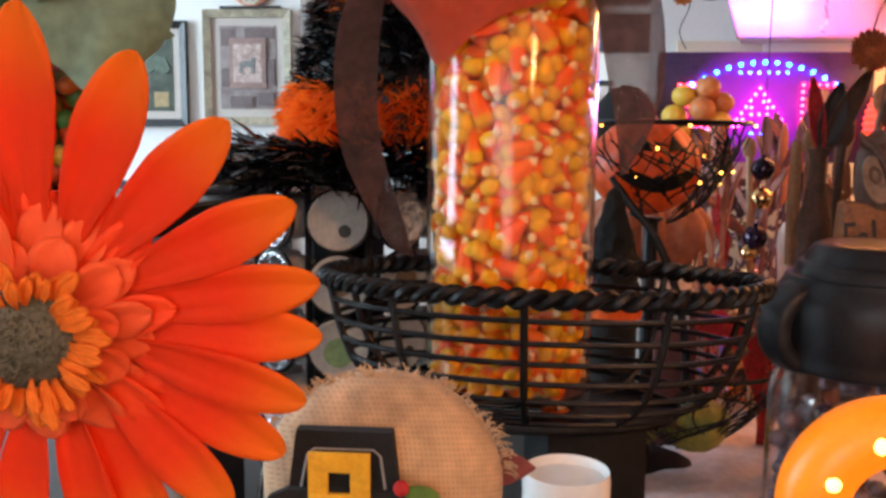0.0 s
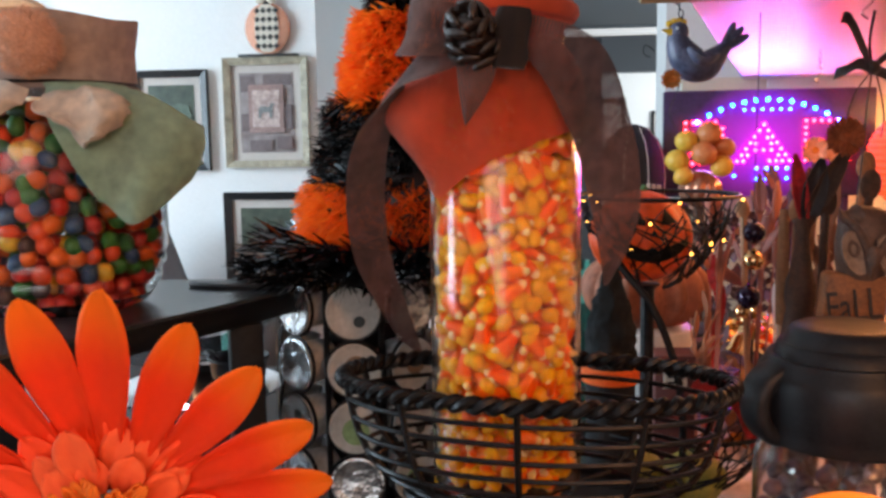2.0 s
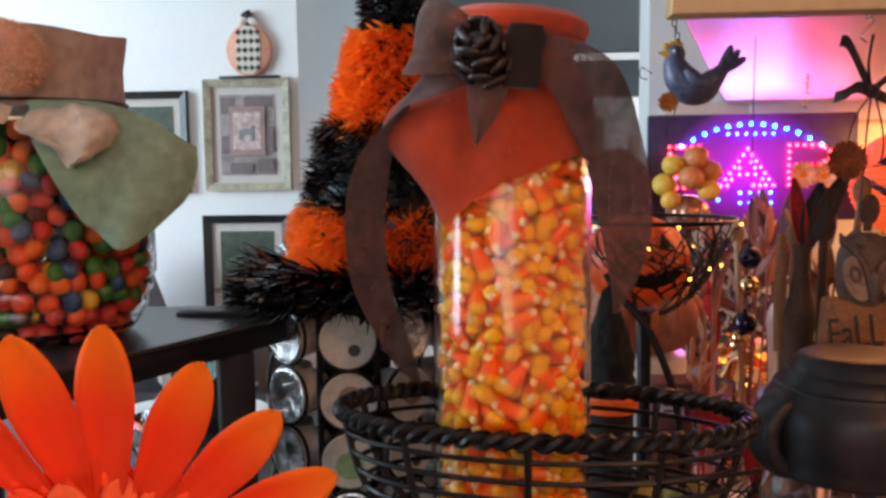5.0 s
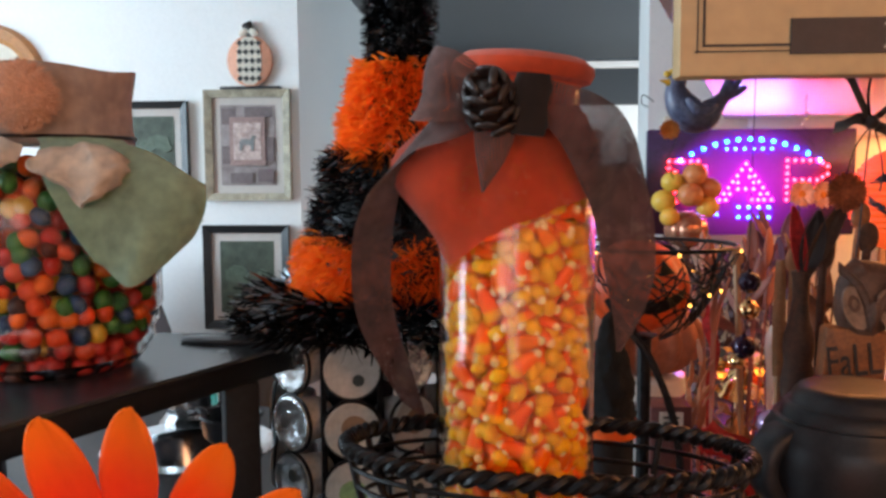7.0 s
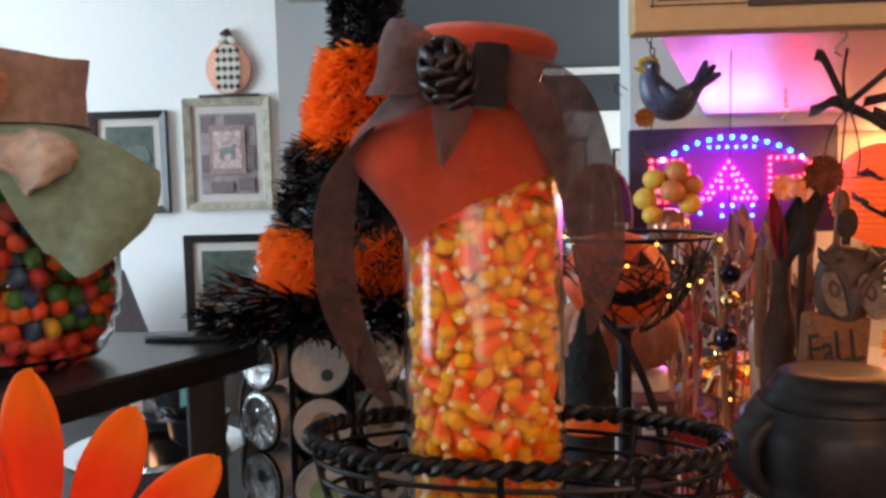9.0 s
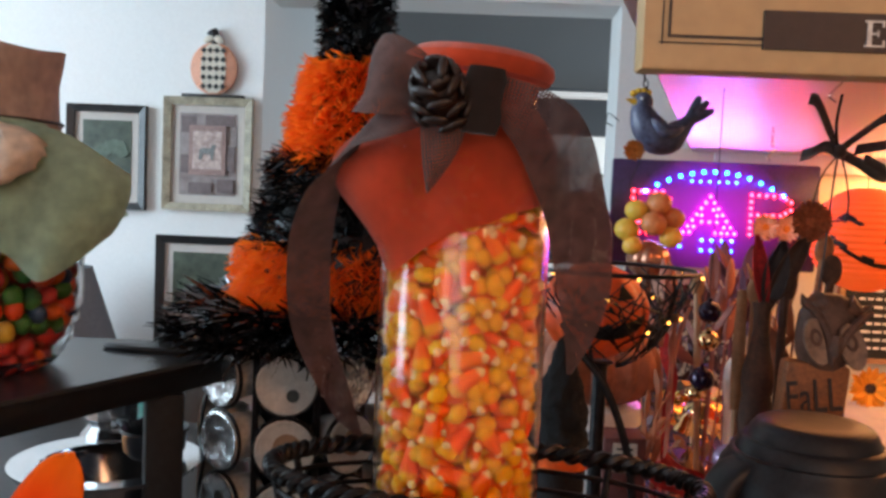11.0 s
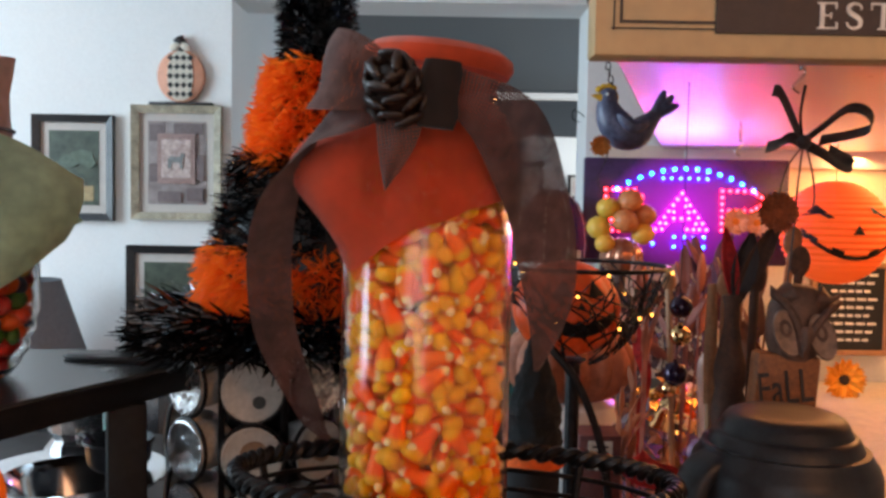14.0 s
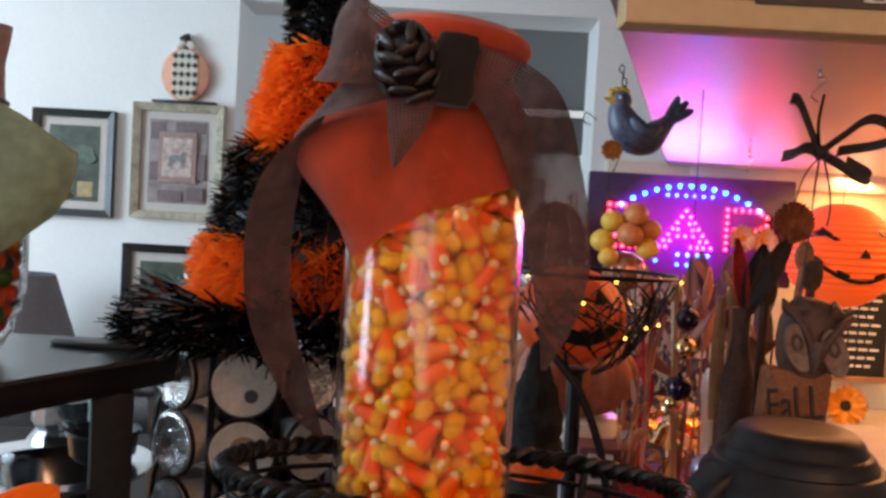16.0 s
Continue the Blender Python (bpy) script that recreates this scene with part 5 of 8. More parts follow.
def burlap_pumpkin():
    C = Vector((-0.032, 0.352, 1.071))
    t = thing("burlap_pumpkin", "tan burlap pumpkin wearing a black pilgrim hat with yellow buckle", "decoration", C)
    rows = []
    for i in range(14):
        th = math.pi * i / 13
        rows.append([((0.051 * math.sin(th) * (1 - 0.05 * abs(math.cos(k * math.pi / 10)))) * math.cos(2 * math.pi * k / 40),
                      0.028 * math.sin(th) * math.sin(2 * math.pi * k / 40), 0.0445 * math.cos(th)) for k in range(40)])
    part("body", grid_sheet(bmesh.new(), rows, 0.0015, closed=True), BURLAP, t)
    bm = bmesh.new()
    for _ in range(300):
        a = rng.uniform(0.1, math.pi - 0.2)
        p = Vector((0.051 * math.cos(a), rng.uniform(-0.006, 0.006), 0.0445 * math.sin(a)))
        d = (p.normalized() + Vector((rng.gauss(0, 0.5), rng.gauss(0, 0.6), rng.gauss(0, 0.4)))).normalized() * rng.uniform(0.002, 0.0055)
        tube(bm, [p * 0.98, p + d * 0.6, p + d + Vector((0, 0, -0.0012))], 0.00035, 3, ends=False)
    f = part("frayed_edge", bm, mat("frayed_fibres", (0.62, 0.44, 0.28), 0.95, scale=100, bump=0), t, "frayed pale fibres")
    f["kind"] = "stuff"
    hat = [(-0.020, 0.0), (0.020, 0.0), (0.017, 0.026), (-0.0165, 0.026)]

    def flat(pts, y, thick, m, name, parent, label=""):
        bm = bmesh.new()
        a = [bm.verts.new((x, y, z)) for x, z in pts]
        b = [bm.verts.new((x, y + thick, z)) for x, z in pts]
        bm.faces.new(a)
        bm.faces.new(b[::-1])
        for k in range(len(pts)):
            bm.faces.new((a[k], b[k], b[k - 1], a[k - 1]))
        return part(name, bm, m, parent, label, smooth=False)

    def sh(pts, dx, dz, s=1.0):
        return [(x * s + dx, z * s + dz) for x, z in pts]

    h = flat(sh(hat, -0.0095, 0.004, 1.06), -0.034, 0.006, BLACK_FELT, "hat", t, "black felt hat")
    flat([(-0.041, 0.000), (-0.037, 0.007), (-0.030, 0.0105), (0.010, 0.0105), (0.018, 0.007), (0.022, 0.000), (0.014, -0.012), (-0.034, -0.012)], -0.0385, 0.004, BLACK_FELT, "brim", h)
    bm = bmesh.new()
    tube(bm, [(-0.0255, -0.0352, 0.008), (-0.0225, -0.0352, 0.0230), (-0.020, -0.0352, 0.0252), (0.002, -0.0352, 0.0252), (0.0045, -0.0352, 0.0230), (0.0065, -0.0352, 0.008)], 0.0005, 5)
    part("stitching", bm, GREY_STITCH, h)
    bm = bmesh.new()
    for sx, sz, x, z in ((0.0225, 0.0072, 0, 0.00765), (0.0225, 0.0072, 0, -0.00765), (0.0072, 0.0082, -0.00765, 0), (0.0072, 0.0082, 0.00765, 0)):
        box(bm, (sx, 0.002, sz), (-0.0095 + x, -0.0415, 0.0150 + z), 0.0002)
    part("buckle", bm, YELLOW_FELT, h, "yellow felt buckle")
    bm = bmesh.new()
    ball(bm, 0.0030, (0.0125, -0.0385, 0.0125), 10)
    part("berry", bm, RED, h, "red berry")
    bm = bmesh.new()
    ball(bm, 0.007, (0.0185, -0.036, 0.008), 10, (1.2, 0.3, 0.7))
    part("felt_leaf", bm, LEAFY, h, "green felt leaf")
    bm = bmesh.new()
    tube(bm, [(0, 0, -0.046), (0, 0.0, TOP_Z - 1.071)], 0.003, 8)
    part("pick", bm, WORN_WOOD, t)


burlap_pumpkin()


def maroon_leaf():
    t = thing("maroon_leaf_sprig", "maroon leaf sprig beside the burlap pumpkin", "leaf", (0.015, 0.382, TOP_Z))
    for dx, dz, s, tw in ((0, 0.243, 1.0, 20), (0.022, 0.218, 0.7, -35)):
        bm = bmesh.new()
        rows = []
        for i in range(9):
            u = i / 8
            w = 0.0085 * s * math.sin(math.pi * min(1, u * 0.92 + 0.06))
            rows.append([tuple(Vector((dx, 0, dz)) + rot(0, tw) @ Vector((-0.012 * s + 0.026 * s * u, 0.010 * (k / 4 - 0.5) ** 2 * 8 * w, (k / 4 - 0.5) * 2 * w + 0.008 * u * u))) for k in range(5)])
        part("leaf", grid_sheet(bm, rows, 0.0008), MAROON, t)
    bm = bmesh.new()
    tube(bm, spline([(0, 0, 0), (0.004, 0.004, 0.12), (-0.002, 0.002, 0.235)], 6), 0.0012, 6)
    part("stem", bm, MAROON, t)


maroon_leaf()


def candle_jar():
    t = thing("white_candle_jar", "white ceramic candle jar beside the wire basket", "candle", (0.048, 0.432, TOP_Z))
    bm = bmesh.new()
    lathe(bm, [(0, 0), (0.0185, 0), (0.0200, 0.003), (0.0218, 0.2225), (0.0212, 0.2260), (0.0198, 0.2245), (0.0194, 0.2215), (0, 0.2222)], 40)
    part("jar", bm, WHITE_CERAMIC, t)


candle_jar()
GLOW = mat("glowing_orange_plastic", (0.90, 0.24, 0.01), 0.35, var=0.1, scale=50, emit=(1.0, 0.22, 0.006), power=0.52, bump=0.05)
HOT = mat("lit_bulb", (1, 0.8, 0.4), 0.3, emit=(1.0, 0.60, 0.12), power=4.0, bump=0)


def glowing_ring():
    t = thing("glowing_pumpkin_ring", "orange plastic pumpkin ring lit from inside by small bulbs", "lit decoration", (0.240, 0.515, TOP_Z))
    bm = bmesh.new()
    ring = [(0.0435 * math.cos(2 * math.pi * k / 48), 0.008 * math.sin(4 * math.pi * k / 48) * 0.2, 0.180 + 0.0435 * math.sin(2 * math.pi * k / 48)) for k in range(48)]
    tube(bm, ring, 0.0205, 20, closed=True)
    part("ring", bm, GLOW, t)
    for k in range(8):
        a = radians(110.6 + 45 * k)
        bm = bmesh.new()
        ball(bm, 0.0058, (0.0435 * math.cos(a), -0.0180, 0.180 + 0.0435 * math.sin(a)), 10)
        part("bulb", bm, HOT, t, "warm lit bulb")
    bm = bmesh.new()
    lathe(bm, [(0, 0), (0.03, 0), (0.03, 0.006), (0.006, 0.012), (0.006, 0.120), (0, 0.120)], 20)
    part("stand", bm, BLACK_METAL, t)


glowing_ring()

# ---- canister with a black lid ----


def canister():
    t = thing("glass_canister", "glass canister of dark sweets with a big black plastic lid", "canister", (0.324, 0.765, TOP_Z))
    bm = bmesh.new()
    prof = [(0, 0), (0.070, 0), (0.077, 0.006), (0.078, 0.02), (0.078, 0.176), (0.072, 0.194), (0.060, 0.204)]
    lathe(bm, prof + [(r - 0.003 if r > 0.01 else 0, z + (0.004 if z < 0.01 else 0)) for r, z in prof[::-1]], 48)
    g = part("glass", bm, GLASS, t)
    g.visible_shadow = False
    bm = bmesh.new()
    lathe(bm, [(0.066, 0.199), (0.070, 0.197), (0.0750, 0.199), (0.0765, 0.204), (0.0755, 0.209), (0.0770, 0.214), (0.0785, 0.240), (0.0780, 0.254), (0.0755, 0.2625), (0.0700, 0.2700), (0.0685, 0.2745), (0.0660, 0.2755),
               (0.0635, 0.2750), (0.0620, 0.2785), (0.0600, 0.2840), (0.0575, 0.2865), (0.0550, 0.2868), (0.0535, 0.2890), (0.0515, 0.2945), (0.0475, 0.2995), (0.042, 0.3020), (0.030, 0.3025), (0.0, 0.3025)], 72)
    lid = part("lid", bm, BLACK_PLASTIC, t, "black ridged plastic lid")
    # the bail ear that loops out of the lid's side
    out = rot(0, 0, 194)
    ear = spline([(0.064, 0, 0.264), (0.077, 0, 0.258), (0.086, 0, 0.246), (0.088, 0, 0.231), (0.085, 0, 0.217), (0.076, 0, 0.206), (0.066, 0, 0.203)], 6)
    bm = bmesh.new()
    n = len(ear)
    rings = []
    for i, p in enumerate(ear):
        d = (ear[min(i + 1, n - 1)] - ear[max(i - 1, 0)]).normalized()
        nr = Vector((d.z, 0, -d.x))
        rings.append([bm.verts.new(out @ (p + nr * 0.0088 * math.copysign(abs(math.sin(q)) ** 0.7, math.sin(q)) + Vector((0, 0.019 * math.copysign(abs(math.cos(q)) ** 0.6, math.cos(q)), 0)))) for q in [2 * math.pi * k / 20 for k in range(20)]])
    for a, b in zip(rings, rings[1:]):
        for k in range(20):
            bm.faces.new((a[k], a[(k + 1) % 20], b[(k + 1) % 20], b[k]))
    bm.faces.new(rings[0])
    bm.faces.new(rings[-1])
    part("grip", bm, BLACK_PLASTIC, lid)
    bm = bmesh.new()
    for k in range(150):
        a, r = rng.uniform(0, 6.283), 0.066 * math.sqrt(rng.uniform(0.3, 1))
        ball(bm, 0.0095, (r * math.cos(a), r * math.sin(a), rng.uniform(0.014, 0.165)), 8, (1, 0.8, 0.9))
    f = part("dark_sweets", bm, mat("dark_sweet_wrappers", (0.20, 0.10, 0.11), 0.35, var=0.4, scale=80, island=0.8, color2=(0.04, 0.025, 0.035)), t)
    f["kind"] = "stuff"


canister()

# ---- tiered wire stand with a jack-o'-lantern ----
PUMPKIN_ORANGE = mat("orange_pumpkin_paint", (0.86, 0.090, 0.008), 0.45, var=0.15, scale=25, bump=0.08)
BLACK_PAINT = mat("black_paint", (0.010, 0.010, 0.010), 0.5, scale=60)
TERRACOTTA = mat("dusty_terracotta", (0.34, 0.115, 0.06), 0.7, var=0.2, scale=30, bump=0.15)
GOURD_YELLOW = mat("yellow_gourd_skin", (0.74, 0.36, 0.05), 0.45, var=0.15, scale=40, obrand=0.7, color2=(0.62, 0.42, 0.05))
GOURD_GREEN = mat("green_yellow_gourd", (0.45, 0.36, 0.06), 0.5, scale=30, color2=(0.12, 0.16, 0.03))
FAIRY = mat("lit_fairy_bulb", (1, 0.8, 0.4), 0.3, emit=(1.0, 0.42, 0.06), power=6.0, bump=0)
GOLD = mat("gold_ball", (0.80, 0.50, 0.22), 0.12, metal=1.0, var=0.1, scale=30, bump=0.02)
PURPLE_GLOSS = mat("dark_purple_ball", (0.025, 0.012, 0.03), 0.10, metal=0.5, var=0.1, scale=30, bump=0.0)
WOOD_PALE = mat("pale_spoon_wood", (0.36, 0.18, 0.085), 0.6, var=0.2, scale=40, fine=5)
WOOD_DARK = mat("dark_brown_wood", (0.075, 0.030, 0.016), 0.75, var=0.35, scale=40, fine=5, bump=0.25)
WOOD_BROWN = mat("carved_brown_wood", (0.30, 0.10, 0.03), 0.6, var=0.3, scale=45, fine=5, bump=0.3)
WOOD_OWL = mat("dark_brown_owl_wood", (0.125, 0.058, 0.037), 0.55, var=0.3, scale=45, fine=5, bump=0.3)
WOOD_DISC = mat("pale_wood_disc", (0.25, 0.150, 0.105), 0.45, var=0.25, scale=60)


def bowl_point(u, v, R, h, p=2.2):
    """A point on a bowl: u round it, v from the foot (0) to the rim (1)."""
    r = R * v ** (1 / p) if v > 0 else 0.0
    return Vector((r * math.cos(u), r * math.sin(u), h * v))


def mesh_bowl(t, at, R, h, wires, rim=0.0026, thin=0.0011, name="bowl"):
    bm = bmesh.new()
    tube(bm, [Vector(at) + bowl_point(2 * math.pi * k / 64, 1, R, h) for k in range(64)], rim, 8, closed=True)
    b = part(name, bm, BLACK_METAL, t, "tangled black wire bowl")
    for k in range(wires):
        u0, v0 = rng.uniform(0, 6.283), rng.uniform(0.75, 1.0)
        u1, v1 = u0 + rng.uniform(-1.6, 1.6), rng.uniform(0.0, 0.35)
        pts = []
        for i in range(9):
            s = i / 8
            pts.append(Vector(at) + bowl_point(u0 + (u1 - u0) * s + 0.12 * math.sin(s * 7 + k), max(0.0, v0 + (v1 - v0) * s), R, h))
        bm = bmesh.new()
        tube(bm, pts, thin, 5)
        part("bowl_wire", bm, BLACK_METAL, b)


def tier_stand():
    cx, cy = 0.196, 1.045
    t = thing("tiered_wire_stand", "black two-tier stand with tangled wire bowls", "stand", (cx, cy, TOP_Z))
    mesh_bowl(t, (-0.006, 0, 0.288), 0.100, 0.117, 58)
    mesh_bowl(t, (0.02, 0, 0.020), 0.138, 0.115, 60)
    bm = bmesh.new()
    lathe(bm, [(0, 0), (0.06, 0), (0.062, 0.004), (0.010, 0.012), (0.0085, 0.03), (0.0085, 0.290), (0.016, 0.296), (0, 0.296)], 16, (-0.015, -0.01, 0))
    part("pole", bm, BLACK_METAL, t)
    for s, r in ((1, 0.0048),):
        bm = bmesh.new()
        tube(bm, spline([(-0.055 * s - 0.01, -0.045, 0.345), (-0.048 * s, -0.05, 0.318), (-0.015 * s, -0.055, 0.275), (0.012 * s, -0.058, 0.205), (0.022 * s, -0.06, 0.13), (0.02 * s, -0.06, 0.05)], 8), r, 8)
        part("curved_arm", bm, BLACK_METAL, t)


tier_stand()


def jack_o_lantern():
    t = thing("jack_o_lantern", "small orange jack-o'-lantern with a black painted grin in the bowl", "pumpkin", (0.172, 1.045, 1.116))
    bm = bmesh.new()
    prof = [(0.060 * math.sin(math.pi * k / 14), 0.055 - 0.053 * math.cos(math.pi * k / 14)) for k in range(15)]
    lathe(bm, prof, 72, ribs=10, rib_depth=0.09)
    part("body", bm, PUMPKIN_ORANGE, t)
    bm = bmesh.new()
    tube(bm, [(0, 0, 0.098), (0.002, 0, 0.106), (0.006, 0.002, 0.111)], 0.005, 8)
    part("stem", bm, STEM, t)

    def on(az, z, off=0.0012):
        r = 0.060 * math.sqrt(max(0.05, 1 - ((z - 0.055) / 0.053) ** 2)) + off
        a = radians(az)
        return Vector((r * math.cos(a), r * math.sin(a), z))

    def patch(outline, name, lab):
        # a painted shape as a thin raised skin following the pumpkin
        bm = bmesh.new()
        cen = [sum(p[k] for p in outline) / len(outline) for k in (0, 1)]
        n = 5
        rings = [[bm.verts.new(on(cen[0] + (p[0] - cen[0]) * i / n, cen[1] + (p[1] - cen[1]) * i / n)) for p in outline] for i in range(1, n + 1)]
        c = bm.verts.new(on(*cen))
        for k in range(len(outline)):
            j = (k + 1) % len(outline)
            bm.faces.new((c, rings[0][k], rings[0][j]))
            for a, b in zip(rings, rings[1:]):
                bm.faces.new((a[k], b[k], b[j], a[j]))
        bmesh.ops.solidify(bm, geom=bm.faces[:], thickness=0.0006)
        part(name, bm, BLACK_PAINT, t, lab)

    for s in (-1, 1):
        patch([(-82 + s * 8, 0.072), (-82 + s * 30, 0.074), (-82 + s * 20, 0.090), (-82 + s * 14, 0.084)], "painted_eye", "black painted eye")
    patch([(-87, 0.060), (-77, 0.060), (-82, 0.068)], "painted_nose", "black painted nose")
    low = [(-82 + a, 0.030 + 0.020 * (a / 46) ** 2) for a in range(-46, 47, 8)]
    up = [(-82 + a, 0.045 + 0.010 * (a / 46) ** 2 + (0.004 if k % 3 == 0 else -0.002)) for k, a in enumerate(range(46, -47, -8))]
    patch(low + up, "painted_grin", "black painted grin")


jack_o_lantern()
bpy.data.objects["jack_o_lantern"].scale = (1.07, 1.07, 1.07)


def fairy_lights():
    t = thing("fairy_lights", "string of tiny warm fairy lights wound through the wire bowl", "string lights", (0.196, 1.045, 1.112))
    pts = []
    spots = []
    for k in range(22):
        a = radians(-200 + 19 * k)
        v = 0.93 if k % 3 == 0 else rng.uniform(0.25, 0.75)
        p = bowl_point(a, v, 0.102, 0.118)
        pts.append(p)
        spots.append(p)
    bm = bmesh.new()
    tube(bm, spline(pts, 4), 0.0006, 4)
    part("cord", bm, BLACK_METAL, t)
    for p in spots:
        bm = bmesh.new()
        ball(bm, 0.0018, p + Vector((p.x, p.y, 0)).normalized() * 0.002, 8)
        part("bulb", bm, FAIRY, t, "warm lit bulb")


fairy_lights()


def gourd(name, label, at, r, material, squash=(1, 1, 1), ribs=0):
    t = thing(name, label, "gourd", at)
    bm = bmesh.new()
    lathe(bm, [(r * math.sin(math.pi * k / 12) * (1 + 0.06 * math.sin(k)), r * squash[2] * (1 - math.cos(math.pi * k / 12))) for k in range(13)], 32, ribs=ribs, rib_depth=0.08)
    part("body", bm, material, t)
    bm = bmesh.new()
    tube(bm, [(0, 0, 2 * r * squash[2] - 0.003), (0.002, 0, 2 * r * squash[2] + 0.010)], 0.003, 6)
    part("stem", bm, STEM, t)


gourd("yellow_gourd", "yellow and green gourd in the lower wire bowl", (0.232, 0.995, 0.852), 0.040, GOURD_GREEN, (1, 1, 0.8), 8)
gourd("yellow_gourd", "yellow and green gourd in the lower wire bowl", (0.165, 1.01, 0.850), 0.036, GOURD_GREEN, (1, 1, 0.9), 8)

# ---- ribbed pumpkin on a white pot, boxed card, bottles and the knitted hat ----


def ribbed_pumpkin():
    t = thing("ribbed_pumpkin", "dusty terracotta ribbed pumpkin on a white pot", "pumpkin", (0.203, 1.23, 1.022))
    bm = bmesh.new()
    lathe(bm, [(0.094 * math.sin(math.pi * k / 14) ** 0.8, 0.056 - 0.056 * math.cos(math.pi * k / 14)) for k in range(15)], 96, ribs=14, rib_depth=0.2)
    part("body", bm, TERRACOTTA, t)
    bm = bmesh.new()
    tube(bm, [(0, 0, 0.098), (0.004, 0, 0.118)], 0.008, 8)
    part("stem", bm, WOOD_DARK, t)
    p = thing("white_pot", "white glazed pot under the ribbed pumpkin", "pot", (0.202, 1.24, TOP_Z))
    bm = bmesh.new()
    lathe(bm, [(0, 0), (0.050, 0), (0.060, 0.01), (0.066, 0.10), (0.066, 0.170), (0.072, 0.176), (0.072, 0.200), (0.066, 0.204), (0, 0.204)], 40)
    part("pot", bm, WHITE_CERAMIC, p)


ribbed_pumpkin()


def tag_box():
    t = thing("small_red_box", "small dull red box with a pale printed tag", "box", (0.223, 1.100, TOP_Z))
    bm = bmesh.new()
    box(bm, (0.052, 0.05, 0.195), (0, 0, 0.0975), 0.002)
    part("box", bm, mat("dull_red_card", (0.13, 0.035, 0.03), 0.7, scale=40), t)
    bm = bmesh.new()
    box(bm, (0.030, 0.0012, 0.036), (0.0, -0.0256, 0.170), 0.0003)
    tag = part("tag", bm, CREAM, t, "pale printed tag", smooth=False)
    bm = bmesh.new()
    for k in range(4):
        box(bm, (0.020, 0.0006, 0.0026), (0, -0.0265, 0.181 - 0.007 * k))
    part("print_bars", bm, BLACK_PAINT, tag, smooth=False)


tag_box()


def bottle(name, label, at, prof, m):
    t = thing(name, label, "bottle", at)
    bm = bmesh.new()
    lathe(bm, prof, 28)
    g = part("bottle", bm, m, t)
    return t


bottle("teal_bottle", "teal green glass bottle on the counter", (0.118, 1.30, TOP_Z), [(0, 0), (0.030, 0), (0.033, 0.006), (0.033, 0.19), (0.028, 0.225), (0.013, 0.25), (0.012, 0.29), (0.010, 0.29), (0.011, 0.25), (0.026, 0.222), (0.030, 0.19), (0.030, 0.008), (0, 0.006)], TEAL_GLASS)
bottle("white_bottle", "white plastic bottle on the counter", (0.205, 1.36, TOP_Z), [(0, 0), (0.034, 0), (0.036, 0.005), (0.036, 0.185), (0.030, 0.20), (0.018, 0.204), (0.018, 0.222), (0, 0.222)], WHITE_CERAMIC)
KNIT = mat("black_knit", (0.010, 0.011, 0.012), 0.9, var=0.3, scale=120, bump=0.8, depth=0.006)


def knit_hat():
    t = thing("knitted_hat", "small black knitted pointed hat with an orange brim", "hat", (0.130, 0.965, TOP_Z))
    bm = bmesh.new()
    prof = [(0.029, 0.208), (0.031, 0.222), (0.0275, 0.236), (0.0300, 0.250), (0.0245, 0.266), (0.0225, 0.282), (0.0155, 0.300), (0.012, 0.314), (0.006, 0.330), (0.0, 0.336)]
    fine = [(float(np.interp(q, range(len(prof)), [p[0] for p in prof])), float(np.interp(q, range(len(prof)), [p[1] for p in prof]))) for q in np.linspace(0, len(prof) - 1, 40)]
    lathe(bm, fine, 48)
    for v in bm.verts:
        d = Vector((v.co.x, v.co.y, 0))
        if d.length > 1e-4:
            v.co += d.normalized() * 0.0035 * noise.noise(v.co * 130)
    part("crown", bm, KNIT, t, "black knitted crown")
    bm = bmesh.new()
    lathe(bm, [(0.030, 0.192), (0.0335, 0.193), (0.0345, 0.208), (0.031, 0.211), (0.0285, 0.210)], 32)
    part("brim_band", bm, mat("bright_orange_felt", (0.90, 0.13, 0.01), 0.8, scale=60), t, "bright orange band")
    bm = bmesh.new()
    lathe(bm, [(0, 0), (0.028, 0), (0.029, 0.196), (0, 0.196)], 24)
    part("block", bm, BLACK_FELT, t)


knit_hat()

# ---- lit sign on the wall behind ----
# panel base tinted violet as well, to carry the diodes' bloom
SIGN_BLACK = mat("dark_sign_panel", (0.045, 0.018, 0.08), 0.4, var=0.2, scale=30, bump=0.03)


def panel_bloom():
    """Diode bloom put into the panel's emission, violet, strongest behind the middle letter."""
    n, ln = SIGN_BLACK.node_tree.nodes, SIGN_BLACK.node_tree.links
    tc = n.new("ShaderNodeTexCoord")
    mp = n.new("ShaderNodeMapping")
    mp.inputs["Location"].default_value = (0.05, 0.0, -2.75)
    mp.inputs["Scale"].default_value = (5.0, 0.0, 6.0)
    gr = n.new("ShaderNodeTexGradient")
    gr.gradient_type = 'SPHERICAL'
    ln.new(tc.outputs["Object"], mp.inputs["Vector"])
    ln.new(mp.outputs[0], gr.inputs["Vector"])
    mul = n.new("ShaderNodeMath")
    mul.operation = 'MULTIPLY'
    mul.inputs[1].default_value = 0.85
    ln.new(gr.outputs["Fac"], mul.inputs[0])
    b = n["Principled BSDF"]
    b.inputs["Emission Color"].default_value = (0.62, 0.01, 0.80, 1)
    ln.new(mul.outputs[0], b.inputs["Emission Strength"])


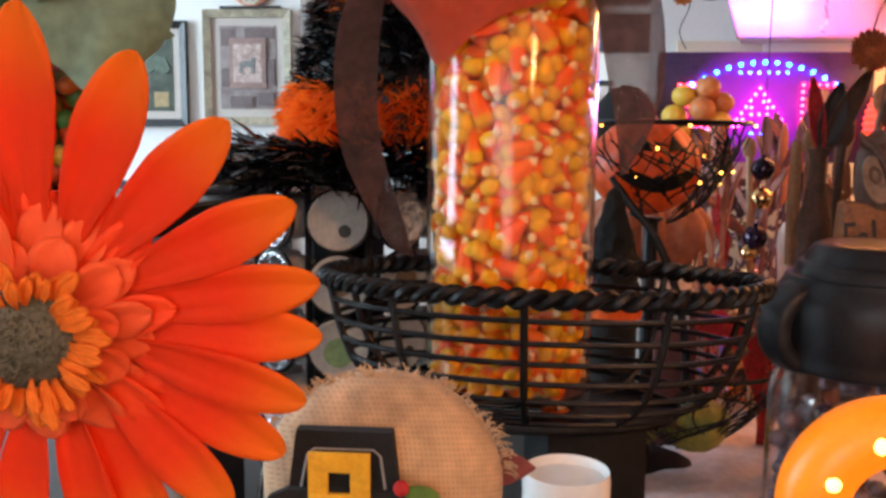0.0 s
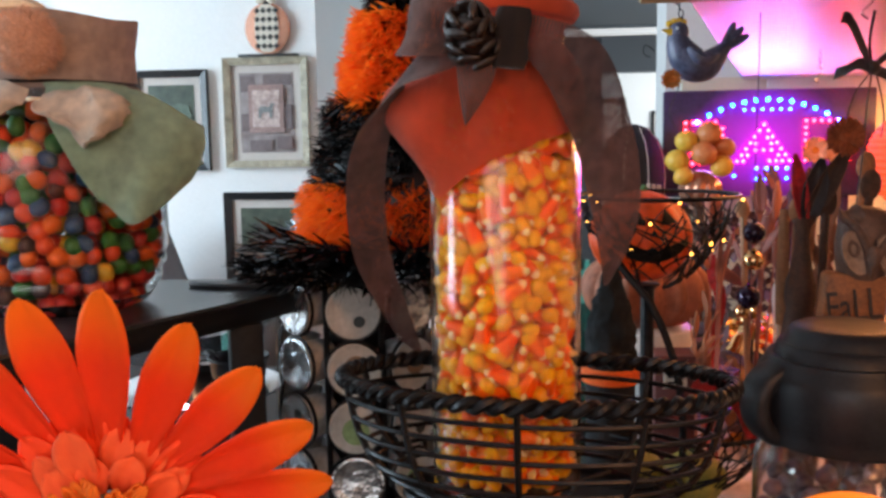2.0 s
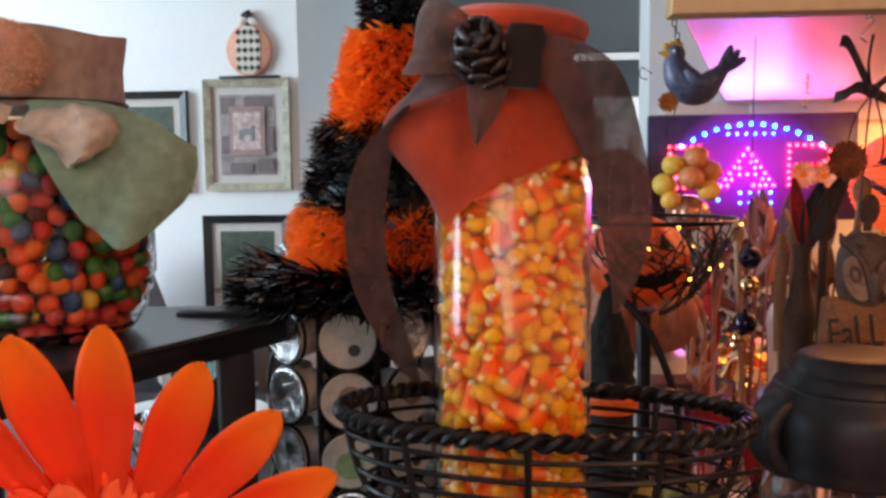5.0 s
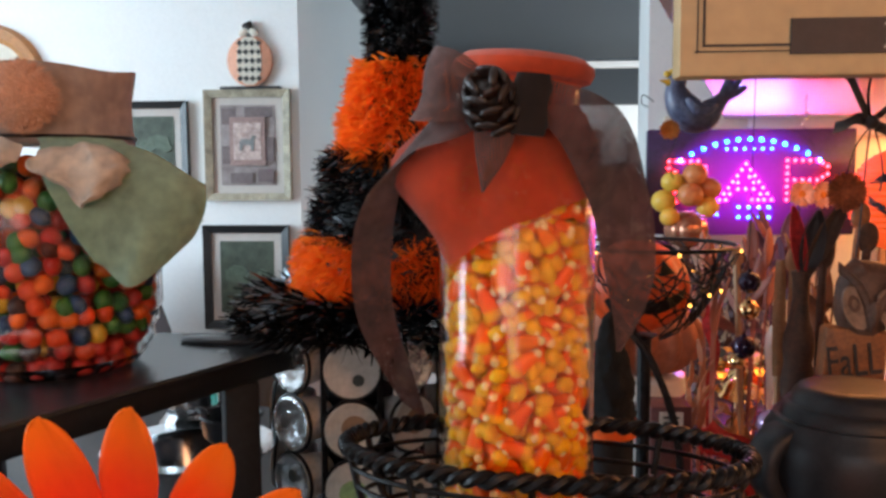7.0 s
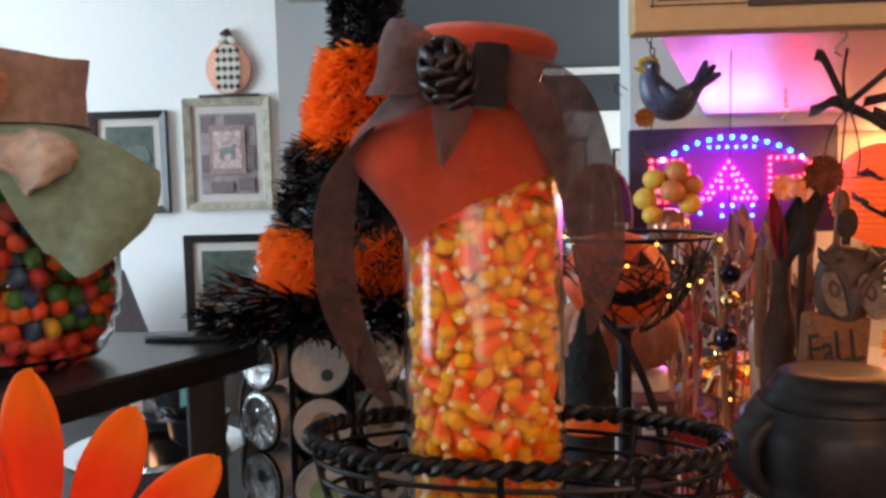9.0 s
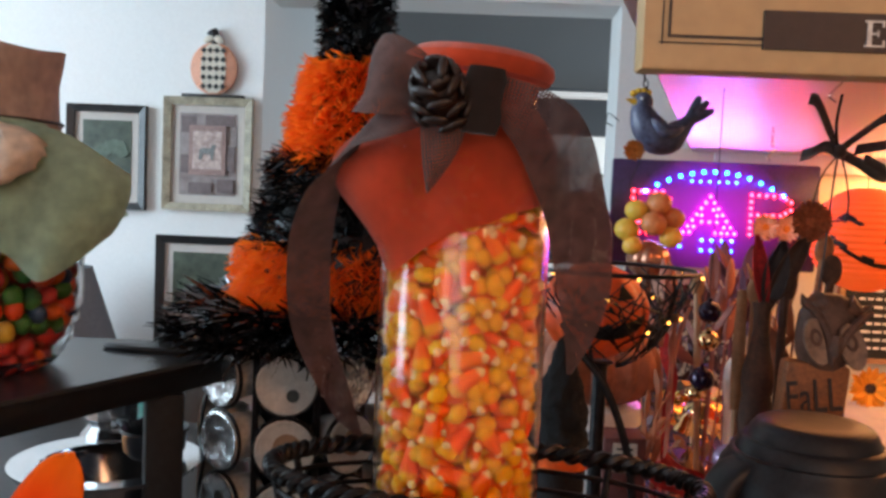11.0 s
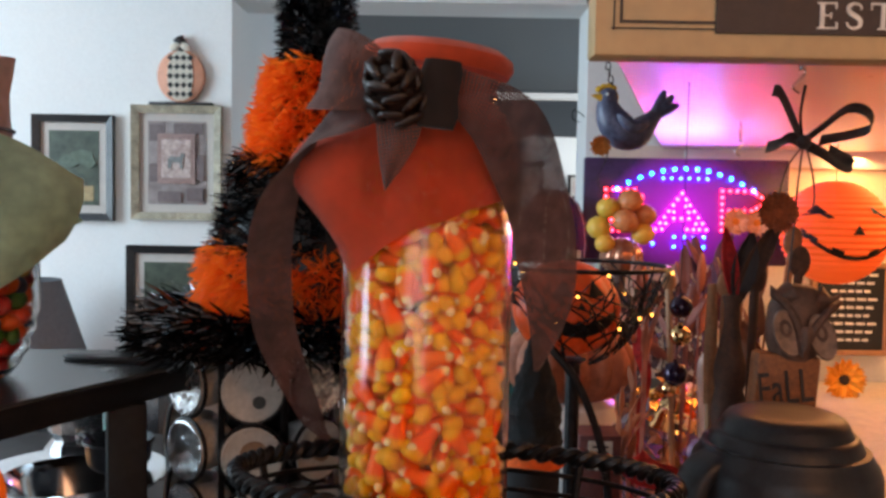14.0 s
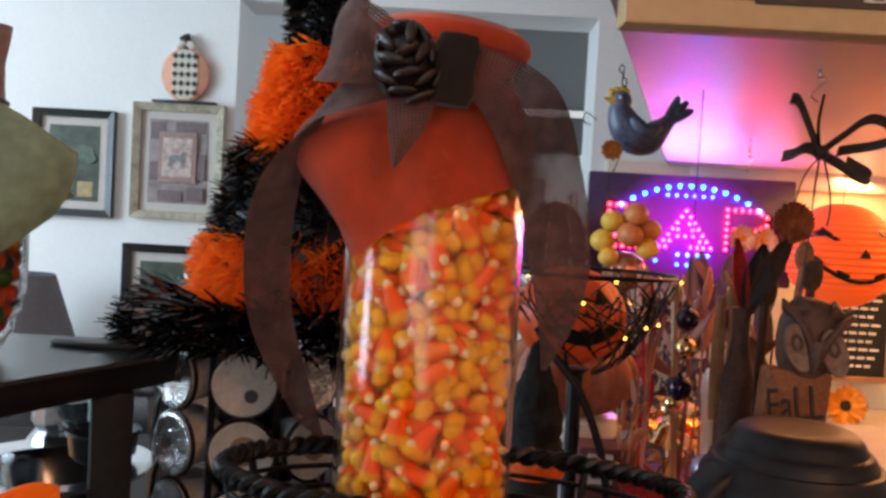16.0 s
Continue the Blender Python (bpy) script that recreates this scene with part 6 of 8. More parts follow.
panel_bloom()
LED_RED = mat("red_led", (1, 0.1, 0.15), 0.4, emit=(1.0, 0.012, 0.020), power=48.0, bump=0)
LED_PINK = mat("pink_led", (1, 0.3, 0.6), 0.4, emit=(1.0, 0.010, 0.55), power=80.0, bump=0)
LED_BLUE = mat("blue_led", (0.2, 0.4, 1), 0.4, emit=(0.003, 0.035, 1.0), power=80.0, bump=0)
LED_CYAN = mat("cyan_led", (0.2, 0.8, 1), 0.4, emit=(0.002, 0.075, 1.0), power=90.0, bump=0)


def led_sign():
    t = thing("lit_sign", "dark sign with the word BAR in glowing red and blue dots", "lit sign", (0.642, 2.262, TOP_Z))
    bm = bmesh.new()
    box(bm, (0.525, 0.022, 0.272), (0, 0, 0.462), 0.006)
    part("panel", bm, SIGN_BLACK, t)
    for s in (-1, 1):
        bm = bmesh.new()
        box(bm, (0.02, 0.02, 0.326), (s * 0.2, 0.022, 0.163), 0.002)
        part("post", bm, SIGN_BLACK, t)

    def dots(lines, m, name, r=0.0040, gap=0.0150):
        bm = bmesh.new()
        done = []
        for a, b in lines:
            a, b = Vector((a[0], -0.0172, a[1])), Vector((b[0], -0.0172, b[1]))
            n = max(1, round((b - a).length / gap))
            for k in range(n + 1):
                p = a + (b - a) * k / n
                if all((p - q).length > 0.0125 for q in done):
                    done.append(p)
                    ball(bm, r, p, 8)
        part(name, bm, m, t, "glowing dots of one letter" if "letter" in name else "glowing dots")["kind"] = "stuff"

    def letter(kind, x, z, w, h):
        L = {"B": [((0, 0), (0, 1)), ((0, 1), (0.8, 1)), ((0, 0.52), (0.8, 0.52)), ((0, 0), (0.8, 0)), ((0.8, 1), (1, 0.85)), ((1, 0.85), (1, 0.68)), ((1, 0.68), (0.8, 0.52)),
                   ((0.8, 0.52), (1, 0.36)), ((1, 0.36), (1, 0.14)), ((1, 0.14), (0.8, 0)), ((0.18, 0.9), (0.18, 0.1))],
             "A": [((0, 0), (0.5, 1)), ((0.5, 1), (1, 0)), ((0.2, 0.3), (0.8, 0.3)), ((0.12, 0.0), (0.5, 0.80)), ((0.5, 0.8), (0.86, 0.0)), ((0.62, 0.0), (1, 0))],
             "R": [((0, 0), (0, 1)), ((0, 1), (0.75, 1)), ((0, 0.5), (0.75, 0.5)), ((0.75, 1), (1, 0.85)), ((1, 0.85), (1, 0.65)), ((1, 0.65), (0.75, 0.5)), ((0.4, 0.5), (1.05, 0))]}[kind]
        return [((x + a[0] * w, z + a[1] * h), (x + b[0] * w, z + b[1] * h)) for a, b in L]

    dots(letter("B", -0.208, 0.412, 0.092, 0.104), LED_RED, "letter_b", 0.0043, 0.0175)
    dots(letter("A", -0.078, 0.417, 0.130, 0.092), LED_PINK, "letter_a", 0.0043, 0.0175)
    dots(letter("R", 0.090, 0.417, 0.100, 0.100), LED_RED, "letter_r", 0.0043, 0.0175)
    arc = [(-0.005 + 0.0290 * k, 0.572 - 0.0015 * k * k) for k in range(-6, 7)]
    dots([(a, a) for a in arc], LED_CYAN, "blue_arc", 0.0048)
    dots([((-0.063, 0.547), (0.050, 0.547))], LED_BLUE, "blue_row", 0.0036, gap=0.024)
    dots([((-0.030, 0.398), (0.046, 0.398)), ((-0.030, 0.372), (0.046, 0.372)), ((-0.085, 0.380), (-0.085, 0.380))], LED_BLUE, "blue_row", 0.0042, gap=0.025)


led_sign()

# ---- sign plaque on the cupboard front ----
TAN_BOARD = mat("tan_painted_board", (0.50, 0.33, 0.16), 0.55, var=0.08, scale=12, fine=10, bump=0.08)
WHITE_LETTER = mat("white_lettering", (0.75, 0.72, 0.68), 0.7, scale=60)
SIGN_INK = mat("dark_brown_ink", (0.035, 0.022, 0.022), 0.6, scale=60)


def writing(text, size, at, m, parent, turn=rot(90), depth=0.0006):
    c = bpy.data.curves.new("lettering", 'FONT')
    c.body, c.size, c.extrude = text, size, depth
    tmp = bpy.data.objects.new("lettering", c)
    me = bpy.data.meshes.new_from_object(tmp)
    bpy.data.objects.remove(tmp)
    me.materials.clear()
    me.materials.append(m)
    ob = new("lettering", me)
    ob.parent = parent
    ob.matrix_local = Matrix.Translation(at) @ turn
    return ob


def serif_letters(parent, x0, y, z0):
    """E, S, T and a full stop in roman capitals with thick stems, thin arms and serifs."""
    def bars(items, dx):
        bm = bmesh.new()
        for a, b, c, d in items:
            box(bm, ((b - a) / 1000, 0.0006, (d - c) / 1000), (x0 + dx + (a + b) / 2000, y, z0 + (c + d) / 2000))
        part("letter", bm, WHITE_LETTER, parent, "white roman letter", smooth=False)

    bars(((1.2, 3.1, 0.8, 10.6), (0.0, 8.4, 10.6, 11.4), (0.0, 8.8, 0.0, 0.8), (3.1, 6.2, 5.4, 6.2), (7.6, 8.4, 8.6, 10.6), (8.0, 8.8, 0.8, 3.0), (5.6, 6.2, 4.4, 7.2)), 0.0)
    bars(((4.7, 6.6, 0.8, 10.5), (0.2, 11.1, 10.5, 11.4), (0.2, 0.9, 8.3, 10.5), (10.4, 11.1, 8.3, 10.5), (3.4, 7.9, 0.0, 0.8)), 0.0226)
    bm = bmesh.new()
    lathe(bm, [(0, -0.0003), (0.0011, -0.0003), (0.0011, 0.0003), (0, 0.0003)], 14, (x0 + 0.0366, y, z0 + 0.0011), rot(90))
    part("letter", bm, WHITE_LETTER, parent, "white roman letter", smooth=False)
    line = spline([(0.0070, 0, 0.0084), (0.0066, 0, 0.0101), (0.0041, 0, 0.0109), (0.0017, 0, 0.0098), (0.0018, 0, 0.0075), (0.0042, 0, 0.0058), (0.0064, 0, 0.0042), (0.0065, 0, 0.0017), (0.0041, 0, 0.0005), (0.0015, 0, 0.0013), (0.0010, 0, 0.0031)], 5)
    n = len(line)
    bm = bmesh.new()
    pairs = []
    for i, p in enumerate(line):
        d = (line[min(i + 1, n - 1)] - line[max(i - 1, 0)]).normalized()
        w = 0.00040 + 0.00062 * math.sin(math.pi * i / (n - 1)) ** 2
        side = Vector((d.z, 0, -d.x)) * w
        o = Vector((x0 + 0.0118, y, z0))
        pairs.append([bm.verts.new(o + p + side * q + Vector((0, e, 0))) for q, e in ((-1, -0.0003), (1, -0.0003), (1, 0.0003), (-1, 0.0003))])
    for a, b in zip(pairs, pairs[1:]):
        for k in range(4):
            bm.faces.new((a[k], a[(k + 1) % 4], b[(k + 1) % 4], b[k]))
    bm.faces.new(pairs[0])
    bm.faces.new(pairs[-1])
    part("letter", bm, WHITE_LETTER, parent, "white roman letter", smooth=False)


def plaque():
    t = thing("wooden_plaque", "tan wooden plaque with a black banner reading EST.", "sign", (0.093, 0.418, 1.3615))
    bm = bmesh.new()
    box(bm, (0.46, 0.018, 0.24), (0.23, 0, 0.12), 0.0015)
    part("board", bm, TAN_BOARD, t)
    bm = bmesh.new()
    for size, at in (((0.0012, 0.0008, 0.22), (0.0115, -0.0094, 0.124)), ((0.42, 0.0008, 0.0012), (0.222, -0.0094, 0.0146)), ((0.0006, 0.0008, 0.22), (0.0085, -0.0094, 0.121)), ((0.43, 0.0008, 0.0006), (0.2222, -0.0094, 0.0118))):
        box(bm, size, at)
    part("border_line", bm, SIGN_INK, t, "thin dark border", smooth=False)
    bm = bmesh.new()
    box(bm, (0.20, 0.0016, 0.0168), (0.152, -0.0098, 0.0185), 0.0002)
    b = part("banner", bm, SIGN_INK, t, "black banner", smooth=False)
    serif_letters(b, 0.0950, -0.0110, 0.0124)


plaque()

# ---- hanging things under the cupboard ----
BIRD_BLUE = mat("blue_black_bird_paint", (0.095, 0.105, 0.18), 0.4, var=0.3, scale=50, bump=0.1)
SUN_ORANGE = mat("orange_sunflower_petal", (0.62, 0.19, 0.025), 0.8, var=0.25, scale=70)
SUN_RUST = mat("rust_sunflower_petal", (0.40, 0.095, 0.03), 0.85, var=0.3, scale=70)
SUN_EYE = mat("dark_flower_eye", (0.03, 0.016, 0.01), 0.95, scale=120, bump=0.5)
YELLOW_BEAK = mat("yellow_beak_paint", (0.75, 0.45, 0.03), 0.5, scale=60)


def chain(bm, a, b, link=0.008, r=0.0008):
    a, b = Vector(a), Vector(b)
    n = max(1, int((b - a).length / (link * 0.75)))
    for k in range(n):
        c = a + (b - a) * (k + 0.5) / n
        ring = [c + (Vector((0.3 * link * math.cos(q), 0, 0.5 * link * math.sin(q))) if k % 2 else Vector((0, 0.3 * link * math.cos(q), 0.5 * link * math.sin(q)))) for q in [2 * math.pi * i / 10 for i in range(10)]]
        tube(bm, ring, r, 5, closed=True)


def small_flower(parent, at, r, petals, m_petal, m_eye, tilt=rot(90), name="flower"):
    c = Matrix.Translation(at) @ tilt
    bm = bmesh.new()
    ball(bm, r * 0.36, at, 12, (1, 1, 0.6), turn=tilt)
    eye = part(name, bm, m_eye, parent)
    bm = bmesh.new()
    for ring in range(2):
        for k in range(petals):
            a = 2 * math.pi * (k + 0.5 * ring) / petals
            m = c @ Matrix.Rotation(a, 4, 'Z') @ Matrix.Rotation(radians(-8 - 10 * ring + rng.uniform(-8, 8)), 4, 'Y')
            rows = []
            for i in range(5):
                u = i / 4
                w = r * 0.17 * math.sin(math.pi * min(1, 0.15 + 0.85 * u)) + 0.0003
                rows.append([tuple(m @ Vector((r * (0.28 + 0.72 * u), s * w, 0.1 * r * abs(s)))) for s in (-1, 0, 1)])
            grid_sheet(bm, rows, 0.0005)
    part("petals", bm, m_petal, eye)
    return eye


def hanging_bird():
    t = thing("hanging_bird", "blue-black painted bird with yellow crest hanging from a hook", "ornament", (0.235, 1.02, 1.376))
    bm = bmesh.new()
    rows = [(-0.025, 0.028, 0.0095), (-0.024, 0.018, 0.0140), (-0.018, 0.004, 0.0185), (-0.006, -0.008, 0.0205), (0.008, -0.009, 0.0180), (0.018, -0.001, 0.0135), (0.026, 0.007, 0.0092), (0.031, 0.013, 0.0072)]
    pts = spline([(x, 0, z + 0.012) for x, z, _ in rows], 4)
    rr = [r for *_, r in rows]
    tube(bm, pts, lambda u: float(np.interp(u, np.linspace(0, 1, len(rr)), rr)), 16)
    ball(bm, 0.0118, (-0.024, 0, 0.042), 16)
    body = part("body", bm, BIRD_BLUE, t)
    for k in range(3):
        bm = bmesh.new()
        a = radians(22 + 24 * k)
        tube(bm, spline([(0.028, 0, 0.022), (0.030 + 0.014 * math.cos(a), 0.001 * k, 0.024 + 0.014 * math.sin(a)), (0.031 + 0.027 * math.cos(a), 0.001 * k, 0.026 + 0.027 * math.sin(a))], 5), lambda u: 0.0052 + 0.0010 * math.sin(3.1 * u) - 0.003 * u * u, 10)
        part("tail_feather", bm, BIRD_BLUE, body)
    bm = bmesh.new()
    tube(bm, spline([(-0.016, -0.0185, 0.022), (0.000, -0.0215, 0.008), (0.020, -0.0145, 0.014)], 6), lambda u: 0.002 + 0.006 * math.sin(3.14 * u), 8)
    part("wing", bm, BIRD_BLUE, body)
    bm = bmesh.new()
    tube(bm, [(-0.033, -0.004, 0.042), (-0.045, -0.008, 0.044)], lambda u: 0.0045 * (1 - u) + 0.0003, 8)
    for k in range(4):
        ball(bm, 0.0042, (-0.035 + 0.0055 * k, 0, 0.0515 + 0.003 * math.sin(k * 0.9)), 8)
    part("crest_and_beak", bm, YELLOW_BEAK, body, "yellow beak and crest")
    bm = bmesh.new()
    ball(bm, 0.0018, (-0.027, -0.0108, 0.045), 8)
    part("eye", bm, WHITE_CERAMIC, body)
    bm = bmesh.new()
    chain(bm, (-0.019, 0, 0.052), (-0.026, 0, 0.0815), 0.009)
    part("chain", bm, BLACK_METAL, t)
    small_flower(t, (-0.034, -0.014, -0.014), 0.0125, 9, SUN_ORANGE, SUN_ORANGE, rot(80))
    bm = bmesh.new()
    tube(bm, spline([(-0.030, -0.005, 0.000), (-0.024, -0.005, -0.022), (-0.034, -0.005, -0.05), (-0.026, -0.005, -0.07)], 6), 0.0006, 5)
    tube(bm, spline([(-0.050, 0, 0.020), (-0.062, 0, 0.028), (-0.064, 0, 0.018), (-0.056, 0, 0.014)], 6), 0.0006, 5)
    part("curled_wire", bm, BLACK_METAL, t)


hanging_bird()


def hook_chain(x, y, z0, name, label):
    t = thing(name, label, "hook", (x, y, CUP_Z))
    bm = bmesh.new()
    chain(bm, (0, 0, -0.002), (0, 0, z0 + 0.014), 0.010, 0.0011)
    tube(bm, spline([(0, 0, z0 + 0.018), (0.006, 0, z0 + 0.010), (-0.001, 0, z0 + 0.002), (-0.007, 0, z0 - 0.006), (0, 0, z0 - 0.012)], 5), 0.0014, 6)
    part("hook", bm, CHROME, t)


hook_chain(0.399, 0.95, -0.022, "ceiling_hook", "steel hook on a short chain under the cupboard")
hook_chain(0.556, 1.60, -0.05, "ceiling_hook", "steel hook on a short chain under the cupboard")


def ribbon_bow():
    t = thing("black_ribbon_bow", "black ribbon bow with long tails hanging from a hook", "bow", (0.404, 0.95, 1.366))
    cl = cloth("black_grosgrain", (0.045, 0.026, 0.022), 500, 0.0, 0.3, 0.6, 0.05)
    arms = [([(0, 0, 0), (-0.012, -0.004, 0.022), (-0.026, -0.006, 0.050), (-0.034, -0.004, 0.054)], 0.0085), ([(0, 0, 0), (-0.016, -0.006, 0.004), (-0.030, -0.01, -0.003), (-0.040, -0.006, -0.006)], 0.0085),
            ([(0, 0, 0), (0.020, -0.004, 0.018), (0.045, -0.006, 0.036), (0.066, -0.004, 0.032), (0.074, 0.004, 0.018), (0.055, 0.006, 0.010), (0.02, 0.004, 0.003)], 0.0075),
            ([(0, 0, 0), (0.018, -0.006, -0.010), (0.036, -0.008, -0.022), (0.050, -0.004, -0.026), (0.054, 0.004, -0.018), (0.03, 0.004, -0.006)], 0.0070)]
    for pts, w in arms:
        n = len(pts)
        part("bow_loop", ribbon(pts, [(0.003, w * 0.5, w * 0.75)] * n, 0.0006), cl, t)
    bm = bmesh.new()
    ball(bm, 0.008, (0, -0.004, 0), 12)
    part("knot", bm, cl, t)
    for pts in ([(0, -0.003, 0), (-0.004, -0.004, -0.04), (-0.007, -0.003, -0.10), (-0.010, 0, -0.15)], [(0.002, -0.003, 0), (0.010, -0.004, -0.03), (0.014, -0.003, -0.055), (0.012, -0.002, -0.075)]):
        bm = bmesh.new()
        tube(bm, spline(pts, 6), 0.0011, 6)
        part("tail_cord", bm, cl, t)
    bm = bmesh.new()
    tube(bm, spline([(0, 0, 0.004), (-0.003, 0, 0.030), (0.001, 0, 0.060)], 6), 0.0016, 6)
    part("hanger", bm, BLACK_METAL, t)


ribbon_bow()


def ornament_string():
    t = thing("ornament_string", "string of dark purple and gold glass balls", "ornament", (0.325, 1.11, 1.235))
    bm = bmesh.new()
    tube(bm, [(0.002, 0, 0.215), (0.0, 0, 0.0), (-0.004, 0, -0.20)], 0.0006, 5)
    part("thread", bm, BLACK_METAL, t)
    for x, z, r, m in ((0.001, -0.064, 0.0145, PURPLE_GLOSS), (0.001, -0.100, 0.0135, GOLD), (-0.004, -0.149, 0.0155, PURPLE_GLOSS), (-0.012, -0.168, 0.010, GOLD)):
        bm = bmesh.new()
        ball(bm, r, (x, 0, z), 20)
        lathe(bm, [(0, 0.004), (0.003, 0.004), (0.003, 0), (0.0, 0)], 8, (x, 0, z + r - 0.001))
        part("glass_ball", bm, m, t, "glossy dark purple ball" if m is PURPLE_GLOSS else "shiny gold ball")


ornament_string()

# ---- paper lantern, chalkboard and sunflowers by the far wall ----
PAPER_ORANGE = mat("lit_orange_paper", (0.86, 0.10, 0.014), 0.8, var=0.08, scale=20, bump=0.1, emit=(1.0, 0.13, 0.010), power=0.30)


def paper_lantern():
    t = thing("paper_lantern", "round orange paper lantern with a black jack-o'-lantern face", "paper lantern", (0.965, 2.12, 1.240))
    R = 0.125
    bm = bmesh.new()
    prof = []
    for k in range(45):
        th = math.pi * (0.06 + 0.88 * k / 44)
        prof.append((R * math.sin(th) * (1 + 0.020 * (-1) ** k), -R * math.cos(th)))
    lathe(bm, prof, 48)
    part("paper_globe", bm, PAPER_ORANGE, t)

    def flat(pts, name):
        bm = bmesh.new()
        def on(x, z, o):
            return Vector((x, -math.sqrt(max(1e-4, R * R - x * x - z * z)) - o, z))
        cx, cz = sum(p[0] for p in pts) / len(pts), sum(p[1] for p in pts) / len(pts)
        n = 4
        rings = [[bm.verts.new(on(cx + (x - cx) * i / n, cz + (z - cz) * i / n, 0.004)) for x, z in pts] for i in range(1, n + 1)]
        c = bm.verts.new(on(cx, cz, 0.004))
        for k in range(len(pts)):
            j = (k + 1) % len(pts)
            bm.faces.new((c, rings[0][k], rings[0][j]))
            for a, b in zip(rings, rings[1:]):
                bm.faces.new((a[k], b[k], b[j], a[j]))
        bmesh.ops.solidify(bm, geom=bm.faces[:], thickness=0.0006)
        part(name, bm, BLACK_PAINT, t, "black paper cut-out")

    for s in (-1, 1):
        flat([(s * 0.078 - 0.028, 0.040), (s * 0.078, 0.066), (s * 0.078 + 0.028, 0.036), (s * 0.078 + 0.016, 0.034), (s * 0.078 - 0.004, 0.048)] if s < 0 else
             [(0.030, 0.066), (0.078, 0.040), (0.066, 0.036), (0.045, 0.048), (0.036, 0.046)], "cutout_eye")
    flat([(-0.014, -0.002), (0.014, -0.002), (0.0, 0.022)], "cutout_nose")
    for a in range(-7, 8, 2):
        x0, x1 = 0.0135 * (a - 1), 0.0135 * (a + 1)
        f = lambda x: -0.062 + 0.048 * (x / 0.1) ** 2
        h = 0.010 if abs(a) % 4 == 1 else 0.018
        flat([(x0, f(x0)), (x1, f(x1)), (x1, f(x1) + h), (x0, f(x0) + h)], "cutout_grin")
    bm = bmesh.new()
    tube(bm, [(0, 0, 0.12), (0, 0, CUP_Z - 1.241)], 0.001, 5)
    part("cord", bm, BLACK_METAL, t)


paper_lantern()


def chalkboard():
    t = thing("chalkboard", "small wood-framed chalkboard with lines of white writing", "sign", (1.12, 2.36, 0.905))
    bm = bmesh.new()
    box(bm, (0.19, 0.012, 0.24), (0, 0, 0.12))
    part("board", bm, BLACK_PAINT, t)
    for size, at in (((0.21, 0.02, 0.014), (0, 0, 0.004)), ((0.21, 0.02, 0.014), (0, 0, 0.241)), ((0.014, 0.02, 0.222), (-0.098, 0, 0.1225)), ((0.014, 0.02, 0.222), (0.098, 0, 0.1225))):
        bm = bmesh.new()
        box(bm, size, at, 0.001)
        part("frame_bar", bm, WOOD_PALE, t)
    bm = bmesh.new()
    for k in range(9):
        w = 0.15 - 0.02 * (k % 3)
        for j in range(5):
            bm = bmesh.new()
            box(bm, (w / 5 - 0.006, 0.001, 0.0065), (-w / 2 + (j + 0.5) * w / 5, -0.0068, 0.215 - 0.022 * k))
            part("writing_bar", bm, WHITE_LETTER, t, smooth=False)


chalkboard()


def sunflower(name, label, at, r, mp, me, foot, tilt=rot(84)):
    t = thing(name, label, "flower", (foot[0], foot[1], TOP_Z))
    o = Vector((foot[0], foot[1], TOP_Z))
    small_flower(t, Vector(at) - o, r, 15, mp, me, tilt, "flower_head")
    bm = bmesh.new()
    a = Vector(at) - o
    tube(bm, spline([a + Vector((0, 0.006, 0)), a * 0.7 + Vector((0.003, 0.01, 0)), (0, 0, 0)], 6), 0.0016, 6)
    part("stem", bm, WOOD_DARK, t)




def hung_sunflower():
    t = thing("rust_sunflower", "rust-coloured silk sunflower hanging on a cord", "flower", (0.359, 0.895, 1.292))
    small_flower(t, Vector((0, 0, 0)), 0.0215, 15, SUN_RUST, SUN_RUST, rot(84), "flower_head")
    bm = bmesh.new()
    tube(bm, spline([(0, 0.006, 0.0), (0.020, 0.03, 0.045), (0.043, 0.052, 0.068)], 6), 0.0008, 6)
    part("cord", bm, BLACK_METAL, t)


hung_sunflower()
sunflower("orange_sunflower", "orange silk sunflower with a dark eye by the far wall", (1.038, 2.20, 0.866), 0.056, mat("bright_sunflower_petal", (0.82, 0.33, 0.02), 0.8, scale=70), SUN_EYE, (1.03, 2.25))
PALE_PINK = mat("pale_pink_petal", (0.72, 0.36, 0.26), 0.8, scale=60)
sunflower("pink_flower", "pale pink silk flower before the lit sign", (0.552, 1.60, 1.270), 0.026, PALE_PINK, SUN_ORANGE, (0.54, 1.62))
sunflower("pink_flower", "pale pink silk flower before the lit sign", (0.590, 1.60, 1.268), 0.026, PALE_PINK, SUN_ORANGE, (0.58, 1.62))


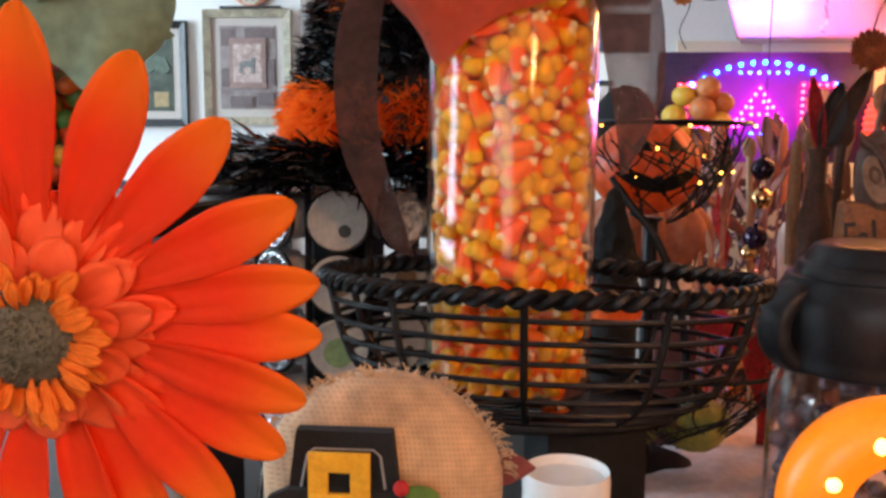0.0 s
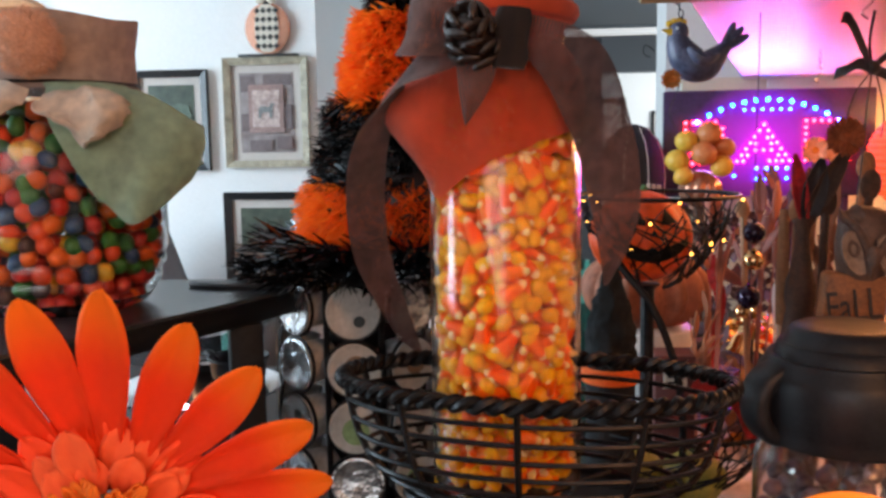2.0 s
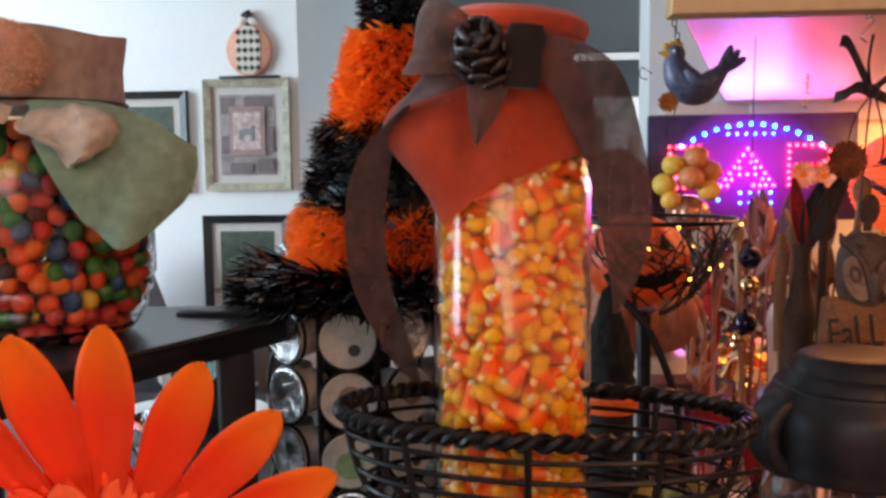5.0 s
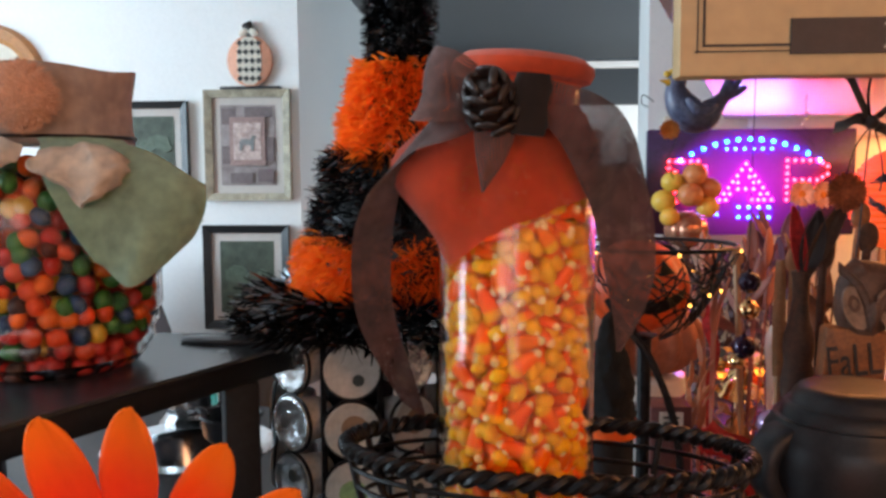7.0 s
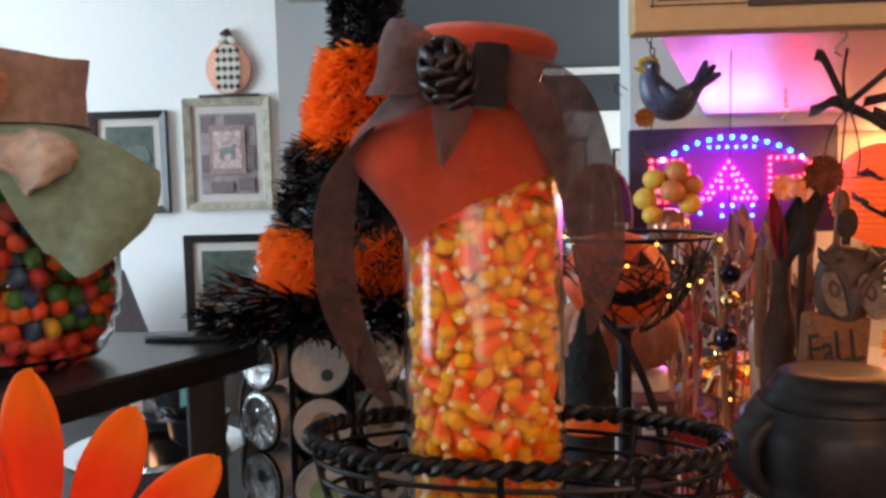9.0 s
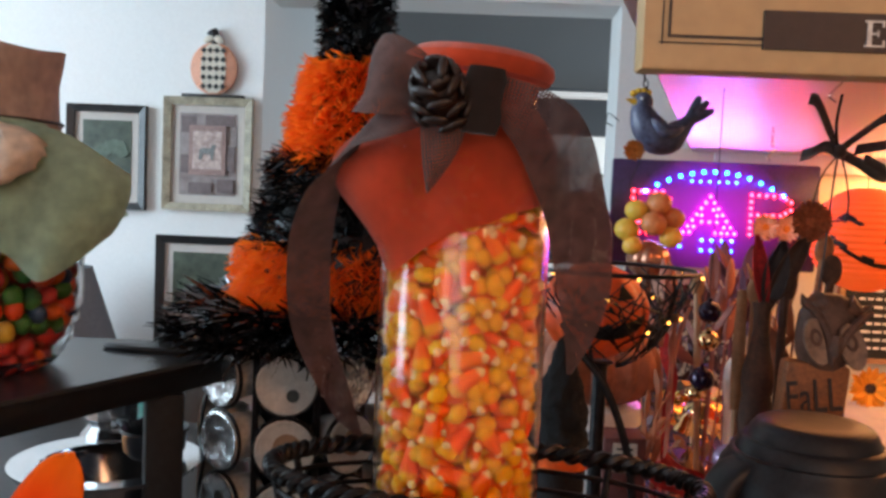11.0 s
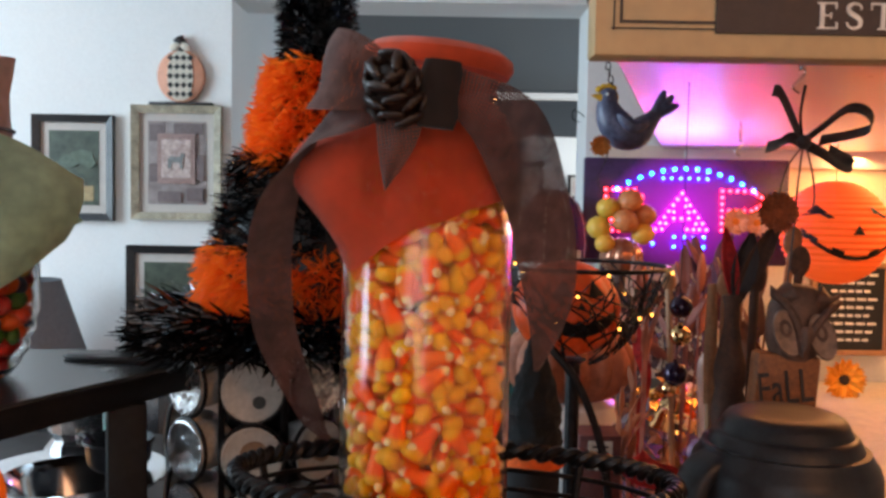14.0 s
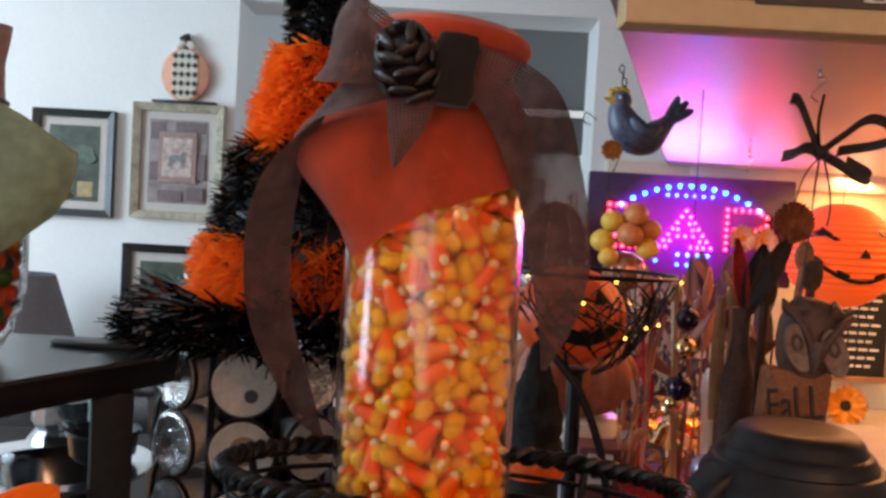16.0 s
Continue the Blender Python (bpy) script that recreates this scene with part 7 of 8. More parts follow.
def gourd_topiary():
    t = thing("gourd_topiary", "yellow and peach mini gourds clustered over a coppery pumpkin", "decoration", (0.390, 1.82, TOP_Z))
    # peach skin puts a pinkish light into the colour of some gourds
    peach = mat("pink_lit_gourd_skin", (0.60, 0.22, 0.07), 0.4, var=0.15, scale=40, color2=(0.45, 0.14, 0.05))
    for x, y, z, r, m in ((-0.030, -0.012, 0.470, 0.024, GOURD_YELLOW), (0.014, -0.020, 0.486, 0.026, peach), (0.046, -0.008, 0.456, 0.025, peach), (-0.046, -0.004, 0.430, 0.026, GOURD_YELLOW), (0.002, -0.034, 0.444, 0.027, peach),
                          (0.040, -0.026, 0.418, 0.024, GOURD_YELLOW), (-0.036, -0.020, 0.398, 0.021, GOURD_YELLOW), (0.010, 0.016, 0.470, 0.024, GOURD_YELLOW)):
        bm = bmesh.new()
        lathe(bm, [(r * math.sin(math.pi * k / 10), -r * 0.9 * math.cos(math.pi * k / 10)) for k in range(11)], 24, (x, y, z), rot(20 * math.sin(x * 90), 20 * math.cos(z * 70)), ribs=7, rib_depth=0.07)
        part("mini_gourd", bm, m, t, "mini gourd coloured peach as if pink-lit" if m is peach else "yellow mini gourd")
    bm = bmesh.new()
    lathe(bm, [(0.046 * math.sin(math.pi * k / 12), 0.37 - 0.040 * math.cos(math.pi * k / 12)) for k in range(13)], 48, (0.002, 0, 0), ribs=9, rib_depth=0.1)
    part("copper_pumpkin", bm, mat("coppery_glaze", (0.42, 0.18, 0.11), 0.2, metal=0.6, scale=30), t, "coppery pumpkin")
    bm = bmesh.new()
    lathe(bm, [(0, 0), (0.05, 0), (0.05, 0.012), (0.012, 0.02), (0.012, 0.335), (0, 0.335)], 20)
    part("post", bm, WOOD_DARK, t)


gourd_topiary()


def ball_cap():
    t = thing("baseball_cap", "black baseball cap with white piping on a stand", "cap", (0.300, 2.24, TOP_Z))
    bm = bmesh.new()
    lathe(bm, [(0.085, 0.330), (0.088, 0.38), (0.083, 0.43), (0.066, 0.475), (0.038, 0.505), (0.010, 0.515), (0, 0.515)], 36)
    part("crown", bm, BLACK_FELT, t)
    bm = bmesh.new()
    rows = []
    for i in range(6):
        r = 0.086 + 0.075 * i / 5
        rows.append([(r * math.cos(radians(a)), r * math.sin(radians(a)) * 0.9, 0.335 - 0.02 * (i / 5) ** 2 - 0.00001 * (a + 70) ** 2) for a in range(-130, -9, 12)])
    part("brim", grid_sheet(bm, rows, 0.003), BLACK_FELT, t)
    for a in (-110, -70, -30):
        bm = bmesh.new()
        tube(bm, [(r * 1.012 * math.cos(radians(a)), r * 1.012 * math.sin(radians(a)), z) for r, z in ((0.085, 0.335), (0.088, 0.38), (0.083, 0.43), (0.066, 0.475), (0.038, 0.505))], 0.0012, 5)
        part("piping", bm, CREAM, t, "white piping")
    bm = bmesh.new()
    for k in range(3):
        box(bm, (0.010, 0.003, 0.030 - 0.004 * k), (0.030 + 0.014 * k, -0.083 + 0.006 * k, 0.352), 0.0005)
    part("badge_bars", bm, CREAM, t, "white badge")
    bm = bmesh.new()
    lathe(bm, [(0, 0), (0.06, 0), (0.06, 0.01), (0.012, 0.02), (0.012, 0.34), (0, 0.34)], 16)
    part("stand", bm, WOOD_DARK, t)


ball_cap()

# ---- owl on a carved block, wooden spoons and leaves ----


def owl_block():
    t = thing("wooden_owl", "brown wooden owl perched on a block carved FALL", "decoration", (0.385, 0.945, TOP_Z))
    bm = bmesh.new()
    box(bm, (0.068, 0.026, 0.078), (0.006, 0.0, 0.284), 0.005, rot(0, 4))
    blk = part("block", bm, WOOD_BROWN, t, "carved brown block")
    writing("FaLL", 0.031, (-0.024, -0.0150, 0.268), SIGN_INK, blk, rot(90, 0, 0) @ rot(0, 0, 7) @ Matrix.Diagonal((1.02, 1.65, 1, 1)))
    bm = bmesh.new()
    box(bm, (0.020, 0.020, 0.25), (0, 0, 0.125), 0.002)
    part("post", bm, WOOD_DARK, t)
    # domed head with horn-like tufts, leaning a little, brows meeting over the beak
    lean = Matrix.Translation((0.018, 0, 0.352)) @ rot(0, 6) @ Matrix.Diagonal((0.86, 1, 1, 1))
    bm = bmesh.new()
    lathe(bm, [(0, -0.038), (0.026, -0.036), (0.034, -0.020), (0.0375, 0.0), (0.0370, 0.018), (0.032, 0.032), (0.022, 0.041), (0.010, 0.0445), (0, 0.045)], 32, lean @ Vector((0, 0, 0)), rot(0, 6), sx=0.86, sy=0.55)
    for s in (-1, 1):
        tube(bm, [lean @ Vector(p) for p in ((s * 0.016, -0.006, 0.034), (s * 0.028, -0.008, 0.030), (s * 0.037, -0.010, 0.032), (s * 0.043, -0.012, 0.040))], lambda u: 0.0125 * (1 - u) + 0.001, 10)
    part("body", bm, WOOD_OWL, t, "dark brown owl body")
    for s in (-1, 1):
        bm = bmesh.new()
        tube(bm, spline([lean @ Vector(p) for p in ((s * 0.041, -0.018, 0.032), (s * 0.026, -0.024, 0.022), (s * 0.010, -0.027, 0.002), (s * 0.002, -0.028, -0.026))], 6), lambda u: 0.0026 + 0.0026 * math.sin(math.pi * u), 8)
        part("brow", bm, WOOD_OWL, t)
        bm = bmesh.new()
        e_at = lean @ Vector((s * 0.0215, -0.0245, -0.006))
        e_turn = rot(0, -20) @ rot(90)
        lathe(bm, [(0, 0), (0.0128, 0), (0.0134, 0.0015), (0.0127, 0.0034), (0.0106, 0.0026), (0, 0.0024)], 28, e_at, e_turn, sy=1.9)
        e = part("eye_disc", bm, WOOD_DISC, t, "pale wooden eye disc")
        bm = bmesh.new()
        lathe(bm, [(0.0030, 0.0026), (0.0034, 0.0044), (0.0055, 0.0044), (0.0062, 0.0026)], 20, e_at + rot(0, -20) @ Vector((0, 0, 0.005)), e_turn, sy=1.6)
        part("pupil", bm, WOOD_OWL, e, "carved ring")
    bm = bmesh.new()
    tube(bm, [lean @ Vector(p) for p in ((0, -0.026, 0.0), (-0.001, -0.034, -0.016), (-0.001, -0.031, -0.030))], lambda u: 0.0075 * (1 - u) + 0.0012, 8)
    part("beak", bm, WOOD_OWL, t)


owl_block()


def spoon(at, h, m, lean, bowl=0.014, name="wooden_spoon", label="pale wooden spoon standing in a jar of utensils"):
    t = thing(name, label, "spoon", (at[0], at[1], TOP_Z), group="wooden utensils")
    e = rot(0, lean)
    bm = bmesh.new()
    tube(bm, [e @ Vector((0, 0, 0)), e @ Vector((0, 0, h * 0.5)), e @ Vector((0, 0, h - bowl * 2))], lambda u: 0.0035 + 0.0015 * u, 8)
    part("handle", bm, m, t)
    bm = bmesh.new()
    ball(bm, bowl, e @ Vector((0, 0, h - bowl)), 16, (1.0, 0.35, 1.5), turn=e)
    part("spoon_bowl", bm, m, t)


for x, y, h, m, ln, b in ((0.358, 1.06, 0.395, WOOD_PALE, 1, 0.011), (0.352, 1.20, 0.385, WOOD_PALE, -3, 0.010), (0.378, 1.02, 0.41, WOOD_DARK, 1, 0.013), (0.398, 1.00, 0.43, WOOD_DARK, 4, 0.012),
                          (0.420, 1.10, 0.45, WOOD_BROWN, 5, 0.012)):
    spoon((x, y), h, m, ln, b, label="pale wooden spoon standing among utensils" if m is WOOD_PALE else "dark wooden spoon standing among utensils")


# ---- dolls and harvest clutter at the back of the counter ----


def white_ghost():
    t2 = thing("white_ghost", "white glazed ghost figure on the counter", "figurine", (0.394, 1.214, TOP_Z))
    bm = bmesh.new()
    lathe(bm, [(0, 0), (0.012, 0), (0.010, 0.14), (0.012, 0.215), (0.0150, 0.245), (0.014, 0.262), (0.008, 0.275), (0, 0.278)], 24)
    part("body", bm, WHITE_CERAMIC, t2)


white_ghost()


def leaf_pile():
    tan = mat("tan_dry_leaf", (0.46, 0.24, 0.10), 0.6, scale=60, island=0.7, color2=(0.20, 0.08, 0.03))
    amber = mat("amber_dry_leaf", (0.75, 0.30, 0.03), 0.5, scale=60, island=0.7, color2=(0.55, 0.10, 0.02))
    plum = mat("plum_dry_leaf", (0.13, 0.055, 0.06), 0.6, scale=60, island=0.7, color2=(0.03, 0.015, 0.018))
    straw = mat("wheat_straw", (0.62, 0.42, 0.20), 0.6, scale=60, island=0.7, color2=(0.36, 0.20, 0.08))
    # the two plum heaps at y 2.3 are added to darken the backsplash
    spots = [((0.47, 1.36), 0.07, 70, amber), ((0.40, 1.26), 0.09, 60, amber), ((0.53, 1.50), 0.05, 60, tan), ((0.62, 1.80), 0.035, 50, amber), ((0.60, 2.31), 0.28, 120, plum), ((0.68, 2.30), 0.26, 110, plum), ((0.37, 1.66), 0.30, 70, plum), ((0.40, 1.80), 0.30, 70, plum),
             ((0.40, 1.24), 0.09, 46, plum), ((0.48, 1.32), 0.08, 46, straw), ((0.35, 1.30), 0.13, 46, tan), ((0.56, 1.62), 0.06, 60, amber)]
    for (x, y), h, n, m in spots:
        t = thing("dry_leaf_arrangement", "heap of dry autumn leaves and pods on the counter", "leaves", (x, y, TOP_Z), group="autumn leaf heaps")
        bm = bmesh.new()
        for k in range(n):
            c = Vector((rng.gauss(0, 0.035), rng.gauss(0, 0.03), rng.uniform(0.01, h)))
            q = Euler([rng.uniform(0, 6.28) for _ in range(3)]).to_matrix()
            ln, w0 = rng.uniform(0.02, 0.045), rng.uniform(0.006, 0.012)
            rows = []
            for i in range(6):
                u = i / 5
                w = w0 * math.sin(math.pi * (0.06 + 0.9 * u))
                rows.append([tuple(c + q @ Vector((ln * (u - 0.5), w * s, 0.006 * u * u + 0.3 * w * s * s))) for s in (-1, 0, 1)])
            grid_sheet(bm, rows, 0.0006)
        f = part("leaves", bm, m, t)
        f["kind"] = "stuff"


leaf_pile()


def dried_bundle(x, y, top, colour, deep, leaf_l, leaf_w, count, spread, label):
    """Upright dried stems with long leaves or seed heads near their tops."""
    t = thing("dried_stem_bundle", label, "dried flowers", (x, y, TOP_Z), group="dried stem bundles")
    m = mat("dried_stem_colour", colour, 0.75, scale=60, obrand=0.6, color2=deep, bump=0.2)
    bm = bmesh.new()
    rows = []
    for i in range(9):
        u = i / 8
        w = leaf_w * math.sin(math.pi * (0.06 + 0.9 * u)) ** 0.8
        rows.append([(w * q, 0.25 * leaf_w * q * q + 0.12 * leaf_l * u * u, leaf_l * u) for q in (-1, -0.5, 0, 0.5, 1)])
    grid_sheet(bm, rows, 0.0010)
    me = bpy.data.meshes.new("leaf")
    bmesh.ops.recalc_face_normals(bm, faces=bm.faces)
    bm.to_mesh(me)
    bm.free()
    me.materials.append(m)
    me.shade_smooth()
    h = top - TOP_Z
    for k in range(count):
        px, py = rng.gauss(0, spread), rng.gauss(0, spread)
        tip = Vector((px, py, (h - leaf_l) * rng.uniform(0.80, 1.0)))
        bm = bmesh.new()
        tube(bm, spline([(px * 0.3, py * 0.3, 0), (px * 0.7, py * 0.7, tip.z * 0.5), tip], 5), 0.0015, 5)
        part("stem", bm, m, t)
        for j in range(3):
            at = Vector((px * 0.9, py * 0.9, tip.z - 0.030 * j))
            share("leaf", me, t, Matrix.Translation(at) @ rot(rng.gauss(0, 12), rng.gauss(0, 10 + 10 * j), rng.uniform(0, 360)))


for bundle in ((0.292, 1.16, 1.262, (0.50, 0.19, 0.12), (0.30, 0.09, 0.06), 0.055, 0.0065, 4, 0.006, "pale pinkish dried grass stems standing on the counter"),
               (0.372, 1.30, 1.255, (0.34, 0.12, 0.09), (0.16, 0.05, 0.04), 0.060, 0.0085, 6, 0.016, "mauve-brown dried leaf stems standing on the counter"),
               (0.452, 1.42, 1.270, (0.15, 0.04, 0.07), (0.05, 0.015, 0.03), 0.060, 0.0095, 7, 0.022, "plum-coloured dried leaf stems below the lit sign"),
               (0.412, 1.14, 1.245, (0.30, 0.14, 0.075), (0.14, 0.06, 0.035), 0.070, 0.0085, 4, 0.010, "dark brown dried leaf stems behind the owl"),
               (0.268, 1.13, 1.095, (0.50, 0.20, 0.09), (0.26, 0.08, 0.05), 0.040, 0.0050, 4, 0.010, "tan dried wheat stems beside the terracotta pumpkin")):
    dried_bundle(*bundle)


def red_ribbon():
    t = thing("red_ribbon", "crumpled red ribbon among the dry leaves", "ribbon", (0.292, 1.165, TOP_Z))
    part("ribbon", ribbon([(-0.008, 0, 0.315), (-0.004, -0.008, 0.285), (0.004, 0, 0.255), (0.002, 0.012, 0.19), (-0.006, 0.006, 0.10), (0.0, 0, 0.004)], [(0.008, 0.004, 0.003)] * 6, 0.003), RED, t)
    t = thing("red_ribbon", "crumpled red ribbon among the dry leaves", "ribbon", (0.345, 1.10, TOP_Z))
    part("ribbon", ribbon([(-0.10, -0.09, 0.185), (-0.075, -0.08, 0.165), (-0.045, -0.06, 0.150), (-0.012, -0.02, 0.09), (0.0, -0.01, 0.010)], [(0.014, 0.004, 0.012)] * 5, 0.004), RED, t)


red_ribbon()


def gold_bells():
    for k, (x, y, z, r, m) in enumerate(((0.352, 1.28, 0.985, 0.017, GOLD), (0.385, 1.34, 0.995, 0.014, GOLD), (0.455, 1.62, 0.965, 0.018, GOLD), (0.41, 1.45, 0.97, 0.016, GOLD))):
        t = thing("gold_bell", "shiny gold bell on a wire pick", "bell", (x, y, TOP_Z), group="gold bells")
        bm = bmesh.new()
        lathe(bm, [(0.0, r), (r * 0.45, r * 0.95), (r * 0.75, r * 0.4), (r * 0.8, -r * 0.2), (r * 1.05, -r * 0.8), (r * 0.95, -r * 0.85), (r * 0.6, -r * 0.3), (0, r * 0.6)], 24, (0, 0, z - TOP_Z), rot(20 * k, 15))
        part("bell", bm, m, t)
        bm = bmesh.new()
        tube(bm, [(0, 0, 0), (0.002, 0, z - TOP_Z)], 0.0009, 5)
        part("pick", bm, BLACK_METAL, t)


gold_bells()


def pearly_ball(at, r):
    t = thing("pearly_ball", "pearly lilac glass ball on a short stand", "ornament", (at[0], at[1], TOP_Z))
    bm = bmesh.new()
    ball(bm, r, (0, 0, at[2] - TOP_Z), 24)
    part("ball", bm, mat("pearly_lilac_glaze", (0.62, 0.46, 0.72), 0.10, metal=0.4, scale=40), t)
    bm = bmesh.new()
    lathe(bm, [(0, 0), (0.02, 0), (0.006, 0.01), (0.006, at[2] - TOP_Z - r * 0.9), (0, at[2] - TOP_Z - r * 0.9)], 14)
    part("stand", bm, WOOD_DARK, t)


pearly_ball((0.300, 0.92, 1.040), 0.0155)
pearly_ball((0.455, 1.05, 1.085), 0.017)

# ---- kettle, pan and mixing bowl under the riser ----


def under_riser():
    t = thing("steel_shaker", "polished steel shaker with a faceted cap under the riser", "shaker", (-0.331, 0.880, TOP_Z))
    bm = bmesh.new()
    lathe(bm, [(0, 0), (0.040, 0), (0.043, 0.005), (0.046, 0.16), (0.044, 0.185), (0.036, 0.196), (0.030, 0.200)], 40)
    part("body", bm, CHROME, t)
    bm = bmesh.new()
    lathe(bm, [(0.030, 0.200), (0.034, 0.204), (0.034, 0.228), (0.026, 0.238), (0.030, 0.246), (0.030, 0.266), (0.020, 0.275), (0, 0.276)], 14)
    part("cap", bm, CHROME, t, "faceted steel cap", smooth=False)
    t = thing("steel_bowl", "polished steel bowl with a broad rim under the riser", "bowl", (-0.285, 0.752, TOP_Z))
    bm = bmesh.new()
    lathe(bm, [(0, 0.17), (0.030, 0.17), (0.046, 0.195), (0.056, 0.232), (0.078, 0.238), (0.080, 0.242), (0.057, 0.240), (0.050, 0.230), (0.042, 0.198), (0.026, 0.176), (0, 0.176)], 56)
    part("bowl", bm, CHROME, t)
    bm = bmesh.new()
    lathe(bm, [(0, 0), (0.06, 0), (0.06, 0.01), (0.02, 0.03), (0.02, 0.17), (0, 0.17)], 32)
    part("foot", bm, SATIN_STEEL, t)
    t = thing("black_pan", "small black pan resting on the steel bowl rim", "pan", (-0.250, 0.768, TOP_Z + 0.242))
    bm = bmesh.new()
    lathe(bm, [(0, 0), (0.020, 0), (0.026, 0.006), (0.028, 0.022), (0.030, 0.024), (0.029, 0.026), (0.026, 0.023), (0.023, 0.009), (0, 0.006)], 36)
    part("pan", bm, BLACK_PLASTIC, t)
    bm = bmesh.new()
    tube(bm, spline([(-0.026, 0.004, 0.020), (-0.032, 0.010, 0.024), (-0.038, 0.014, 0.024)], 6), 0.004, 10)
    part("handle", bm, BLACK_PLASTIC, t)


under_riser()


def leaf_lights():
    t = thing("fairy_lights", "string of warm fairy lights laid among the dry leaves", "string lights", (0.47, 1.40, TOP_Z))
    pts = [Vector((-0.13 + 0.30 * rng.random(), -0.2 + 0.5 * rng.random(), rng.uniform(0.03, 0.08))) for _ in range(16)]
    pts.sort(key=lambda p: p.y)
    bm = bmesh.new()
    tube(bm, spline(pts, 4), 0.0006, 4)
    part("cord", bm, BLACK_METAL, t)
    for p in pts:
        bm = bmesh.new()
        ball(bm, 0.0028, p, 8)
        part("bulb", bm, FAIRY, t, "warm lit bulb")


leaf_lights()


def harvest_cluster():
    """Gilt curls, a cream gourd and red berries heaped between the basket and the owl."""
    gilt = mat("gilt_ribbon", (0.85, 0.50, 0.14), 0.25, metal=0.8, var=0.2, scale=60, bump=0.1)
    t = thing("gilt_ribbon_curls", "heap of curled gilt ribbon beside the wooden owl", "ribbon", (0.520, 1.92, TOP_Z))
    for k in range(16):
        ph, x0, y0, h = rng.uniform(0, 6.28), rng.uniform(-0.09, 0.12), rng.uniform(-0.08, 0.14), rng.uniform(0.03, 0.07)
        c = [(x0 + 0.040 * math.cos(ph + q * 0.95) * (0.4 + 0.1 * q), y0 + 0.035 * math.sin(ph + q * 0.95), 0.01 + (h - 0.01) * q / 7) for q in range(8)]
        part("curl", ribbon(c, [(0.009 * math.cos(ph + q), 0.004, 0.009 * math.sin(ph + q)) for q in range(8)], 0.0), gilt, t)
    t = thing("cream_gourd", "small cream gourd lying among gilt ribbon", "gourd", (0.615, 2.10, TOP_Z))
    bm = bmesh.new()
    lathe(bm, [(0, -0.026), (0.018, -0.026), (0.034, -0.012), (0.038, 0.002), (0.030, 0.018), (0.012, 0.025), (0, 0.024)], 32, (0, 0, 0.0265), ribs=9, rib_depth=0.06)
    part("gourd", bm, mat("cream_gourd_skin", (0.78, 0.58, 0.30), 0.45, var=0.15, scale=50), t)
    bm = bmesh.new()
    tube(bm, [(0, 0, 0.048), (0.004, 0, 0.067)], 0.005, 8)
    part("stalk", bm, WOOD_DARK, t)
    t = thing("berry_pick", "cluster of shiny orange-red berries on a pick", "berries", (0.560, 1.90, TOP_Z))
    berry = mat("orange_red_berry", (0.85, 0.10, 0.02), 0.25, var=0.2, scale=80)
    for k in range(14):
        bm = bmesh.new()
        ball(bm, 0.0125, (rng.uniform(-0.036, 0.036), rng.uniform(-0.02, 0.016), 0.032 + rng.uniform(-0.019, 0.022)), 10)
        part("berry", bm, berry, t)
    bm = bmesh.new()
    tube(bm, [(0, 0, 0.001), (0, 0, 0.057)], 0.0024, 5)
    part("pick", bm, WOOD_DARK, t)
    t = thing("dark_wooden_vase", "turned dark brown wooden vase with two bulges beside the owl block", "vase", (0.353, 1.0, TOP_Z))
    bm = bmesh.new()
    lathe(bm, [(0, 0), (0.022, 0), (0.023, 0.010), (0.016, 0.03), (0.013, 0.19), (0.0175, 0.220), (0.0195, 0.243), (0.0175, 0.262), (0.0155, 0.271), (0.0180, 0.284), (0.0175, 0.300), (0.012, 0.322), (0.0085, 0.345), (0.0085, 0.365), (0.011, 0.378), (0.006, 0.380), (0, 0.374)], 32)
    part("body", bm, WOOD_DARK, t)
    for dx, dz, w, ln, a, m in ((0.000, 0.374, 0.009, 0.085, -9, RED), (0.004, 0.374, 0.014, 0.080, 10, SIGN_INK), (0.002, 0.374, 0.012, 0.105, 27, WOOD_DARK)):
        bm = bmesh.new()
        e = rot(0, a)
        rows = []
        for i in range(11):
            u = i / 10
            ww = w * math.sin(math.pi * (0.05 + 0.92 * u)) ** 0.8
            rows.append([tuple(Vector((dx, 0, dz)) + e @ Vector((ww * q, -0.008 * q * q, ln * u - 0.004))) for q in (-1, -0.5, 0, 0.5, 1)])
        part("leaf", grid_sheet(bm, rows, 0.0012), m, t, "dark red leaf" if m is RED else "dark brown leaf")


harvest_cluster()


def forked_twig():
    """A pale twig with forked ends standing among the gilt ribbon."""
    t = thing("forked_twig", "pale cream forked twig standing among gilt ribbon", "twig", (0.480, 1.72, TOP_Z))
    pale = mat("pale_cream_twig", (0.80, 0.58, 0.30), 0.6, scale=80)
    for k, pts in enumerate((((0, 0, 0.001), (-0.004, 0, 0.05), (-0.012, 0, 0.098)), ((-0.004, 0, 0.05), (0.012, -0.004, 0.052), (0.030, -0.006, 0.036)), ((-0.004, 0, 0.058), (0.014, 0.004, 0.068), (0.038, 0.004, 0.060)), ((-0.002, 0, 0.035), (-0.020, 0, 0.058), (-0.034, 0, 0.066)))):
        bm = bmesh.new()
        tube(bm, spline(pts, 6), lambda u: 0.0062 - 0.0042 * u, 8)
        part("branch", bm, pale, t)


forked_twig()


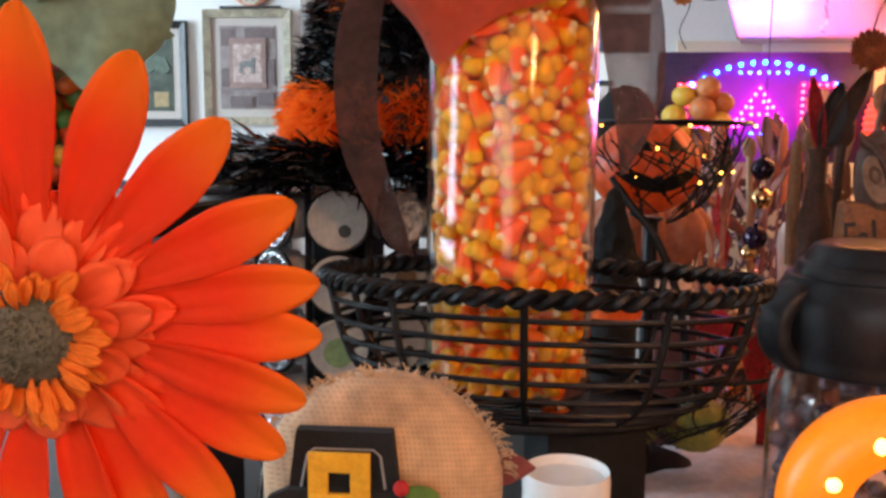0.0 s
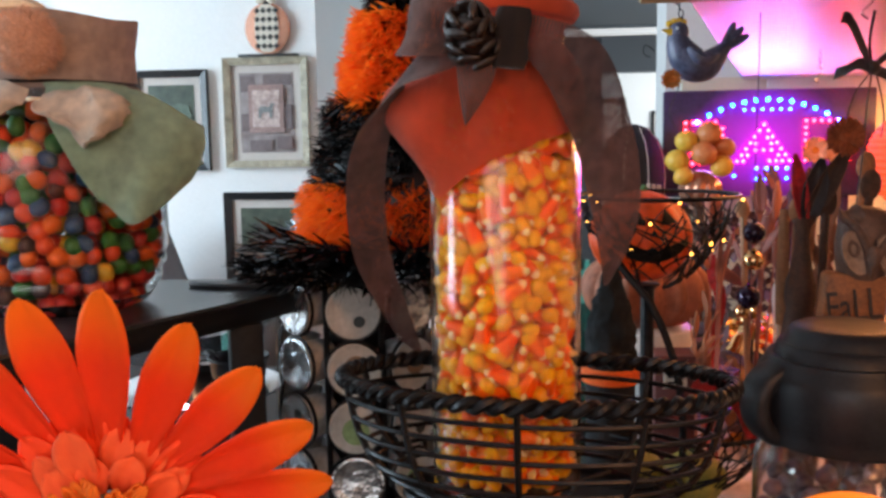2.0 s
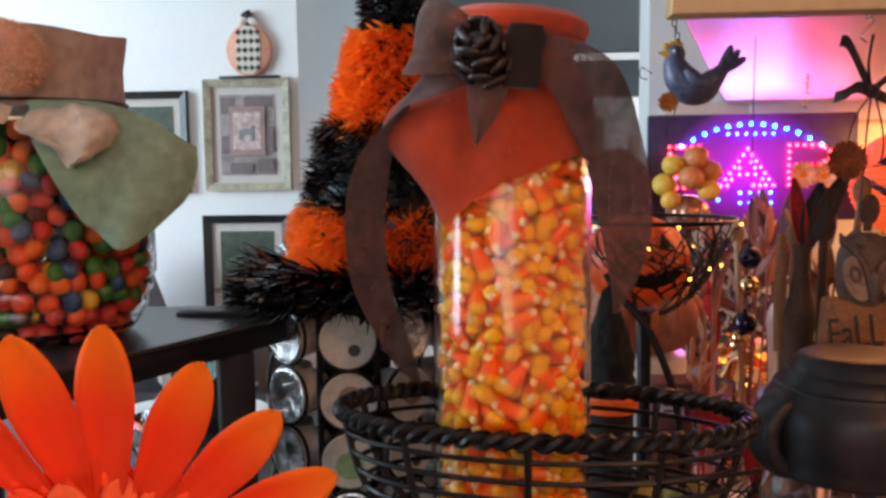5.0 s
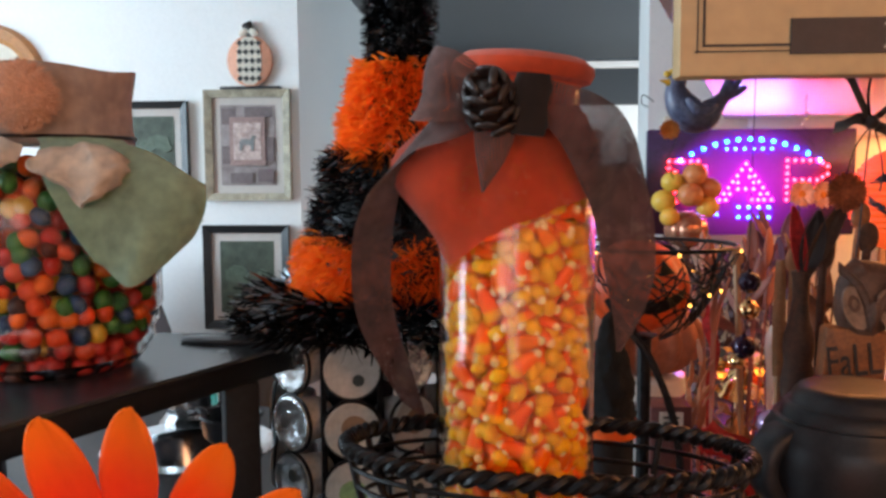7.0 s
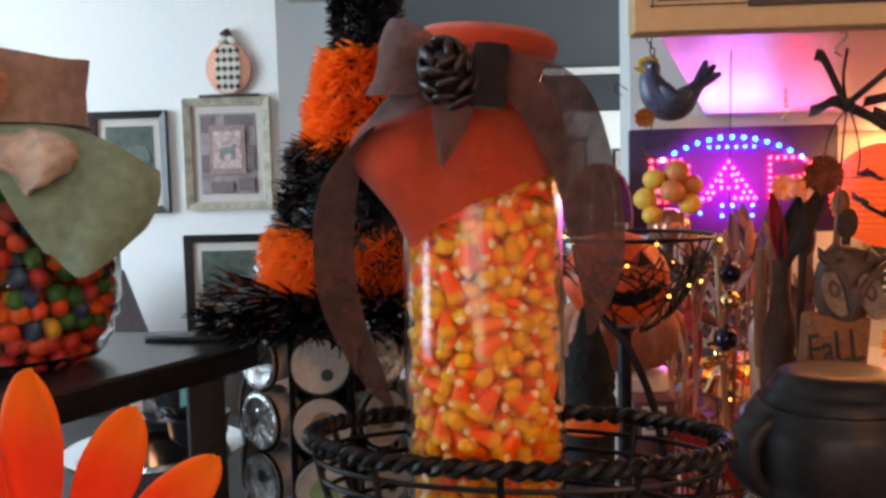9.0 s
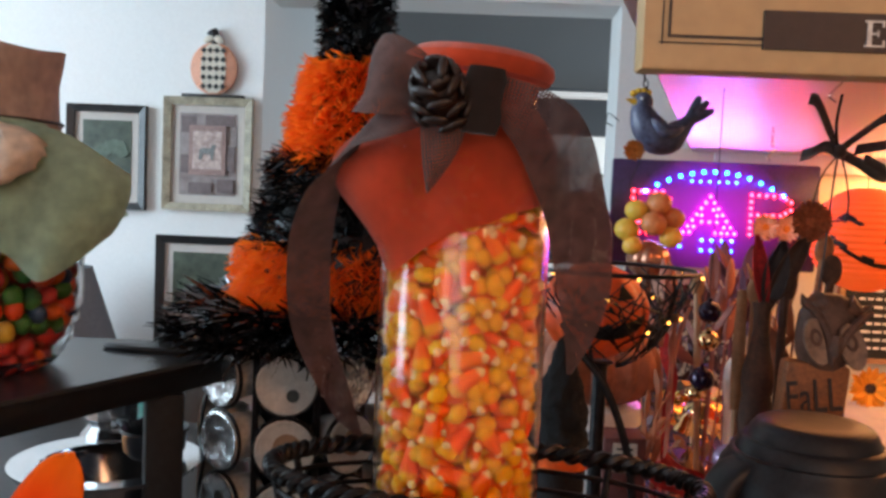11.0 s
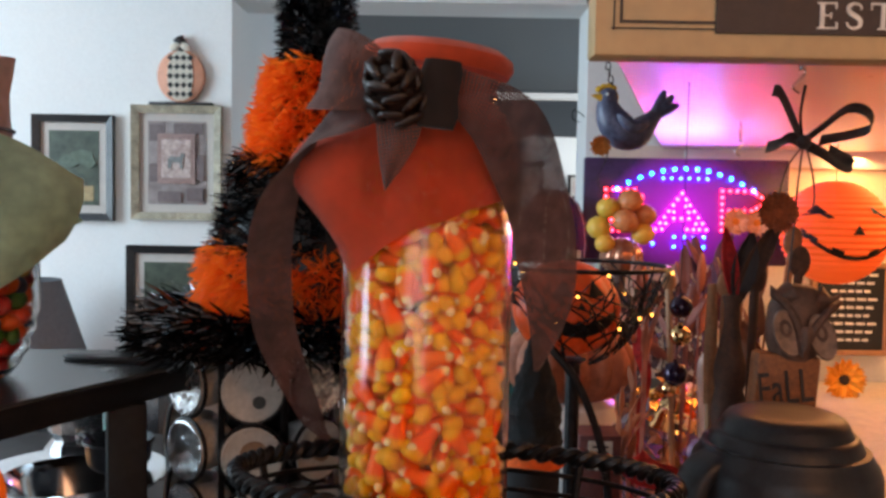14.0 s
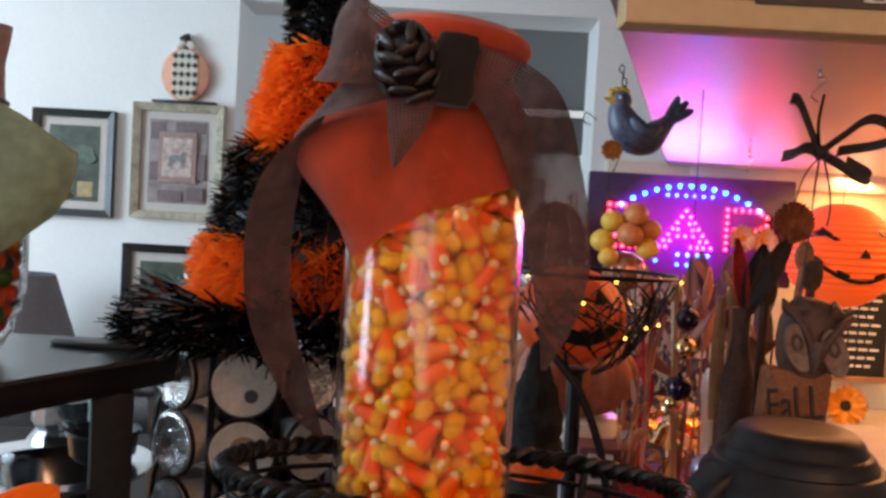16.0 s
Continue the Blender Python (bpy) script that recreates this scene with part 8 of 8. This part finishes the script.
def wooden_paddle(at, z0, z1, w, lean, label):
    t = thing("wooden_paddle", label, "utensil", (at[0], at[1], TOP_Z), group="wooden utensils")
    e = rot(0, lean)
    bm = bmesh.new()
    tube(bm, [e @ Vector((0, 0, 0)), e @ Vector((0, 0, z0 - TOP_Z))], 0.004, 8)
    part("handle", bm, WOOD_PALE, t)
    rows = []
    for i in range(9):
        u = i / 8
        ww = w * (0.55 + 0.45 * math.sin(math.pi * min(1, 0.15 + u * 0.8)))
        rows.append([tuple(e @ Vector((ww * q, 0.002 * q * q, z0 - TOP_Z + (z1 - z0) * u))) for q in (-1, -0.4, 0.4, 1)])
    part("blade", grid_sheet(bmesh.new(), rows, 0.003), WOOD_PALE, t)


wooden_paddle((0.349, 1.06), 1.06, 1.205, 0.0075, 0, "pale flat wooden paddle standing among utensils")
wooden_paddle((0.372, 1.10), 1.10, 1.235, 0.0090, 3, "pale flat wooden paddle standing among utensils")


def pale_counter_sheet():
    """A pale wrinkled sheet, added under the tiered stand where the counter catches light."""
    t = thing("table_runner", "pale lilac wrinkled sheet added where the dark counter is lit", "cloth", (0.30, 1.10, TOP_Z))
    rows = []
    for i in range(40):
        y = -0.26 + 0.52 * i / 39
        rows.append([(x, y, 0.0035 + 0.0022 * (1 + math.sin(x * 70 + 3 * math.sin(y * 22)) * math.sin(y * 46 + x * 18))) for x in [-0.16 + 0.36 * k / 30 for k in range(31)]])
    part("cloth", grid_sheet(bmesh.new(), rows, 0.0012), cloth("lit_counter_lilac", (0.74, 0.62, 0.66), 300, 0.0, 0.15, 0.85, 0.1), t)
    for x in (-0.16, 0.20):
        bm = bmesh.new()
        tube(bm, [(x, -0.26 + 0.52 * k / 39, 0.0052) for k in range(40)], 0.0022, 6)
        part("hem", bm, WHITE_CERAMIC, t, "pale edge of the added sheet")


pale_counter_sheet()


def cream_cloth():
    """A flat cream sheet, added to brighten the far counter under the wooden things."""
    t = thing("cream_cloth", "plain cream sheet added to brighten the far end of the counter", "cloth", (1.05, 1.86, TOP_Z))
    rows = []
    for i in range(30):
        y = -0.50 + 1.02 * i / 29
        rows.append([(x, y, 0.003 + 0.0015 * (1 + math.sin(x * 31 + 2 * math.sin(y * 17)) * math.sin(y * 23 + x * 9))) for x in [-0.30 + 0.75 * k / 24 for k in range(25)]])
    part("cloth", grid_sheet(bmesh.new(), rows, 0.0012), cloth("cream_fill_colour", (0.54, 0.45, 0.27), 300, 0.0, 0.12, 0.85, 0.1), t)


cream_cloth()
